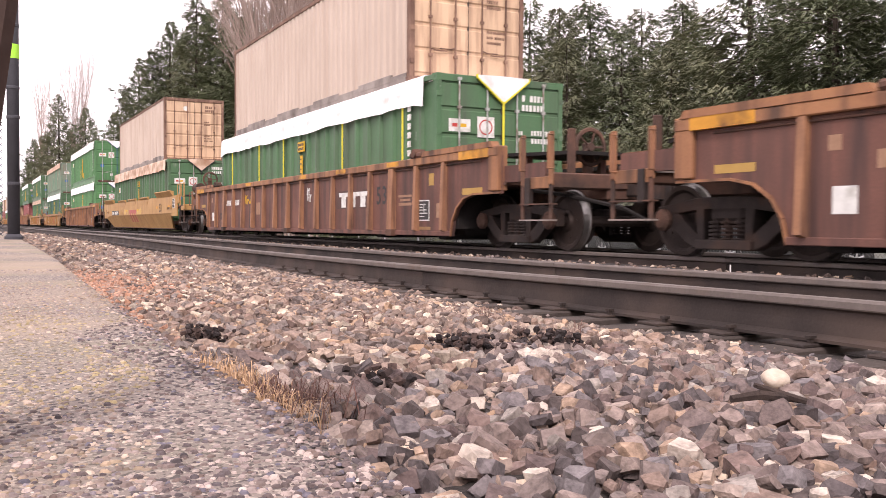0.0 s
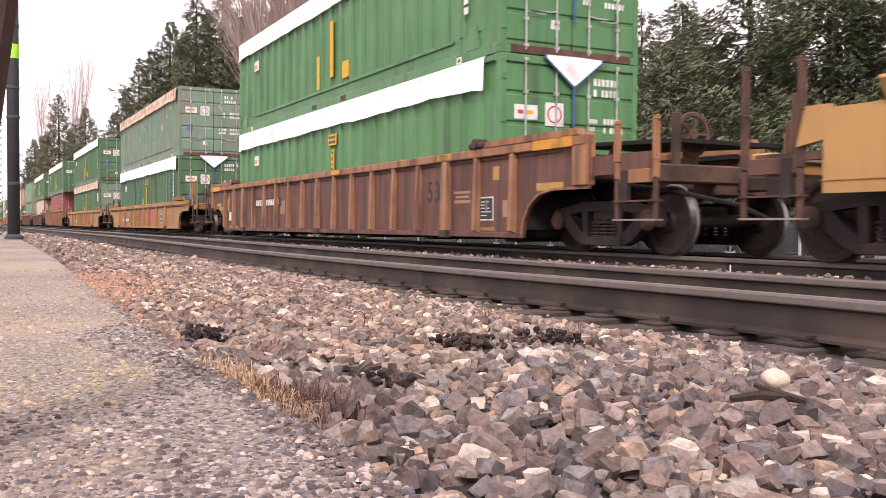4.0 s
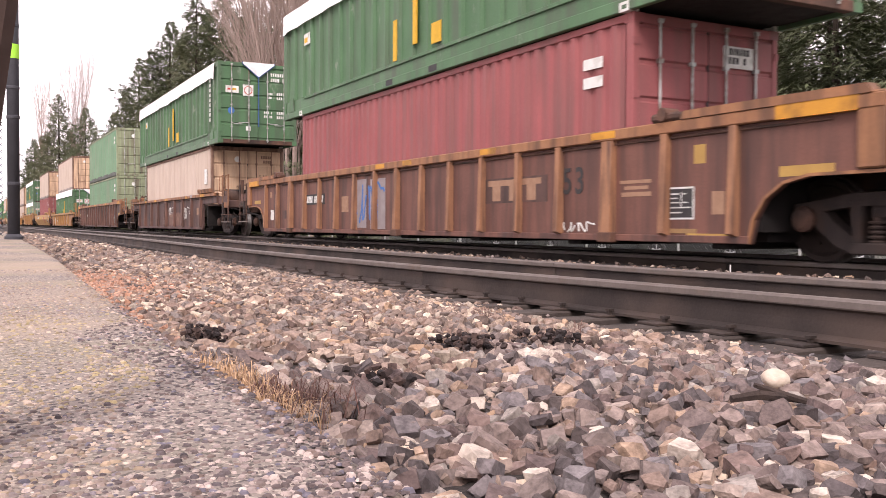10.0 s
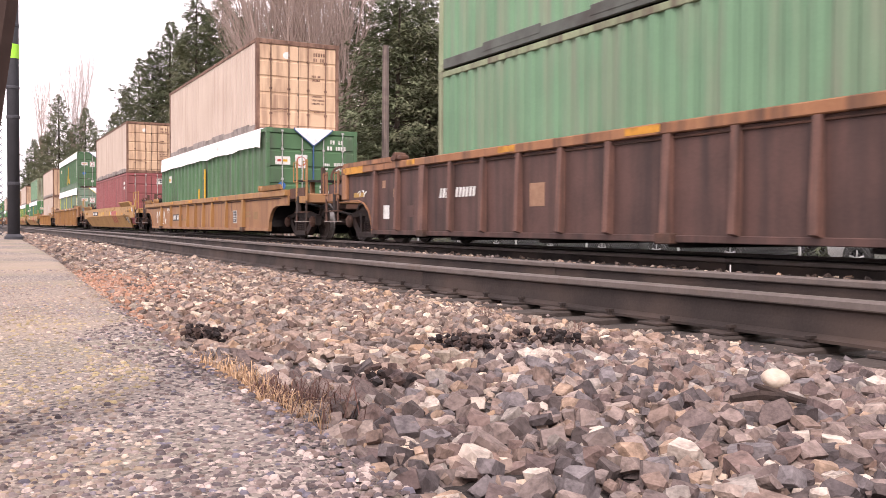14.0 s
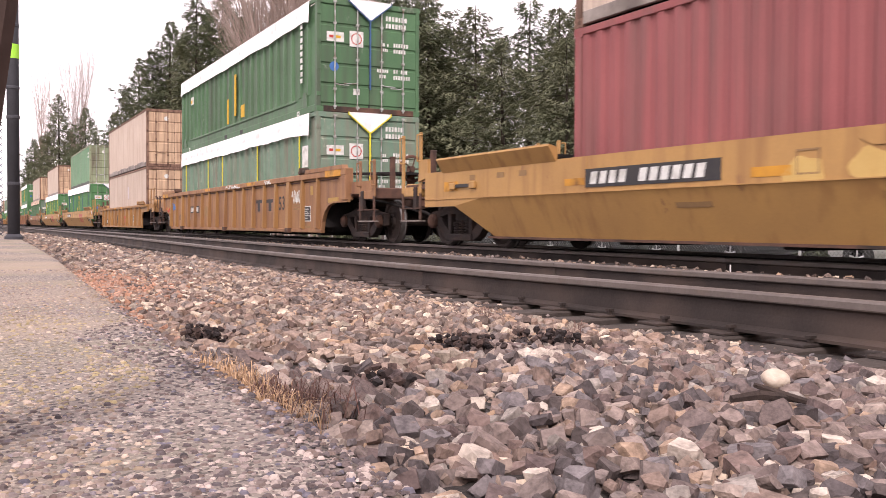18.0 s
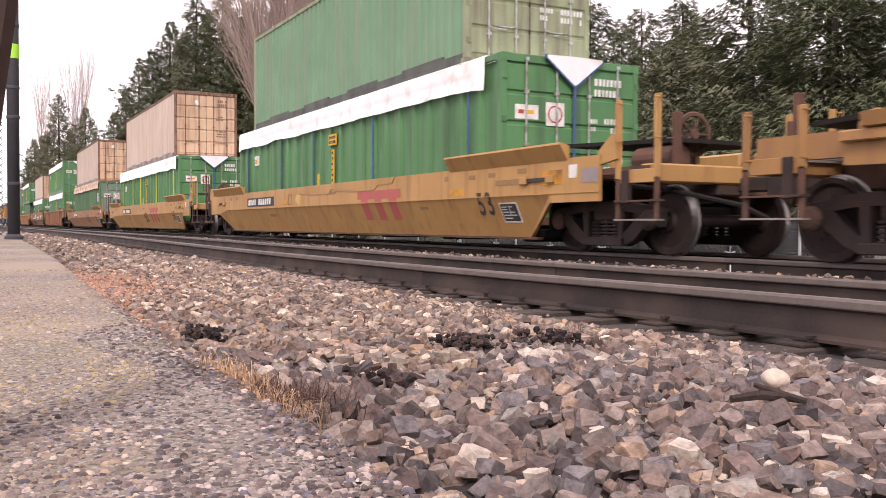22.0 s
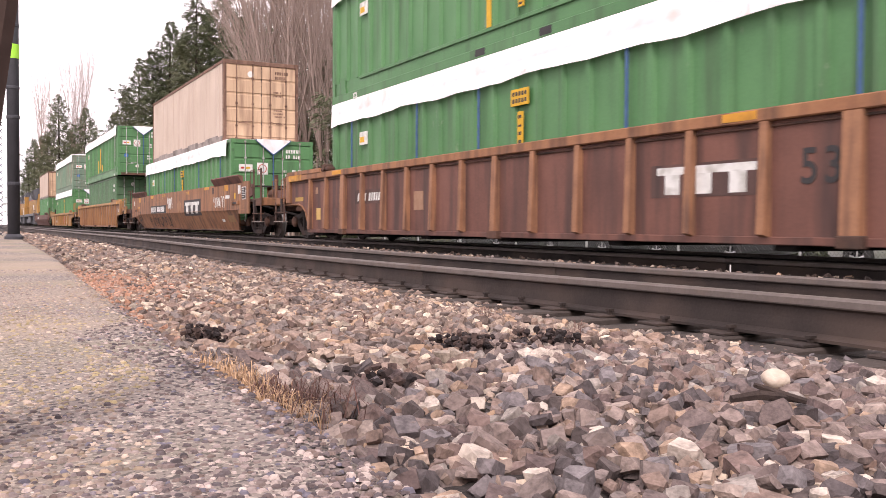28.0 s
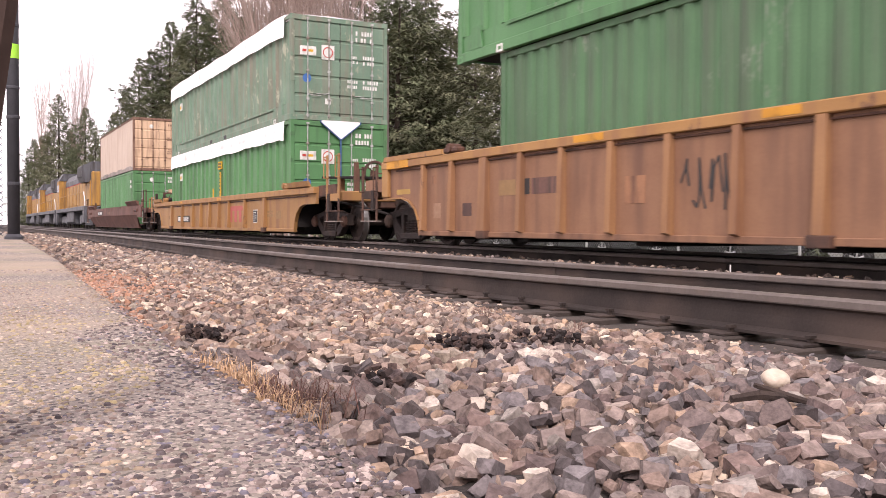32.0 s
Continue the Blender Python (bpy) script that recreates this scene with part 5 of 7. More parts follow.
        if style == "smooth":                    # the lower plate slopes inwards
            for ob in set(car.children) - had:
                m4 = ob.matrix_basis
                inv = m4.inverted()
                for v in ob.data.vertices:
                    co = m4 @ v.co
                    co.y += max(0.0, 0.78 - co.z) * 0.433 - 0.002
                    v.co = inv @ co
    return car

# ---- the train: what runs in it, from its head to the locomotives that push ----
# style, paint, chord, label, marks, lower container, upper container
GL = "long green waste container with a white tarpaulin, riding in the well"
GU = "long green waste container with a white tarpaulin, stacked on another"
TU = "faded tan forty-foot container stacked on another"


def low_green(paint="green", tarp="tarp", strap=None, vee="blue_strap", marks=("sticker", "lift"), label=GL, end=None):
    return dict(kind="long", label=label, side_mat=paint, end_mat=end or paint, frame_mat=paint, tarp=tarp, strap=strap, vee=vee, marks=marks)


def up_green(paint="green", tarp="tarp", vee="blue_strap", marks=("sticker", "lift_low", "number"), label=GU, bulge=0.0):
    return dict(kind="long", label=label, side_mat=paint, end_mat=paint, frame_mat=paint, tarp=tarp, vee=vee, marks=marks, bulge=bulge)


def tan(label=TU, marks=()):
    return dict(kind="iso", label=label, side_mat="tan", end_mat="tan_end", frame_mat="tan_rust", marks=marks, rods="tan_rust")


def red(label="faded red forty-foot container riding in the well"):
    return dict(kind="iso", label=label, side_mat="red", end_mat="red", frame_mat="red", marks=("plates",))


def plain_green(label="faded green forty-foot container", paint="pale_green", end="pale_green_end"):
    return dict(kind="iso", label=label, side_mat=paint, end_mat=end, frame_mat=end, marks=("plates",))


def chord_patches(z, *places):
    """Bright yellow patches along a top chord."""
    return [("patch", X, z, "bright_yellow", wide, 0.085) for X, wide in places]


def ribbed_notes(shift=0.0, tone="tan_mark", plate="white_mark"):
    """The stencils that every ribbed car carries near its ends."""
    return [("patch", 6.25 + shift, 0.7, tone, 0.52, 0.05), ("patch", 6.3 + shift, 0.78, tone, 0.42, 0.04), ("patch", 6.22 + shift, 0.85, tone, 0.55, 0.04), ("plate", 7.08 + shift, 0.45), ("patch", 7.72 + shift, 0.48, tone, 0.18, 0.24),
            ("patch", 7.45 + shift, 1.02, "dull_yellow_mark", 0.17, 0.2), ("patch", 8.6, 0.83, "dull_yellow_mark", 0.62, 0.1), ("patch", 6.9, 0.28, "faint_mark", 0.6, 0.05), ("patch", -7.75, 0.47, plate, 0.26, 0.25), ("patch", -9.2, 0.9, "dull_yellow_mark", 0.55, 0.09),
            ("patch", -7.8, 1.04, tone, 0.14, 0.14), ("patch", -7.3, 0.86, tone, 0.16, 0.16), ("patch", -6.75, 0.5, "dark_brown", 0.28, 0.2), ("patch", -2.8, 0.62, tone, 0.36, 0.32)]


def smooth_notes():
    """The stencils and bright patches along a smooth car."""
    return [("patch", 8.68, 0.9, "bright_yellow", 0.5, 0.19), ("patch", 9.33, 0.97, "white_mark", 0.17, 0.17), ("patch", 9.6, 0.9, "grey_mark", 0.33, 0.18), ("patch", 6.1, 0.82, "bright_yellow", 0.45, 0.1),
            ("patch", 5.9, 1.06, "faint_mark", 0.12, 0.08), ("patch", 6.7, 1.05, "faint_mark", 0.2, 0.07), ("patch", 7.3, 1.06, "faint_mark", 0.18, 0.07), ("patch", 7.5, 0.93, "faint_mark", 0.75, 0.08), ("patch", 8.1, 1.08, "faint_mark", 0.22, 0.07),
            ("patch", -9.25, 0.9, "bright_yellow", 0.45, 0.15), ("patch", -8.4, 1.05, "faint_mark", 0.16, 0.08), ("patch", -7.6, 1.05, "faint_mark", 0.2, 0.08), ("patch", -7.0, 1.05, "faint_mark", 0.2, 0.08), ("patch", -5.9, 0.87, "bright_yellow", 0.42, 0.09),
            ("patch", -3.9, 0.56, "faint_mark", 0.55, 0.06), ("outline", -2.2, 0.84, "faint_mark", 0.27, 0.24), ("patch", -2.75, 0.84, "bright_yellow", 0.5, 0.1), ("patch", 0.4, 1.0, "faint_mark", 0.6, 0.06), ("patch", -0.6, 1.03, "faint_mark", 0.4, 0.05), ("patch", 4.9, 0.62, "faint_mark", 0.3, 0.05)]


def low_notes(shift=0.0):
    """The stencils of a low-sided yellow car."""
    return [("outline", -2.97 + shift, 0.47, "faint_mark", 0.27, 0.24), ("patch", -2.25 + shift, 0.48, "faint_mark", 0.6, 0.07), ("patch", -6.9, 0.55, "faint_mark", 0.45, 0.12), ("patch", 6.0, 0.55, "faint_mark", 0.55, 0.07), ("patch", 6.0, 0.66, "faint_mark", 0.5, 0.05), ("patch", 6.8, 0.5, "faint_mark", 0.4, 0.2)]


CONSIST = [
    ("ribbed", "brown", "orange_brown", "rust-brown ribbed well car with yellow chord ends", ribbed_notes() + chord_patches(1.4, (-5.9, 0.5), (3.3, 0.5)), low_green(), tan()),
    ("ribbed", "brown", "orange_brown", "rust-brown ribbed well car with a worn white logo", [("mark", -6.0, 0.98, False, 1.6), ("tag", -3.9, 0.9, "yellow_mark", 0.6, 0.28), ("patch", 3.1, 0.68, "dark_brown", 1.95, 0.37), ("logo", 3.3, 0.71, "white_mark", 1.55, 0.3), ("size", 5.25, 0.75, "53"), ("tag", 1.3, 0.85, "white_mark", 0.3, 0.36, 3, 0.02)] + ribbed_notes() + chord_patches(1.4, (-3.6, 0.5), (0.9, 0.5), (3.3, 0.52), (5.87, 0.5)), low_green(strap="yellow_strap", vee="yellow_strap", marks=("lift", "number")), tan()),
    ("smooth", "yellow", "yellow", "ochre smooth-sided well car with high sides and a faded red logo", [("mark", -6.88, 0.915, True, 2.4), ("blotch", -2.5, 0.88, "cream_mark", 0.32, 0.2), ("blotch", -1.75, 0.86, "cream_mark", 0.2, 0.2), ("patch", -2.2, 0.95, "yellow_mark", 0.42, 0.09), ("logo", -1.1, 0.45, "pink_mark", 1.95, 0.56), ("patch", 1.05, 0.93, "yellow_mark", 0.45, 0.09), ("blotch", 1.35, 0.84, "cream_mark", 0.3, 0.2), ("blotch", 1.95, 0.86, "cream_mark", 0.4, 0.22), ("size", 6.55, 0.84, "53"), ("plate", 9.2, 0.98), ("patch", 8.3, 0.95, "bright_yellow", 0.5, 0.14), ("patch", 5.9, 0.98, "bright_yellow", 0.35, 0.1),
     ("outline", -3.55, 0.83, "faint_mark", 0.28, 0.24), ("patch", -0.5, 1.26, "faint_mark", 0.7, 0.07), ("patch", -3.7, 1.24, "faint_mark", 0.4, 0.07), ("patch", -4.6, 0.9, "bright_yellow", 0.3, 0.09), ("patch", -7.6, 0.9, "bright_yellow", 0.4, 0.1), ("patch", -9.3, 1.0, "bright_yellow", 0.4, 0.14)], low_green(tarp="tan_tarp", vee="tarp", label="long green container under a stained canvas tarpaulin in the well"), tan()),
    ("ribbed", "brown", "orange_brown", "dull brown ribbed well car with faded yellow stencils", [("mark", -5.0, 0.92, True, 2.3), ("patch", -8.9, 0.78, "dull_yellow_mark", 0.5, 0.1), ("patch", -7.7, 0.2, "dull_yellow_mark", 0.9, 0.12), ("patch", -6.4, 0.2, "dull_yellow_mark", 0.5, 0.18), ("patch", -7.9, 0.75, "dull_yellow_mark", 0.18, 0.35), ("tag", -7.35, 0.72, "tan_mark", 0.4, 0.3, 3, 0.04), ("size", 5.3, 0.75, "53")] + ribbed_notes() + chord_patches(1.4, (-6.3, 0.4), (-3.6, 0.45), (0.9, 0.5), (5.8, 0.45)), low_green("bright_green"), up_green("bright_green")),
    ("low", "pale_yellow", "pale_yellow", "weathered yellow low-sided well car with graffiti on its chord", [("mark", -5.2, 0.55, True, 2.05), ("size", -1.1, 0.48, "53", 0.5), ("tag", 0.0, 0.42, "pink_mark", 0.9, 0.5), ("tag", -2.9, 1.07, "red_mark", 1.7, 0.11, 6, 0.02), ("logo", 2.2, 0.42, "pink_mark", 1.45, 0.5), ("plate", 4.65, 0.42)] + low_notes() + chord_patches(1.09, (-4.6, 0.7), (-6.2, 0.4), (-1.15, 0.6)), low_green("green", strap="blue_strap", marks=("sticker", "lift", "number")), up_green("old_green", tarp="tan_tarp", vee=None, marks=(), label="weathered grey-green container with a dirty tarpaulin, stacked on another")),
    ("low", "pale_yellow", "pale_yellow", "yellow low-sided well car with white figures on a dark panel", [("mark", -5.27, 0.52, True, 2.1), ("size", -1.1, 0.5, "53", 0.5), ("logo", 2.16, 0.42, "red_mark", 1.7, 0.48), ("plate", 4.78, 0.44)] + low_notes() + chord_patches(1.08, (-5.04, 0.55), (-3.38, 0.5), (1.2, 0.5)), low_green("green", tarp="tan_tarp", vee=None, marks=("lift", "paper"), end="old_green", label="long green container under a dirty tarpaulin in the well"), up_green("green", vee=None)),
    ("ribbed", "brown", "orange_brown", "rust-brown ribbed well car with white block graffiti", [("mark", -5.0, 0.92, True, 1.2), ("patch", -2.2, 0.3, "grey_mark", 0.7, 0.95), ("patch", -1.3, 0.28, "grey_mark", 0.7, 0.95), ("tag", -2.2, 0.35, "blue_mark", 1.6, 0.85, 4, 0.05), ("patch", 3.0, 0.68, "dark_brown", 1.7, 0.36), ("logo", 3.15, 0.71, "tan_mark", 1.4, 0.3), ("size", 5.05, 0.77, "53"), ("tag", 5.0, 0.27, "white_mark", 0.75, 0.14, 4, 0.02), ("patch", 7.35, 0.2, "dull_yellow_mark", 0.6, 0.08)] + ribbed_notes() + chord_patches(1.4, (-0.9, 0.4), (0.3, 0.35), (3.02, 0.45), (5.74, 0.46)), red(), up_green("green", label="long green container with a white tarpaulin overhanging a shorter one")),
    ("short", "dark_brown", "orange_brown", "dark brown short well car with scrawled graffiti", [("patch", 0.4, 0.3, "rib_dark", 2.3, 0.48), ("logo", 0.57, 0.34, "tan_rust", 2.0, 0.4), ("tag", 0.4, 0.68, "white_mark", 1.15, 0.32, 4, 0.022), ("tag", 3.1, 0.5, "white_mark", 1.4, 0.48, 6, 0.025), ("patch", 5.2, 0.68, "tan_mark", 0.28, 0.22), ("size", -4.0, 0.5, "40"), ("patch", 4.52, 1.25, "grey_mark", 0.28, 0.1)] + chord_patches(1.245, (-4.4, 0.35), (-2.25, 0.42), (0.0, 0.5), (3.7, 0.34), (6.0, 0.5)), tan("pale tan forty-foot container riding in the well", ("paper",)), up_green("green", label="long green container with a white tarpaulin overhanging a shorter one")),
    ("ribbed", "dark_brown", "orange_brown", "dark brown ribbed well car with faded figures", [("mark", -5.55, 0.88, False, 1.36), ("tag", -9.0, 0.9, "white_mark", 0.5, 0.14, 2, 0.02)] + ribbed_notes() + chord_patches(1.4, (-9.6, 0.4), (-6.6, 0.3), (-3.54, 0.44), (-0.69, 0.6), (4.2, 0.5)), plain_green("faded green forty-foot container riding in the well"), plain_green("faded green forty-foot container stacked on another")),
    ("low", "rusty_yellow", "pale_yellow", "weathered yellow low-sided well car with bubble graffiti", [("tag", -7.35, 0.35, "white_mark", 2.0, 0.55, 4, 0.05), ("tag", -5.1, 0.75, "white_mark", 0.7, 0.25, 3), ("mark", -4.0, 0.6, True, 1.6), ("plate", 4.7, 0.42)] + low_notes() + chord_patches(1.09, (-4.2, 0.5), (-1.0, 0.5), (2.6, 0.5)), low_green("green", marks=("sticker", "lift_low")), tan()),
    ("smooth", "yellow", "yellow", "ochre smooth-sided well car with a faded red logo", [("mark", -5.45, 0.95, True, 2.3), ("blotch", -2.1, 0.8, "cream_mark", 0.34, 0.22), ("blotch", -1.4, 0.83, "cream_mark", 0.3, 0.22), ("patch", -0.9, 0.88, "yellow_mark", 0.45, 0.12), ("blotch", 1.9, 0.86, "yellow_mark", 0.25, 0.15), ("patch", 2.3, 0.83, "white_mark", 0.3, 0.2), ("logo", 2.65, 0.42, "pink_mark", 1.75, 0.6), ("patch", 4.4, 0.84, "yellow_mark", 0.4, 0.1), ("size", 6.93, 0.52, "53"), ("plate", 7.54, 0.42)] + smooth_notes(), red(), tan()),
    ("ribbed", "rusty_yellow", "rusty_yellow", "weathered yellow ribbed well car with a stencilled size", [("patch", -5.45, 0.5, "grey_mark", 0.5, 0.4), ("mark", -4.9, 0.85, True, 1.3), ("patch", 3.0, 0.67, "tan_brown", 1.75, 0.36), ("logo", 3.15, 0.7, "dark_mark", 1.5, 0.3), ("size", 5.15, 0.72, "53"), ("tag", 6.15, 0.85, "white_mark", 0.68, 0.32, 5, 0.035), ("tag", 0.2, 1.38, "white_mark", 1.6, 0.1), ("tag", 4.1, 1.38, "white_mark", 0.6, 0.1), ("tag", -8.3, 0.85, "blue_mark", 0.8, 0.3, 4, 0.05), ("tag", -9.3, 0.8, "red_mark", 0.8, 0.2, 4, 0.02)] + ribbed_notes(0.03, "faint_mark", "tan_mark") + chord_patches(1.4, (2.42, 0.8), (-2.4, 0.6)), low_green("old_green", strap="yellow_strap", vee="yellow_strap", marks=("paper",), label="weathered grey-green container with white tarpaulin and yellow straps"), up_green("green")),
    ("short", "pale_yellow", "pale_yellow", "yellow short well car with a stencilled size", [("mark", -5.65, 0.48, True, 1.87), ("size", -1.0, 0.41, "40", 0.58), ("logo", 1.5, 0.39, "red_mark", 0.95, 0.34), ("patch", 3.1, 0.5, "faint_mark", 0.4, 0.2), ("outline", -3.5, 0.48, "faint_mark", 0.26, 0.22), ("plate", 4.12, 0.42)] + chord_patches(1.1, (-5.5, 0.7), (-1.39, 0.42), (0.77, 0.46)), tan("pale tan forty-foot container riding in the well", ("patch",)), tan()),
    ("smooth", "yellow", "yellow", "ochre smooth-sided well car", [("mark", -5.76, 0.95, True, 2.4), ("blotch", -1.45, 0.9, "cream_mark", 0.28, 0.16), ("logo", 2.2, 0.45, "pink_mark", 2.0, 0.56), ("size", 6.9, 0.52, "53"), ("plate", 7.54, 0.42)] + smooth_notes(), low_green("bright_green", strap="blue_strap"), plain_green("faded green forty-foot container stacked on another")),
    ("smooth", "yellow", "yellow", "bright ochre smooth-sided well car with a large faded logo", [("mark", -5.27, 0.95, True, 2.42), ("tag", 0.75, 0.35, "dark_mark", 1.0, 0.55, 3, 0.05), ("logo", 2.2, 0.45, "pink_mark", 1.85, 0.58), ("size", 6.9, 0.52, "53"), ("plate", 7.54, 0.42)] + smooth_notes(), low_green("bright_green", strap="yellow_strap"), tan()),
    ("smooth", "rusty_yellow", "pale_yellow", "soiled ochre smooth-sided well car", [("mark", -5.4, 0.95, True, 2.2), ("patch", 0.4, 0.9, "pink_mark", 0.4, 0.14), ("logo", 2.0, 0.5, "tan_rust", 1.8, 0.45), ("size", 6.9, 0.5, "53"), ("plate", 7.54, 0.4)] + smooth_notes(), low_green("green", tarp="tan_tarp", vee=None, marks=("paper",), end="old_green", label="soiled long green container with a rust-stained tarpaulin"), tan()),
    ("ribbed", "brown", "orange_brown", "rust-brown ribbed well car with a white block logo", [("patch", -5.5, 0.77, "dark_brown", 1.5, 0.27), ("mark", -5.42, 0.9, False, 1.4), ("patch", 3.35, 0.67, "dark_brown", 1.65, 0.36), ("logo", 3.45, 0.7, "white_mark", 1.45, 0.3), ("size", 5.42, 0.76, "53")] + ribbed_notes(0.29, "tan_mark", "cream_mark") + chord_patches(1.4, (4.5, 0.45), (-6.6, 0.5)), low_green("bright_green", strap="blue_strap"), up_green("bright_green", marks=("sticker", "lift"))),
    ("smooth", "orange_brown", "brown", "rust-orange high-sided smooth well car with graffiti and a white logo", [("size", -8.13, 0.48, "53", 0.62), ("tag", -5.7, 0.25, "dark_mark", 4.6, 0.42, 8, 0.04), ("mark", -5.04, 0.942, True, 3.27, 0.31), ("tag", -1.46, 0.9, "white_mark", 1.0, 0.5, 6), ("tag", -4.0, 1.2, "tan_mark", 1.8, 0.2, 6, 0.02), ("tag", 5.95, 0.84, "white_mark", 1.45, 0.4, 7, 0.022), ("patch", 1.56, 0.65, "dark_mark", 2.62, 0.55), ("logo", 1.75, 0.72, "white_mark", 2.2, 0.4), ("patch", -8.02, 1.31, "bright_yellow", 0.47, 0.2), ("patch", -8.15, 1.05, "bright_yellow", 0.35, 0.06), ("patch", -4.96, 1.41, "bright_yellow", 0.53, 0.12), ("patch", -2.43, 1.41, "bright_yellow", 0.53, 0.12), ("patch", 1.95, 1.4, "bright_yellow", 0.4, 0.1), ("patch", 4.74, 1.46, "bright_yellow", 0.58, 0.09), ("patch", 7.26, 1.35, "bright_yellow", 0.49, 0.19),
     ("patch", 7.43, 1.12, "white_mark", 0.48, 0.1), ("patch", 8.88, 1.23, "white_mark", 0.26, 0.24), ("patch", 8.45, 1.1, "yellow_mark", 0.14, 0.16), ("plate", 9.3, 1.08), ("patch", 6.59, 0.43, "white_mark", 0.28, 0.09), ("patch", -9.3, 1.19, "white_mark", 0.16, 0.2), ("blotch", -1.6, 0.86, "rusty_yellow", 0.3, 0.16), ("blotch", 0.7, 0.95, "rusty_yellow", 0.5, 0.25), ("patch", 7.4, 0.42, "faint_mark", 0.7, 0.2), ("patch", -6.6, 1.28, "dark_brown", 0.16, 0.2), ("patch", 5.8, 1.3, "dark_brown", 0.2, 0.2)], low_green("bright_green", strap="blue_strap", marks=("sticker", "lift")), tan()),
    ("ribbed", "tan_brown", "pale_yellow", "faded tan-brown ribbed well car with a sprayed tag", [("patch", -5.66, 0.79, "faint_mark", 0.45, 0.22), ("patch", -5.2, 0.79, "dark_mark", 0.35, 0.22), ("patch", -4.8, 0.79, "rib_dark", 0.65, 0.22), ("tag", -1.86, 0.5, "dark_mark", 0.85, 0.65, 4, 0.025), ("tag", 2.2, 0.52, "dark_mark", 0.8, 0.55, 4, 0.02), ("patch", 3.28, 0.68, "rib_dark", 1.65, 0.3), ("size", 5.38, 0.74, "53"), ("tag", 8.7, 0.95, "white_mark", 0.75, 0.2, 3, 0.02)] + ribbed_notes(0.26, "rib_brown", "tan_mark") + chord_patches(1.4, (6.08, 0.42), (-0.67, 0.46), (-3.74, 0.6)), plain_green("green forty-foot container riding in the well", "green", "green"), up_green("bright_green", label="long green container with a white tarpaulin overhanging a shorter one")),
    ("low", "pale_yellow", "pale_yellow", "yellow low-sided well car", [("mark", -5.2, 0.54, True, 2.0), ("logo", 2.16, 0.42, "pink_mark", 1.5, 0.46), ("plate", 4.75, 0.42)] + low_notes() + chord_patches(1.08, (-4.6, 0.5), (1.0, 0.5)), low_green("bright_green"), up_green("old_green", vee=None, marks=("sticker",), bulge=0.16, label="weathered green long container with a bulging loose tarpaulin")),
    ("smooth", "brown", "brown", "rust-brown smooth-sided well car with pale patches", [("mark", -5.0, 0.95, True, 2.0), ("patch", -1.0, 0.85, "tan_rust", 1.0, 0.32)], plain_green("green forty-foot container riding in the well", "bright_green", "bright_green"), tan()),
]

TALLER = {2: 1.43, 7: 1.34, 17: 1.56}     # cars with sides higher than their kind has as a rule
MOVING = []             # (thing, distance of its middle behind the head coupling)
head = LONG             # the first car runs ahead of coupling zero
for i, (style, paint, chord, label, marks, low_box, top_box) in enumerate(CONSIST):
    length = SHORT if style == "short" else LONG
    mid = head - length / 2
    head -= length
    MOVING.append((well_car(style, pose(mid + run(0), TRACK, 0), label, paint, chord, 40 + i, marks, TALLER.get(i)), mid))
    MOVING.append((container(m=pose(mid + run(0), TRACK, 0.36), seed=100 + i, **low_box), mid, 0.36))
    MOVING.append((container(m=pose(mid + run(0), TRACK, 2.957), seed=200 + i, **top_box), mid, 2.957))
END_OF_CARS = head

# ---- locomotives ----
# the brown streaks mix dirt with the shade of the hood sides
M["loco_yellow"] = surface("dirty_shaded_loco_yellow", (0.5, 0.27, 0.05), (0.36, 0.19, 0.05), 1.5, 0.5, 0, 0.05, 40, (0.16, 0.1, 0.06), 0.75, 1.4, True)
M["loco_grey"] = surface("locomotive_grey", (0.12, 0.125, 0.14), (0.09, 0.095, 0.105), 1.5, 0.5, 0, 0.05, 40, (0.05, 0.045, 0.045), 0.5, 1.5, True)
M["white_rail"] = surface("white_handrail_paint", (0.75, 0.74, 0.72), (0.6, 0.58, 0.56), 8, 0.5)
M["glass"] = surface("dark_cab_glass", (0.02, 0.022, 0.025), (0.03, 0.03, 0.032), 5, 0.12, 0, 0.0)


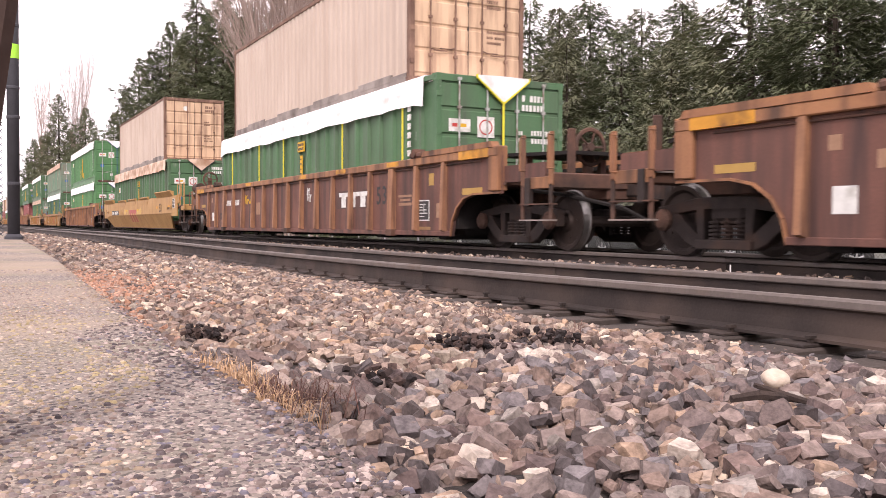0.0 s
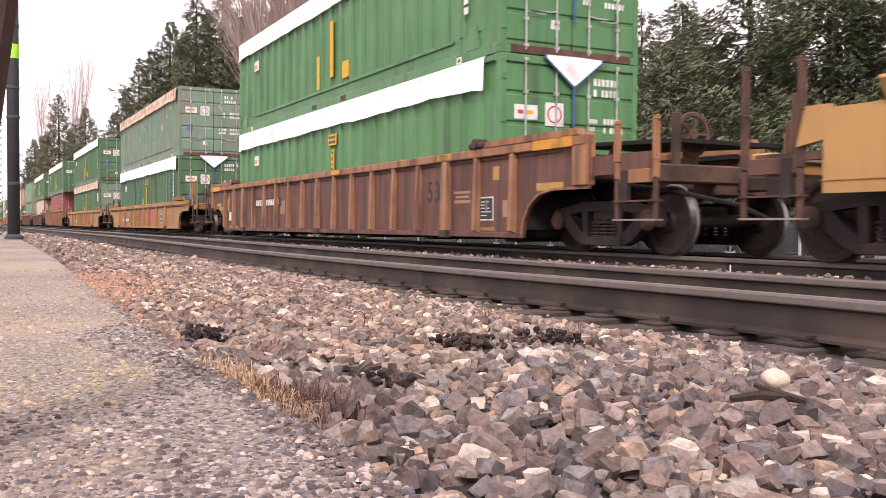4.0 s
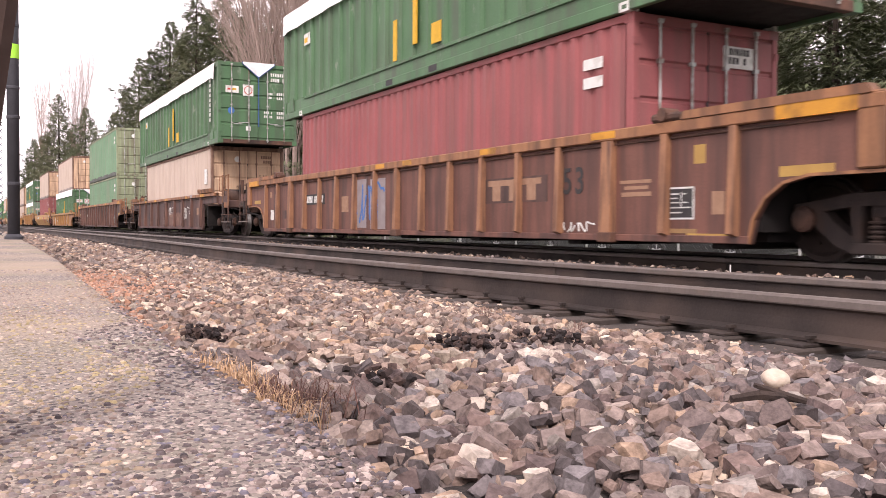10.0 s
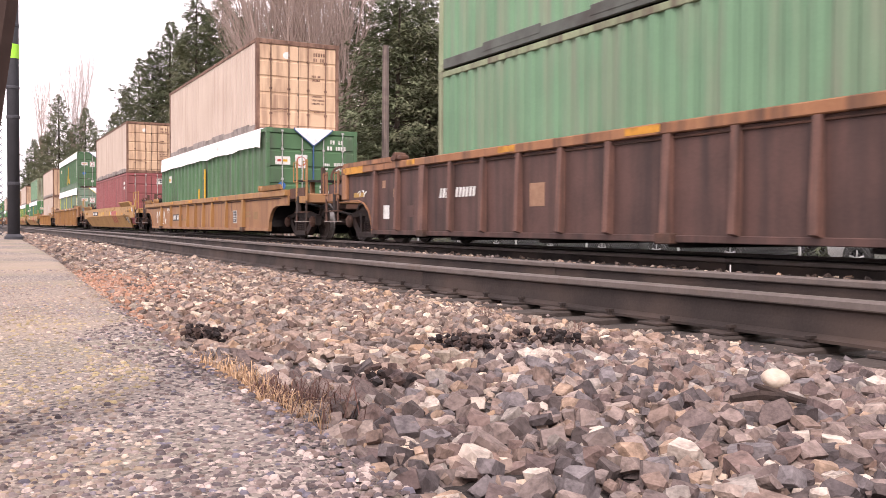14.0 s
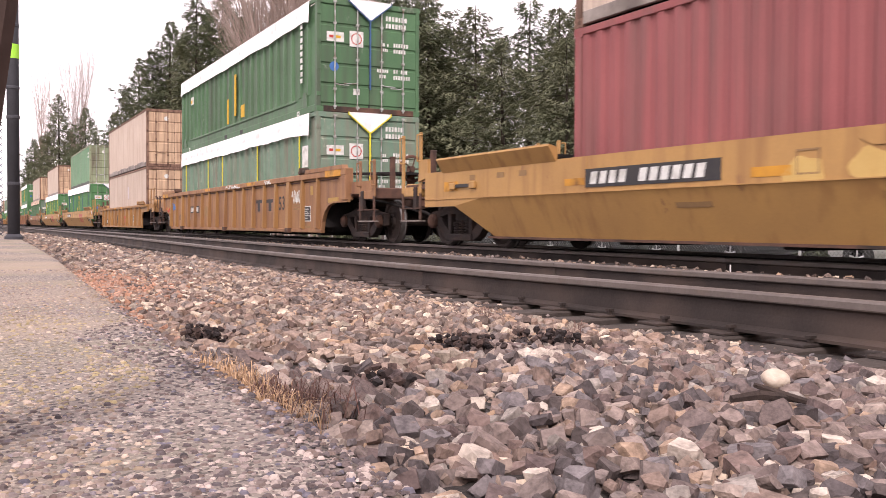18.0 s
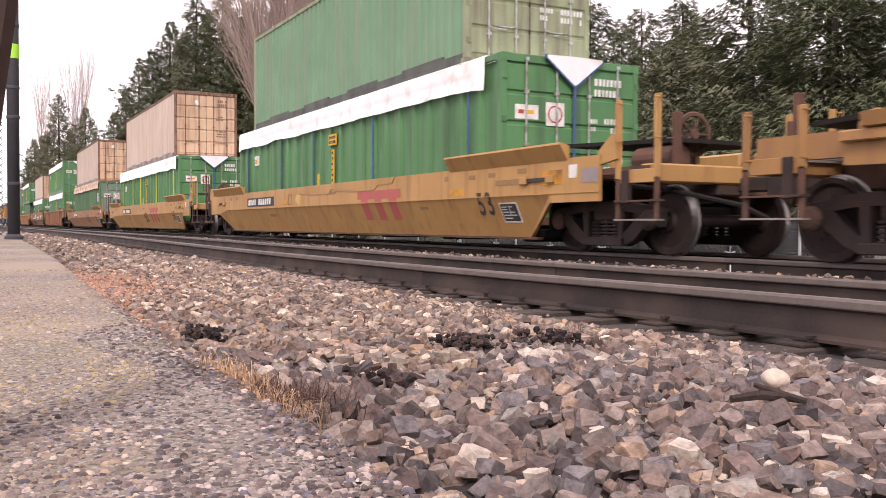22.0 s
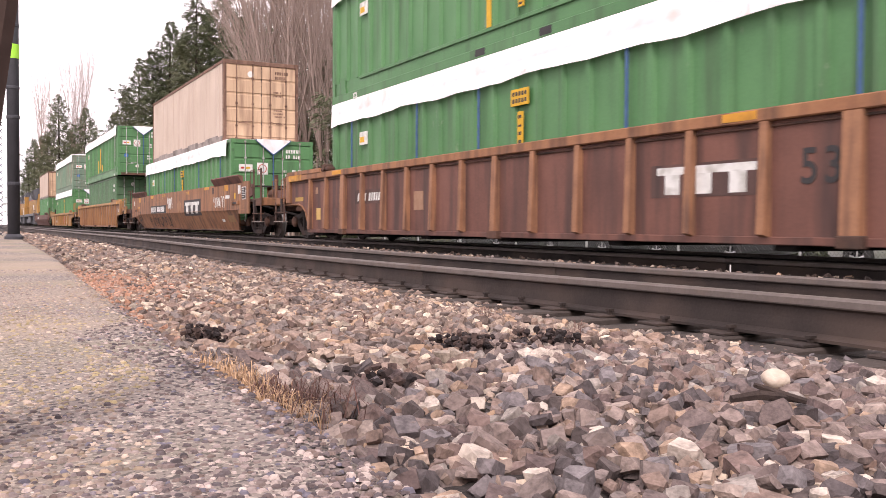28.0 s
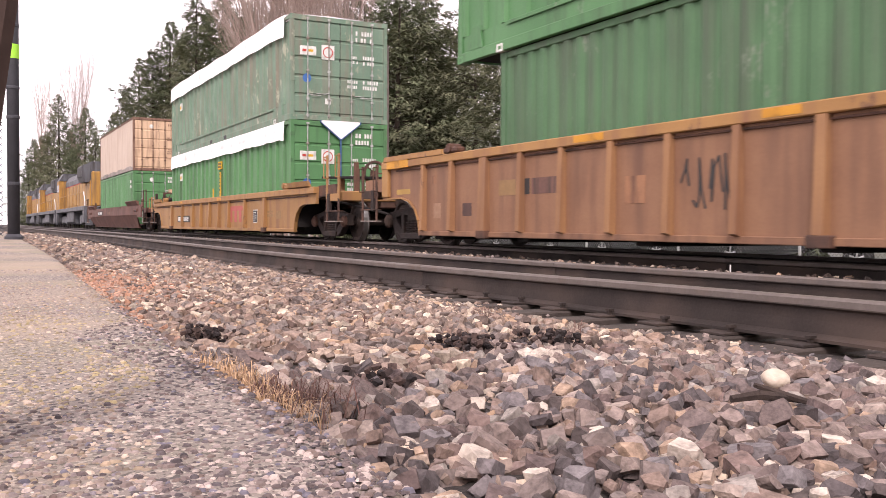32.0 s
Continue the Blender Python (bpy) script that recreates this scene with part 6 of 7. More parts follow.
def locomotive(m, label):
    c = thing("locomotive", label, "locomotive", "pushing locomotives", m)
    H = 11.15
    Y, G = M["loco_yellow"], M["loco_grey"]
    part("underframe", one_box(-H + 0.4, H - 0.4, -1.5, 1.5, 1.25, 1.55, 0.03), G, c)
    part("fuel_tank", prism(bmesh.new(), [(-1.35, 0.5), (-1.1, 0.32), (1.1, 0.32), (1.35, 0.5), (1.35, 1.24), (-1.35, 1.24)], "x", -2.6, 2.6), G, c)
    part("long_hood", prism(bmesh.new(), [(-0.95, 1.56), (0.95, 1.56), (0.95, 3.7), (0.72, 4.05), (-0.72, 4.05), (-0.95, 3.7)], "x", -H + 3.9, H - 4.3), Y, c, "yellow engine hood")
    part("hood_roof", prism(bmesh.new(), [(-1.0, 3.36), (1.0, 3.36), (1.0, 3.72), (0.78, 4.15), (-0.78, 4.15), (-1.0, 3.72)], "x", -H + 3.8, H - 4.2), G, c, "grey roof")
    part("radiator", prism(bmesh.new(), [(-1.3, 3.2), (-1.5, 3.6), (-1.45, 4.3), (-0.8, 4.62), (0.8, 4.62), (1.45, 4.3), (1.5, 3.6), (1.3, 3.2)], "x", H - 4.5, H - 1.7), G, c, "flared grey radiator housing")
    part("radiator_hood", one_box(H - 4.3, H - 1.6, -0.98, 0.98, 1.56, 3.3, 0.04), Y, c, "yellow rear hood")
    part("end_hood", one_box(H - 1.62, H - 1.1, -0.9, 0.9, 1.56, 3.9, 0.06), Y, c)
    part("cab", prism(bmesh.new(), [(-1.5, 1.56), (1.5, 1.56), (1.5, 3.9), (1.1, 4.5), (-1.1, 4.5), (-1.5, 3.9)], "x", -H + 1.9, -H + 3.9), Y, c, "yellow cab")
    part("cab_roof", prism(bmesh.new(), [(-1.52, 3.92), (1.52, 3.92), (1.15, 4.55), (-1.15, 4.55)], "x", -H + 1.85, -H + 3.95), G, c)
    part("nose", one_box(-H + 0.7, -H + 1.9, -1.0, 1.0, 1.56, 3.2, 0.15), Y, c)
    for y in (-1, 1):
        for x in (-H + 2.2, -H + 3.0):
            part("cab_window", one_box(x, x + 0.6, min(y * 1.5, y * 1.52), max(y * 1.5, y * 1.52), 3.0, 3.6), M["glass"], c, "dark cab window")
        part("handrail", pipe(bmesh.new(), [(-H + 1.0, y * 1.42, 1.5), (-H + 1.0, y * 1.42, 2.5), (H - 1.2, y * 1.42, 2.5)], 0.024), Y, c, "side handrail")
        part("step_rail", pipe(bmesh.new(), [(H - 1.2, y * 1.42, 2.5), (H - 0.5, y * 1.42, 1.9), (H - 0.5, y * 1.42, 0.6)], 0.035), M["white_rail"], c, "white step handrail")
        for k in range(8):
            part("stanchion", rod(bmesh.new(), (-H + 2 + k * 2.4, y * 1.42, 1.5), (-H + 2 + k * 2.4, y * 1.42, 2.5), 0.018, 6), Y, c)
        bm = bmesh.new()
        for k in range(9):
            box(bm, -H + 4.6 + k * 1.1, -H + 5.5 + k * 1.1, min(y * 0.95, y * 0.975), max(y * 0.95, y * 0.975), 1.75, 3.3, 0.01)
        part("hood_door", bm, Y, c)
        part("side_stripe", one_box(-H + 3.9, H - 4.3, min(y * 0.95, y * 0.98), max(y * 0.95, y * 0.98), 3.3, 3.355), M["red_mark"], c, "thin red stripe")
        part("radiator_grille", one_box(H - 4.3, H - 1.9, min(y * 1.47, y * 1.51), max(y * 1.47, y * 1.51), 3.55, 4.2), M["dark_mark"], c, "dark radiator grille")
    for x in (-6, -4.6, 1.5):
        part("roof_fan", lathe(bmesh.new(), [(0.5, 0), (0.5, 0.16), (0.42, 0.2)], 18, (x, 0, 4.14), "z"), G, c)
    part("exhaust_stack", one_box(-1.5, -0.7, -0.3, 0.3, 4.1, 4.45, 0.04), M["dark_mark"], c)
    for x in (-7.2, 7.2):
        t = new("truck")
        t.parent = c
        t.matrix_basis = pose(x, 0, 0)
        tagged(t, "dark three-axle truck")
        for y in (-1, 1):
            part("side_frame", prism(bmesh.new(), [(-2.4, 0.4), (-1.6, 0.32), (-0.9, 0.45), (0.9, 0.45), (1.6, 0.32), (2.4, 0.4), (2.4, 0.8), (1.6, 0.95), (-1.6, 0.95), (-2.4, 0.8)], "y", *sorted((y * 0.98, y * 1.14))), M["loco_grey"], t)
        for a in (-2.0, 0.0, 2.0):
            w = share("wheelset", WHEELSET, t, pose(a, 0, 0.424))
            TURNING.append((w, a))
    for s in (-1, 1):
        part("step_well", prism(bmesh.new(), [(-1.5, 0.45), (-1.2, 0.45), (-1.0, 1.25), (-1.5, 1.25)], "x", *sorted((s * (H - 0.4), s * (H - 1.2)))), G, c)
        part("pilot", one_box(*sorted((s * (H - 0.4), s * (H - 0.25))), -1.4, 1.4, 0.25, 1.3, 0.03), G, c)
        share("coupler", COUPLER, c, pose(s * (H + 0.05), 0, 0.86, 0, 0, 0 if s > 0 else 180))
        part("headlight", lathe(bmesh.new(), [(0.1, 0), (0.1, 0.05)], 12, (s * (H - 1.1), 0.0, 3.7), "x"), M["white_rail"], c)
    return c


for k, label in enumerate(("yellow and grey diesel locomotive coupled behind the last well car", "yellow and grey diesel locomotive in the middle of three", "yellow and grey diesel locomotive at the tail")):
    mid = END_OF_CARS - 11.6 - k * 22.9
    MOVING.append((locomotive(pose(mid + run(0), TRACK, 0), label), mid))

# ---- trees ----
M["bark"] = surface("rough_bark", (0.085, 0.065, 0.052), (0.05, 0.04, 0.034), 6, 0.95, 0, 0.6, 40)
M["pale_bark"] = surface("pale_grey_bark", (0.42, 0.33, 0.29), (0.32, 0.245, 0.215), 5, 0.9, 0, 0.3, 40)
M["needles"] = surface("dark_fir_needles", (0.13, 0.158, 0.085), (0.18, 0.2, 0.12), 0.7, 0.75, 0, 0, 30, vary=0.25, island=True)
M["needles_light"] = surface("olive_fir_needles", (0.215, 0.22, 0.135), (0.155, 0.172, 0.1), 0.7, 0.75, 0, 0, 30, vary=0.25, island=True)
M["shrub"] = surface("mixed_shrub_leaves", (0.065, 0.08, 0.04), (0.09, 0.075, 0.05), 0.5, 0.8, 0, 0, 30, vary=0.4, island=True)


def spray(vs, fs, p, d, size, rng):
    """A twig of needles: a small fan of narrow blades round the direction d."""
    side = Vector((-d.y, d.x, 0.25 * rng.uniform(-1, 1)))
    if side.length < 0.01:
        side = Vector((1, 0, 0))
    side.normalize()
    for k in (-1.0, -0.5, 0.0, 0.5, 1.0):
        out = d + side * 0.62 * k * rng.uniform(0.6, 1.2) + Vector((0, 0, rng.uniform(-0.35, 0.25)))
        ln = size * (1.05 - 0.35 * abs(k)) * rng.uniform(0.75, 1.15)
        w = Vector((-out.y, out.x, rng.uniform(-0.6, 0.6))) * size * 0.1
        q = p + d * size * 0.22 * (1 - abs(k))
        n = len(vs)
        vs.extend([(q + w)[:], (q - w)[:], (q + out * ln)[:]])
        fs.append((n, n + 1, n + 2))


def conifer_meshes(seed, height, spread, gap, needle, fullness=1.0):
    rng = random.Random(seed)
    bm = bmesh.new()
    lean = Vector((rng.uniform(-0.02, 0.02), rng.uniform(-0.02, 0.02), 1))
    last, lr = Vector((0, 0, 0)), height * 0.017
    for k in range(1, 7):
        q = lean * height * k / 6
        r = height * 0.017 * (1 - k / 6) + 0.015
        rod(bm, last, q, lr, 8, r)
        last, lr = q, r
    vs, fs = [], []
    for b in range(int(290 * fullness)):
        f = 0.03 + 0.96 * (b + rng.random()) / int(290 * fullness)
        f = f ** 1.1
        a = b * 2.4 + rng.uniform(-0.5, 0.5)
        if noise.noise((f * 9, math.cos(a) * 1.1 + seed * 3.7, math.sin(a) * 1.1)) * 0.6 + 0.5 < gap:
            continue
        reach = spread * ((1 - f) ** 0.72 * (0.7 + 0.3 * min(1, f * 5)) * (0.9 + 0.8 * noise.noise((f * 7, math.cos(b * 2.4), seed)))) + 0.1
        ln = reach * rng.choice((0.5, 0.8, 0.95, 1.1, 1.25))
        up = 0.05 + 0.5 * f
        base = lean * (height * f)
        side = Vector((-math.sin(a), math.cos(a), 0))
        out = Vector((math.cos(a), math.sin(a), 0))
        pts = [base + out * ln * s / 5 + Vector((0, 0, ln * (up * s / 5 - 0.6 * (s / 5) ** 2 + 0.3 * (s / 5) ** 4))) for s in range(6)]
        if ln > 0.9 and b % 2:
            for p0, p1 in zip(pts[:4], pts[1:4]):
                rod(bm, p0, p1, 0.012 + 0.006 * ln, 3, 0.012)
        for s in range(int(8 + ln * 16)):
            u = 0.25 + 0.75 * rng.random() ** 0.6
            i = min(4, int(u * 5))
            p = pts[i].lerp(pts[i + 1], u * 5 - i)
            off = rng.uniform(-1, 1) * (0.42 * ln * (1.1 - u) + 0.1)
            p = p + side * off + Vector((0, 0, -abs(off) * 0.5 - 0.45 * rng.random() ** 2))
            d = (out + side * (off * 1.2 / max(0.4, ln) + rng.uniform(-0.6, 0.6)) + Vector((0, 0, rng.uniform(-0.75, 0.1)))).normalized()
            spray(vs, fs, p, d, rng.uniform(0.15, 0.34) * (0.6 + height / 28), rng)
    trunk = mesh_of("trunk", bm, M["bark"])
    crown = bpy.data.meshes.new("crown")
    crown.from_pydata(vs, [], fs)
    crown.materials.append(M[needle])
    return trunk, crown


def bare_mesh(seed, height):
    rng = random.Random(seed)
    bm, twigs = bmesh.new(), bmesh.new()

    def grow(p, d, ln, r, depth):
        q = p
        for s in range(3):
            d2 = (d + Vector((rng.uniform(-0.1, 0.1), rng.uniform(-0.1, 0.1), 0.05))).normalized()
            q2 = q + d2 * ln / 3
            rod(bm if depth < 1 else twigs, q, q2, r * (1 - 0.2 * s), 5 if depth < 2 else 3, r * (0.8 - 0.2 * s) if depth < 4 else 0.004)
            q, d = q2, d2
            if depth < 4:
                for _ in range(2 if depth else 4):
                    a = rng.uniform(0, math.tau)
                    t = Vector((math.cos(a), math.sin(a), 0)) * rng.uniform(0.28, 0.6) + d
                    grow(q, t.normalized(), ln * rng.uniform(0.42, 0.62), max(0.008, r * 0.45), depth + 1 if depth else 2)
    for k in range(5):
        a = k * math.tau / 5
        grow(Vector((0.35 * math.cos(a), 0.35 * math.sin(a), 0)), Vector((0.13 * math.cos(a), 0.13 * math.sin(a), 1)).normalized(), height * rng.uniform(0.8, 1.0), height * 0.008, 0)
    return mesh_of("stems", bm, M["pale_bark"]), mesh_of("crown", twigs, M["pale_bark"])


FIRS = [conifer_meshes(1, 14, 5.6, 0.24, "needles", 1.2), conifer_meshes(2, 14, 5.2, 0.3, "needles_light", 1.15), conifer_meshes(3, 14, 6.2, 0.3, "needles", 1.2), conifer_meshes(4, 14, 5.0, 0.28, "needles_light", 1.15)]
TALL_FIRS = [conifer_meshes(11, 28, 8.2, 0.18, "needles", 1.2), conifer_meshes(12, 28, 7.2, 0.22, "needles_light", 1.2)]
TREE_LABELS = ("dark green fir with drooping feathery branches", "olive-green fir with thin upper branches", "dense dark fir behind the fence", "slender dark fir with short branches")


def fir(kind, k, x, y, h, rz):
    base = 14 if kind is FIRS else 28
    trunk, crown = kind[k % len(kind)]
    t = thing("fir_tree", TREE_LABELS[k % 4] if kind is FIRS else "tall old fir with a ragged open crown", "tree", "firs beyond the tracks")
    t.matrix_basis = pose(x, y, -0.66, 0, 0, rz) @ Matrix.Diagonal((h / base, h / base, h / base, 1))
    share("trunk", trunk, t, pose(0, 0, 0))
    share("crown", crown, t, pose(0, 0, 0))


rng = random.Random(77)
for k, (x, y, h) in enumerate([(-56.7, 26, 17.9), (-55.5, 28, 17.1), (-63.9, 31, 18.7), (-52.4, 30, 15.7), (-61.5, 33, 16.5), (-43.9, 27, 11.8), (-49.3, 32, 15.6), (-40.4, 28, 12.9),
                               (-41.1, 31, 13.8), (-36.3, 26, 10.3), (-33.7, 27, 10.4), (-35.6, 30, 12.0), (-36.1, 33, 13.0), (-29.4, 26, 9.0), (-28.7, 28, 8.9), (-25.6, 26, 7.5)]):
    fir(FIRS, k, x, y, h, rng.uniform(0, 360))
for k, (x, y, h) in enumerate([(-23.6, 25, 12.5), (-23.0, 28, 12.8), (-27.4, 31, 10.0), (-19.3, 24, 11.6), (-20.3, 28, 9.5), (-16.4, 25, 11.8), (-15.0, 28, 9.0), (-11, 25, 12), (-26.0, 28, 9.3), (-31.5, 29, 10.4), (-71.1, 30, 21.4), (-83.9, 33, 22.0), (-78, 37, 22)]):
    fir(FIRS, k + 1, x, y, h, rng.uniform(0, 360))
for k, (x, y, h) in enumerate([(-97.5, 27, 25.5), (-92, 28, 23.5), (-104, 29, 26), (-109.0, 24, 28.5), (-129.4, 25, 29.5), (-131.0, 23, 25.6), (-161.4, 26, 29.0), (-162.3, 24, 24.6), (-103.7, 26, 28.5), (-119.0, 28, 29.4), (-199.4, 27, 24.2), (-112.6, 30, 27.6), (-136.6, 28, 29.0),
                               (-262.8, 22, 36.0), (-222.6, 24, 28.0), (-274.1, 20, 27), (-276.0, 26, 28), (-204.1, 24, 20.6), (-300.9, 18, 27), (-220.6, 28, 20.5), (-293.3, 16, 20), (-180, 26, 19), (-240, 23, 20), (-330, 22, 30), (-97, 33, 24), (-145, 30, 24)]):
    fir(TALL_FIRS, k, x, y, h, rng.uniform(0, 360))
BARE = [bare_mesh(21, 20), bare_mesh(22, 20)]
for k, (x, y, h) in enumerate([(-77.0, 24, 25), (-70.5, 23, 24), (-71.5, 25.5, 23.5), (-67.5, 25.5, 19), (-79.5, 26.5, 25), (-324, 22, 34), (-263.3, 27, 33)]):
    wide = 0.42 if x < -200 else 0.7
    t = thing("bare_tree", "leafless grey-brown tree with many upright stems", "tree", "bare trees beyond the tracks")
    t.matrix_basis = pose(x, y, -0.66, 0, 0, 50 * k) @ Matrix.Diagonal((wide * h / 20, wide * h / 20, h / 20, 1))
    share("trunk", BARE[k % 2][0], t, pose(0, 0, 0))
    share("crown", BARE[k % 2][1], t, pose(0, 0, 0))


def thicket(name, label, x0, x1, y0, y1, top, count, seed, mat):
    rng = random.Random(seed)
    vs, fs = [], []
    for i in range(count):
        x, y = rng.uniform(x0, x1), rng.uniform(y0, y1)
        hgt = top(x) * (0.75 + 0.5 * noise.noise((x * 0.25, y * 0.3, seed)))
        p = Vector((x, y, -0.6 + hgt * rng.random() ** 0.7))
        d = Vector((rng.uniform(-1, 1), rng.uniform(-1, 0.5), rng.uniform(-0.2, 1))).normalized()
        spray(vs, fs, p, d, rng.uniform(0.35, 0.8), rng)
    return tagged(sheet(name, vs, fs, M[mat]), label, "shrubs", kind="stuff")


thicket("hedge", "dark tangled shrubs under the firs", -90, -5, 29, 34, lambda x: 4.2 + 0.03 * -x, 24000, 3, "shrub")
thicket("undergrowth", "dense dark undergrowth below the tall trees", -330, -75, 21, 25, lambda x: 6 + 0.02 * -x, 18000, 4, "shrub")
thicket("distant_woods", "far dark woods behind the trees", -340, 10, 40, 44, lambda x: 6.5 + 0.03 * -x, 16000, 6, "needles")

# ---- behind the train: fence, pole and parked cars ----
M["wire"] = surface("dull_fence_wire", (0.3, 0.31, 0.32), (0.2, 0.21, 0.22), 12, 0.6, 0.3, 0.02, 80)
M["galvanised"] = surface("galvanised_steel", (0.55, 0.56, 0.56), (0.42, 0.43, 0.43), 12, 0.5, 0.4, 0.05, 80)
M["pole_wood"] = surface("weathered_pole_wood", (0.2, 0.16, 0.14), (0.13, 0.105, 0.095), 4, 0.9, 0, 0.4, 40, (0.08, 0.065, 0.06), 0.5, 2, True)


def chain_link(fence, x0, x1, y0, y1, z0, h, pitch, r=0.0035):
    """Woven wire between two points: two sets of slanting wires in one mesh."""
    d = Vector((x1 - x0, y1 - y0, 0))
    ln = d.length
    d.normalize()
    bm = bmesh.new()
    n = int((ln + h) / pitch)
    for i in range(n):
        s = i * pitch
        for way in (0, 1):
            a, b = (s, 0.0), (s - h, h)
            if a[0] > ln:
                a = (ln, s - ln)
            if b[0] < 0:
                b = (0.0, s)
            if a[1] >= b[1] - 0.01:
                continue
            pa, pb = ((ln - q[0] if way else q[0], q[1]) for q in (a, b))
            rod(bm, Vector((x0, y0, z0 + pa[1])) + d * pa[0], Vector((x0, y0, z0 + pb[1])) + d * pb[0], r, 3)
    return part("wire_mesh", bm, M["wire"], fence, "woven wire mesh")


fence = thing("chain_link_fence", "galvanised chain-link fence with pale steel posts", "fence")
for x in (-46, -43, -40, -37, -34, -31.4, -28.54, -25.45, -22.14, -18.77, -15.4, -12.08, -8.9, -5.8, -2.6):
    part("fence_post", rod(bmesh.new(), (x, 14, -0.66), (x, 14, 1.25), 0.03, 8), M["galvanised"], fence)
part("top_tube", rod(bmesh.new(), (-46, 14, 1.22), (-2.6, 14, 1.22), 0.02, 6), M["galvanised"], fence)
chain_link(fence, -33, -6, 14, 14, -0.6, 1.8, 0.085, 0.0024)

M["house_wall"] = surface("cream_house_siding", (0.5, 0.4, 0.25), (0.43, 0.34, 0.22), 2, 0.8, 0, 0.1, 40)
M["house_roof"] = surface("brown_roof_shingle", (0.13, 0.085, 0.065), (0.085, 0.06, 0.05), 3, 0.9, 0, 0.4, 30)
house = thing("house", "cream house with a brown roof behind the firs", "house", m=pose(-14.3, 31.0, 0.15))
part("wall", one_box(-9.0, 6.0, 0.0, 7.0, -0.85, 5.35), M["house_wall"], house, "cream siding")
part("roof", prism(bmesh.new(), [(-0.6, 5.3), (-0.6, 5.5), (3.5, 7.1), (7.6, 5.5), (7.6, 5.3), (3.5, 6.85)], "x", -9.4, 6.4), M["house_roof"], house, "brown shingle roof")
part("fascia", one_box(-9.4, 6.4, -0.66, -0.605, 5.24, 5.46), M["house_wall"], house, "cream fascia board")

pole = thing("utility_pole", "weathered grey wooden utility pole", "utility pole")
part("pole_shaft", rod(bmesh.new(), (-32.5, 14.5, -0.66), (-32.5, 14.5, 7.35), 0.16, 12, 0.125), M["pole_wood"], pole)

M["car_white"] = surface("white_car_paint", (0.75, 0.75, 0.76), (0.68, 0.68, 0.7), 0.6, 0.25, 0, 0.01, 20)
M["car_silver"] = surface("silver_car_paint", (0.5, 0.51, 0.53), (0.42, 0.43, 0.45), 0.6, 0.3, 0.4, 0.01, 20)
M["car_dark"] = surface("dark_car_paint", (0.03, 0.032, 0.036), (0.045, 0.046, 0.05), 0.6, 0.25, 0, 0.01, 20)
M["tyre"] = surface("tyre_rubber", (0.02, 0.02, 0.02), (0.03, 0.03, 0.03), 8, 0.85)
M["alloy"] = surface("alloy_rim", (0.6, 0.6, 0.62), (0.5, 0.5, 0.52), 8, 0.3, 0.7, 0.02)


def parked_car(x, y, paint, label, high=0.0):
    c = thing("parked_car", label, "car", "parked cars behind the fence", pose(x, y, -0.66))
    side = [(-2.2, 0.35), (-2.25, 0.7), (-2.1, 0.95), (-1.2, 1.0 + high * 0.3), (-0.55, 1.42 + high), (1.2, 1.45 + high), (1.95, 1.02 + high * 0.5), (2.2, 0.95), (2.25, 0.4), (1.75, 0.3), (-1.75, 0.3)]
    bm = prism(bmesh.new(), side, "y", -0.85, 0.85)
    bmesh.ops.bevel(bm, geom=bm.edges[:], offset=0.06, segments=2, affect="EDGES")
    part("car_body", bm, M[paint], c, "", True)
    for s in (-1, 1):
        part("side_window", prism(bmesh.new(), [(-0.95, 1.02 + high * 0.4), (-0.5, 1.34 + high), (1.1, 1.36 + high), (1.6, 1.04 + high * 0.5)], "y", *sorted((s * 0.845, s * 0.862))), M["glass"], c, "dark side window")
        for X in (-1.38, 1.38):
            w = part("wheel", lathe(bmesh.new(), [(0.2, -0.1), (0.31, -0.1), (0.335, -0.07), (0.335, 0.07), (0.31, 0.1), (0.2, 0.1)], 22, (X, s * 0.8, 0.335)), M["tyre"], c, "black tyre")
            bm = bmesh.new()
            rod(bm, (X, s * 0.8, 0.335), (X, s * 0.905, 0.335), 0.06, 10)
            lathe(bm, [(0.185, 0), (0.205, 0), (0.205, 0.06), (0.185, 0.06)], 22, (X, s * 0.87 - 0.03, 0.335))
            for k in range(5):
                a = k * math.tau / 5 + 0.3
                rod(bm, (X, s * 0.89, 0.335), (X + 0.19 * math.cos(a), s * 0.89, 0.335 + 0.19 * math.sin(a)), 0.028, 5)
            part("rim", bm, M["alloy"], w, "five-spoke alloy rim")
            part("wheel_well", rod(bmesh.new(), (X, s * 0.8, 0.36), (X, s * 0.856, 0.36), 0.4, 18), M["tyre"], c)
        part("headlight", one_box(-2.27, -2.05, min(s * 0.5, s * 0.8), max(s * 0.5, s * 0.8), 0.72, 0.86, 0.02), M["glass"], c)
    return c


parked_car(-18.2, 17.9, "car_dark", "dark parked car behind the fence", 0.15)
parked_car(-11.77, 17.9, "car_white", "white parked car behind the fence", 0.2)
parked_car(-23.4, 17.9, "car_dark", "dark parked car behind the fence")
parked_car(-6.8, 17.9, "car_silver", "silver parked car behind the fence", 0.1)
parked_car(-29.6, 17.9, "car_dark", "dark parked car behind the fence")

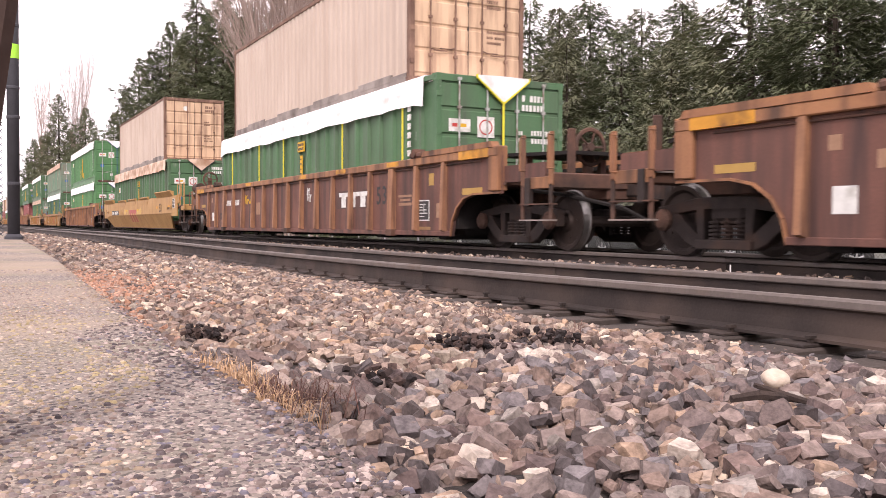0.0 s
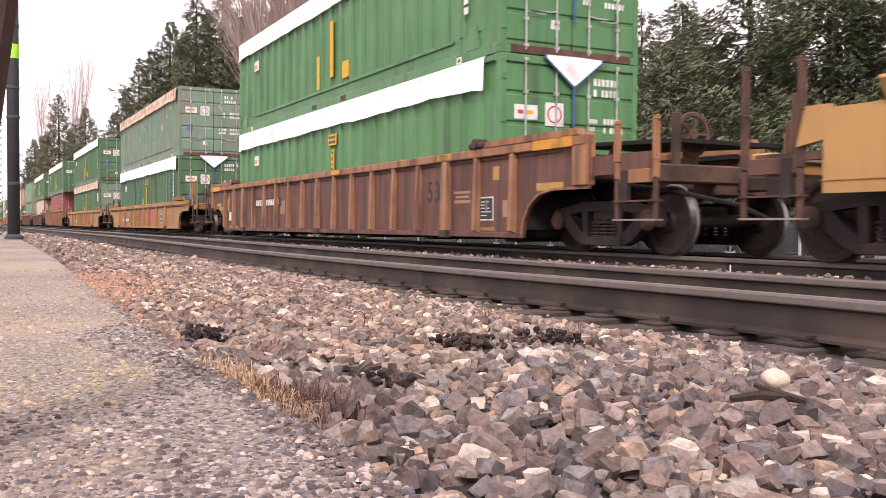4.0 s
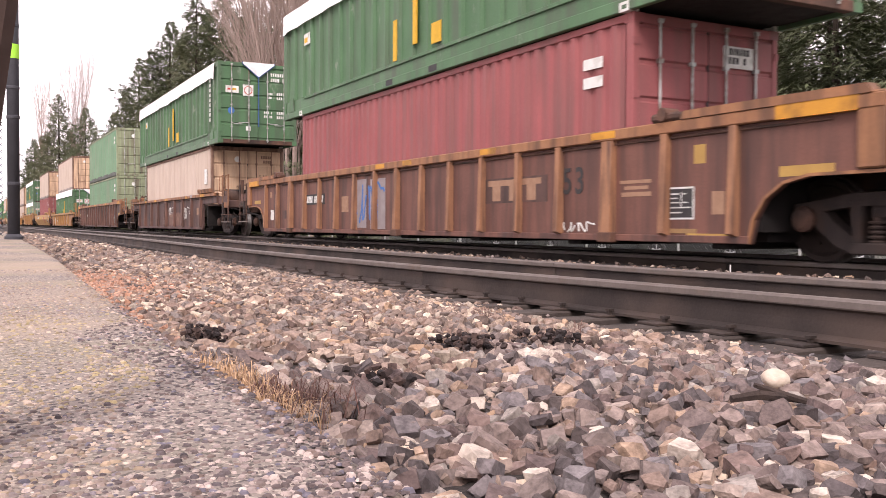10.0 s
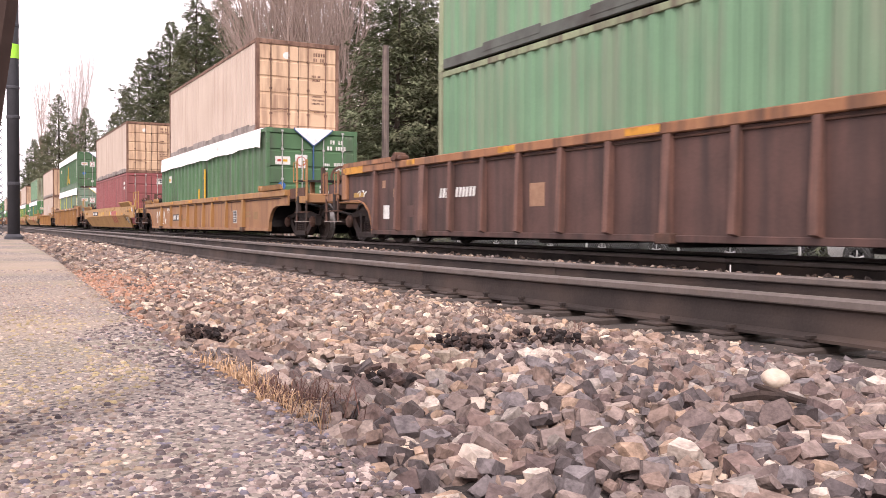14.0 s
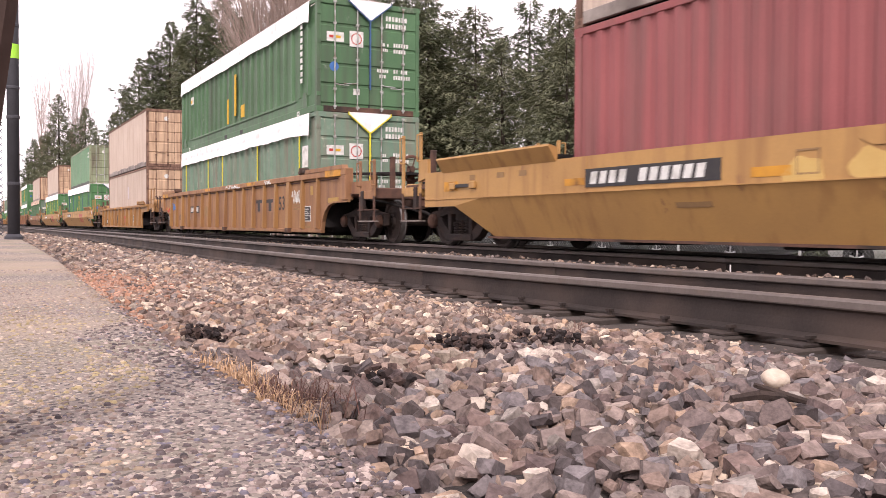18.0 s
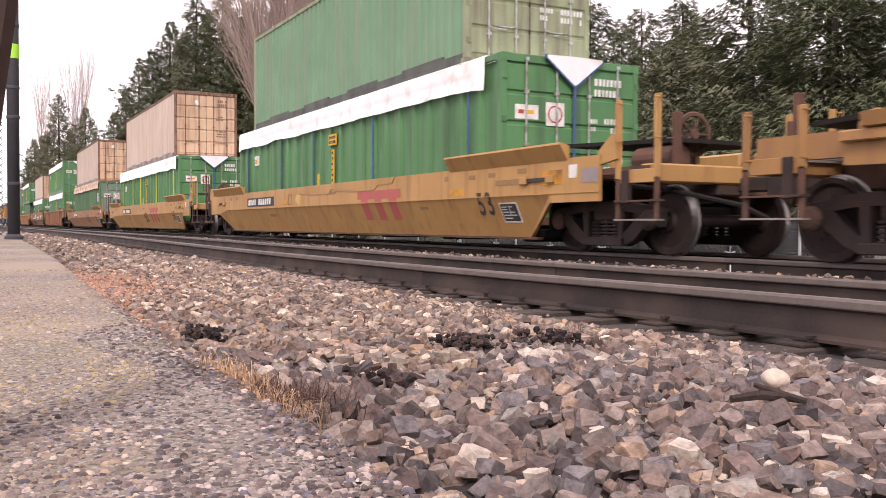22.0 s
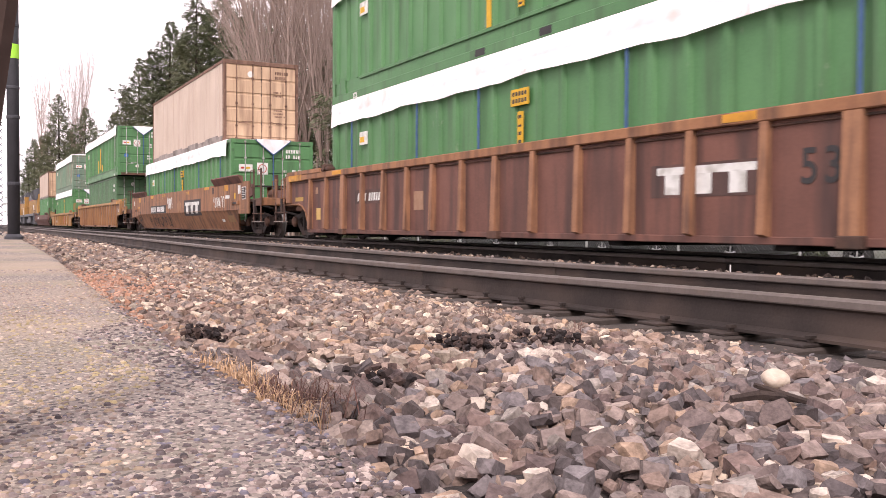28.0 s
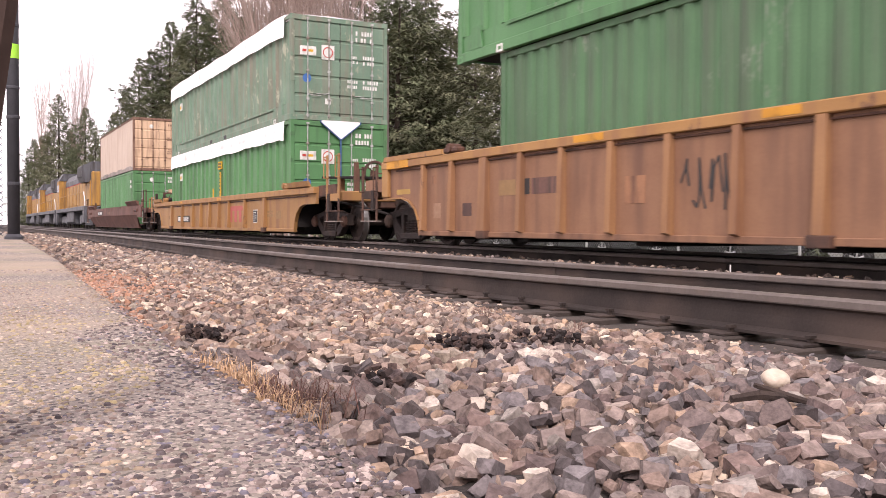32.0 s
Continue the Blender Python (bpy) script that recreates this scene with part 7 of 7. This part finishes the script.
# ---- on the platform ----
M["pole_paint"] = surface("slate_pole_paint", (0.06, 0.062, 0.072), (0.045, 0.046, 0.054), 3, 0.5, 0, 0.05, 40)
M["lime_band"] = surface("lime_reflective_band", (0.36, 0.78, 0.06), (0.32, 0.7, 0.06), 6, 0.4, 0, 0.02)
M["post_wood"] = surface("dark_stained_wood", (0.075, 0.045, 0.035), (0.045, 0.028, 0.023), 3, 0.8, 0, 0.3, 40, (0.03, 0.02, 0.018), 0.5, 4, True)
lamp = thing("lamp_post", "dark slate steel post with a lime reflective band", "post", m=pose(-17.1, 0.70, PLATFORM))
part("shaft", rod(bmesh.new(), (0, 0, 0), (0, 0, 7.0), 0.098, 16), M["pole_paint"], lamp, "", True)
part("base_collar", lathe(bmesh.new(), [(0.15, 0), (0.15, 0.05), (0.11, 0.09)], 16, (0, 0, 0), "z"), M["pole_paint"], lamp)
for z in (0.92, 2.05, 2.55, 3.6):
    part("band", lathe(bmesh.new(), [(0.1, 0), (0.108, 0.01), (0.108, 0.05), (0.1, 0.06)], 16, (0, 0, z), "z"), M["pole_paint"], lamp)
part("reflective_band", lathe(bmesh.new(), [(0.1, 0), (0.102, 0.002), (0.102, 0.24), (0.1, 0.242)], 16, (0, 0, 3.07), "z"), M["lime_band"], lamp, "lime reflective band")
screen = thing("platform_fence", "tall dark wire-mesh fence across the platform's end", "fence")
for y in (0.4, -1.6, -3.6):
    part("fence_post", rod(bmesh.new(), (-17.6, y, PLATFORM), (-17.6, y, 3.3), 0.04, 8), M["pole_paint"], screen)
wires = chain_link(screen, -17.6, -17.6, -3.6, 0.55, PLATFORM, 3.1, 0.12, 0.008)
wires.data.materials[0] = M["pole_paint"]
post = thing("leaning_post", "dark stained timber post leaning beside the camera", "post", m=pose(-1.2, -0.068, PLATFORM, -7.7, 0, 0))
bm = bmesh.new()
box(bm, -0.05, 0.05, -0.05, 0.05, -0.0, 1.6, 0.012)
part("timber", bm, M["post_wood"], post)

# ---- small things on the ballast ----
M["dry_grass"] = surface("dry_straw_grass", (0.52, 0.35, 0.21), (0.38, 0.25, 0.16), 5, 0.85, 0, 0, 40, vary=0.3, island=True)
M["dead_weed"] = surface("dead_brown_weed", (0.16, 0.085, 0.07), (0.1, 0.06, 0.052), 5, 0.9, 0, 0, 40, vary=0.3, island=True)
M["orange_grit"] = stone_surface("orange_brick_grit", [(0.36, 0.215, 0.15), (0.33, 0.2, 0.145), (0.4, 0.26, 0.19), (0.3, 0.195, 0.15), (0.3, 0.23, 0.19)], True)
M["old_wood"] = surface("rotten_dark_wood", (0.06, 0.042, 0.035), (0.035, 0.026, 0.023), 8, 0.95, 0, 0.5, 60)


def tuft(name, label, x, y, wide, deep, high, count, mat, seed, group=""):
    rng = random.Random(seed)
    vs, fs = [], []
    for i in range(count):
        px, py = x + rng.gauss(0, wide), y + rng.gauss(0, deep)
        pz = bed_height(px, py) + 0.02
        a, ln = rng.uniform(0, math.tau), high * rng.uniform(0.5, 1.1)
        bend = rng.uniform(0.3, 1.3)
        d = Vector((math.cos(a), math.sin(a), 0))
        s = Vector((-d.y, d.x, 0)) * rng.uniform(0.001, 0.0022)
        p0 = Vector((px, py, pz))
        p1 = p0 + d * ln * bend * 0.35 + Vector((0, 0, ln * 0.6))
        p2 = p0 + d * ln * bend + Vector((0, 0, ln * max(0.15, 1 - bend * 0.6)))
        n = len(vs)
        vs.extend([(p0 - s)[:], (p0 + s)[:], (p1 + s * 0.8)[:], (p1 - s * 0.8)[:], p2[:]])
        fs.extend([(n, n + 1, n + 2, n + 3), (n + 3, n + 2, n + 4)])
    return tagged(sheet(name, vs, fs, M[mat]), label, "dry plants", group, "stuff")


tuft("dry_grass", "straw-coloured dry grass along the platform's edge", -3.05, 0.76, 0.26, 0.06, 0.1, 900, "dry_grass", 2)
tuft("dry_grass", "straw-coloured dry grass along the platform's edge", -2.55, 0.76, 0.13, 0.06, 0.1, 500, "dry_grass", 3)
tuft("dead_weed", "dark dead weeds among the stones", -2.62, 0.86, 0.13, 0.09, 0.12, 380, "dead_weed", 4)
M["clinker"] = stone_surface("black_clinker", [(0.03, 0.024, 0.024), (0.045, 0.034, 0.033), (0.02, 0.017, 0.018), (0.07, 0.05, 0.045)], True)
for cx, cy, rx, ry, n in ((-3.5, 1.97, 0.09, 0.06, 130), (-3.5, 2.42, 0.09, 0.06, 130), (-4.34, 1.0, 0.075, 0.05, 90), (-2.85, 1.25, 0.05, 0.05, 30)):
    bits = []
    for i in range(n):
        px, py = rng.gauss(cx, rx), rng.gauss(cy, ry)
        bits.append((px, py, bed_height(px, py) + rng.uniform(0.015, 0.085), rng.uniform(0.012, 0.034)))
    tagged(heap("clinker", bits, M["clinker"], n), "crumbled heap of black clinker on the ballast", "clinker", kind="stuff")
tuft("dead_stalks", "small upright dead stalks", -4.6, 2.72, 0.03, 0.02, 0.14, 26, "dead_weed", 9)
tuft("dead_stalks", "small upright dead stalks", -3.75, 2.75, 0.03, 0.02, 0.12, 18, "dead_weed", 10)
tuft("dead_stalks", "small upright dead stalks", -4.6, 1.9, 0.04, 0.03, 0.11, 22, "dead_weed", 11)
rng = random.Random(41)
grit = []
for i in range(4200):
    px = rng.gauss(-8.6, 1.0) if i % 3 else rng.gauss(-5.4, 0.35)
    py = edge_y(px) + 0.12 + abs(rng.gauss(0, 0.3 if i % 3 else 0.07))
    grit.append((px, py, bed_height(px, py) + rng.uniform(0.012, 0.045), rng.uniform(0.016, 0.042)))
tagged(heap("orange_grit", grit, M["orange_grit"], 13, CHIPS), "orange-brown crushed brick patch beside the platform", "gravel", kind="stuff")
stick = thing("wood_scrap", "dark rotten strip of wood lying on the ballast", "wood scrap", m=pose(-1.87, 2.04, -0.135, 0, 4, 62) @ Matrix.Diagonal((0.55, 0.55, 0.6, 1)))
bm = bmesh.new()
for pts in ([(-0.2, -0.05, -0.02, 0.02), (-0.05, -0.02, 0.004, 0.026), (0.1, 0.0, 0.0, 0.022), (0.2, 0.03, -0.02, 0.008)], [(-0.06, 0.03, 0.045, 0.012), (0.04, 0.02, 0.02, 0.02), (0.2, -0.03, -0.008, 0.016)]):
    bm = bmesh.new()
    for (a, b, c, r), (d, e, f, s) in zip(pts, pts[1:]):
        rod(bm, (a, b, c), (d, e, f), r, 6, s)
    part("strip", bm, M["old_wood"], stick)
white_rock = thing("white_stone", "large pale rounded stone on the ballast", "stone", m=pose(-2.12, 2.35, -0.145, 8, -6, 35))
bm = bmesh.new()
bmesh.ops.create_icosphere(bm, subdivisions=3, radius=0.04)
for v in bm.verts:
    v.co *= 1 + 0.22 * noise.noise(v.co * 22) + 0.06 * noise.noise(v.co * 70)
    v.co.x, v.co.z = v.co.x * 1.15, v.co.z * 0.8
part("rock", bm, surface("pale_quartz", (0.6, 0.52, 0.43), (0.47, 0.39, 0.31), 30, 0.8, 0, 0.3, 90), white_rock, "", True)
marker = thing("marker_stake", "thin white marker stake between the tracks", "stake", m=pose(-5.93, 6.0, -0.1))
part("stake", one_box(-0.006, 0.006, -0.006, 0.006, 0, 0.115, 0.002), M["white_rail"], marker)

# ---- single stones of the near ballast ----
rock_meshes = []
for seed in range(16):
    bm = rock_template(100 + seed)
    for v in bm.verts:
        v.co *= 0.055
    rock_meshes.append(mesh_of("stone", bm, M["stone"]))
for x, y, z, s in singles:
    o = new("stone", rng.choice(rock_meshes))
    o.parent = ground
    k = s / 0.055
    o.matrix_basis = Matrix.LocRotScale((x, y, z), Euler((rng.uniform(-0.6, 0.6), rng.uniform(-0.6, 0.6), rng.uniform(0, 6.28))), (k, k, k))


def motions():
    """The train rolls by, slowly gaining speed, and its wheels turn with it."""
    for item in MOVING:
        ob, mid = item[0], item[1]
        z = item[2] if len(item) > 2 else 0.0
        walk(ob, [(t, pose(mid + run(t), TRACK, z)) for t in range(0, 33, 2)])
    moments = [k / FPS for k in range(32 * FPS + 1)]
    turns = [Euler((0, (run(t) - run(0)) / 0.424, 0)) for t in moments]
    spun = {}
    for w, a in TURNING:
        if a not in spun:
            walk(w, [(t, Matrix.LocRotScale((a, 0, 0.424), e, None)) for t, e in zip(moments, turns)])
            spun[a] = w
        else:
            w.rotation_mode = "QUATERNION"
            data = w.animation_data_create()
            data.action = spun[a].animation_data.action
            data.action_slot = spun[a].animation_data.action_slot


motions()
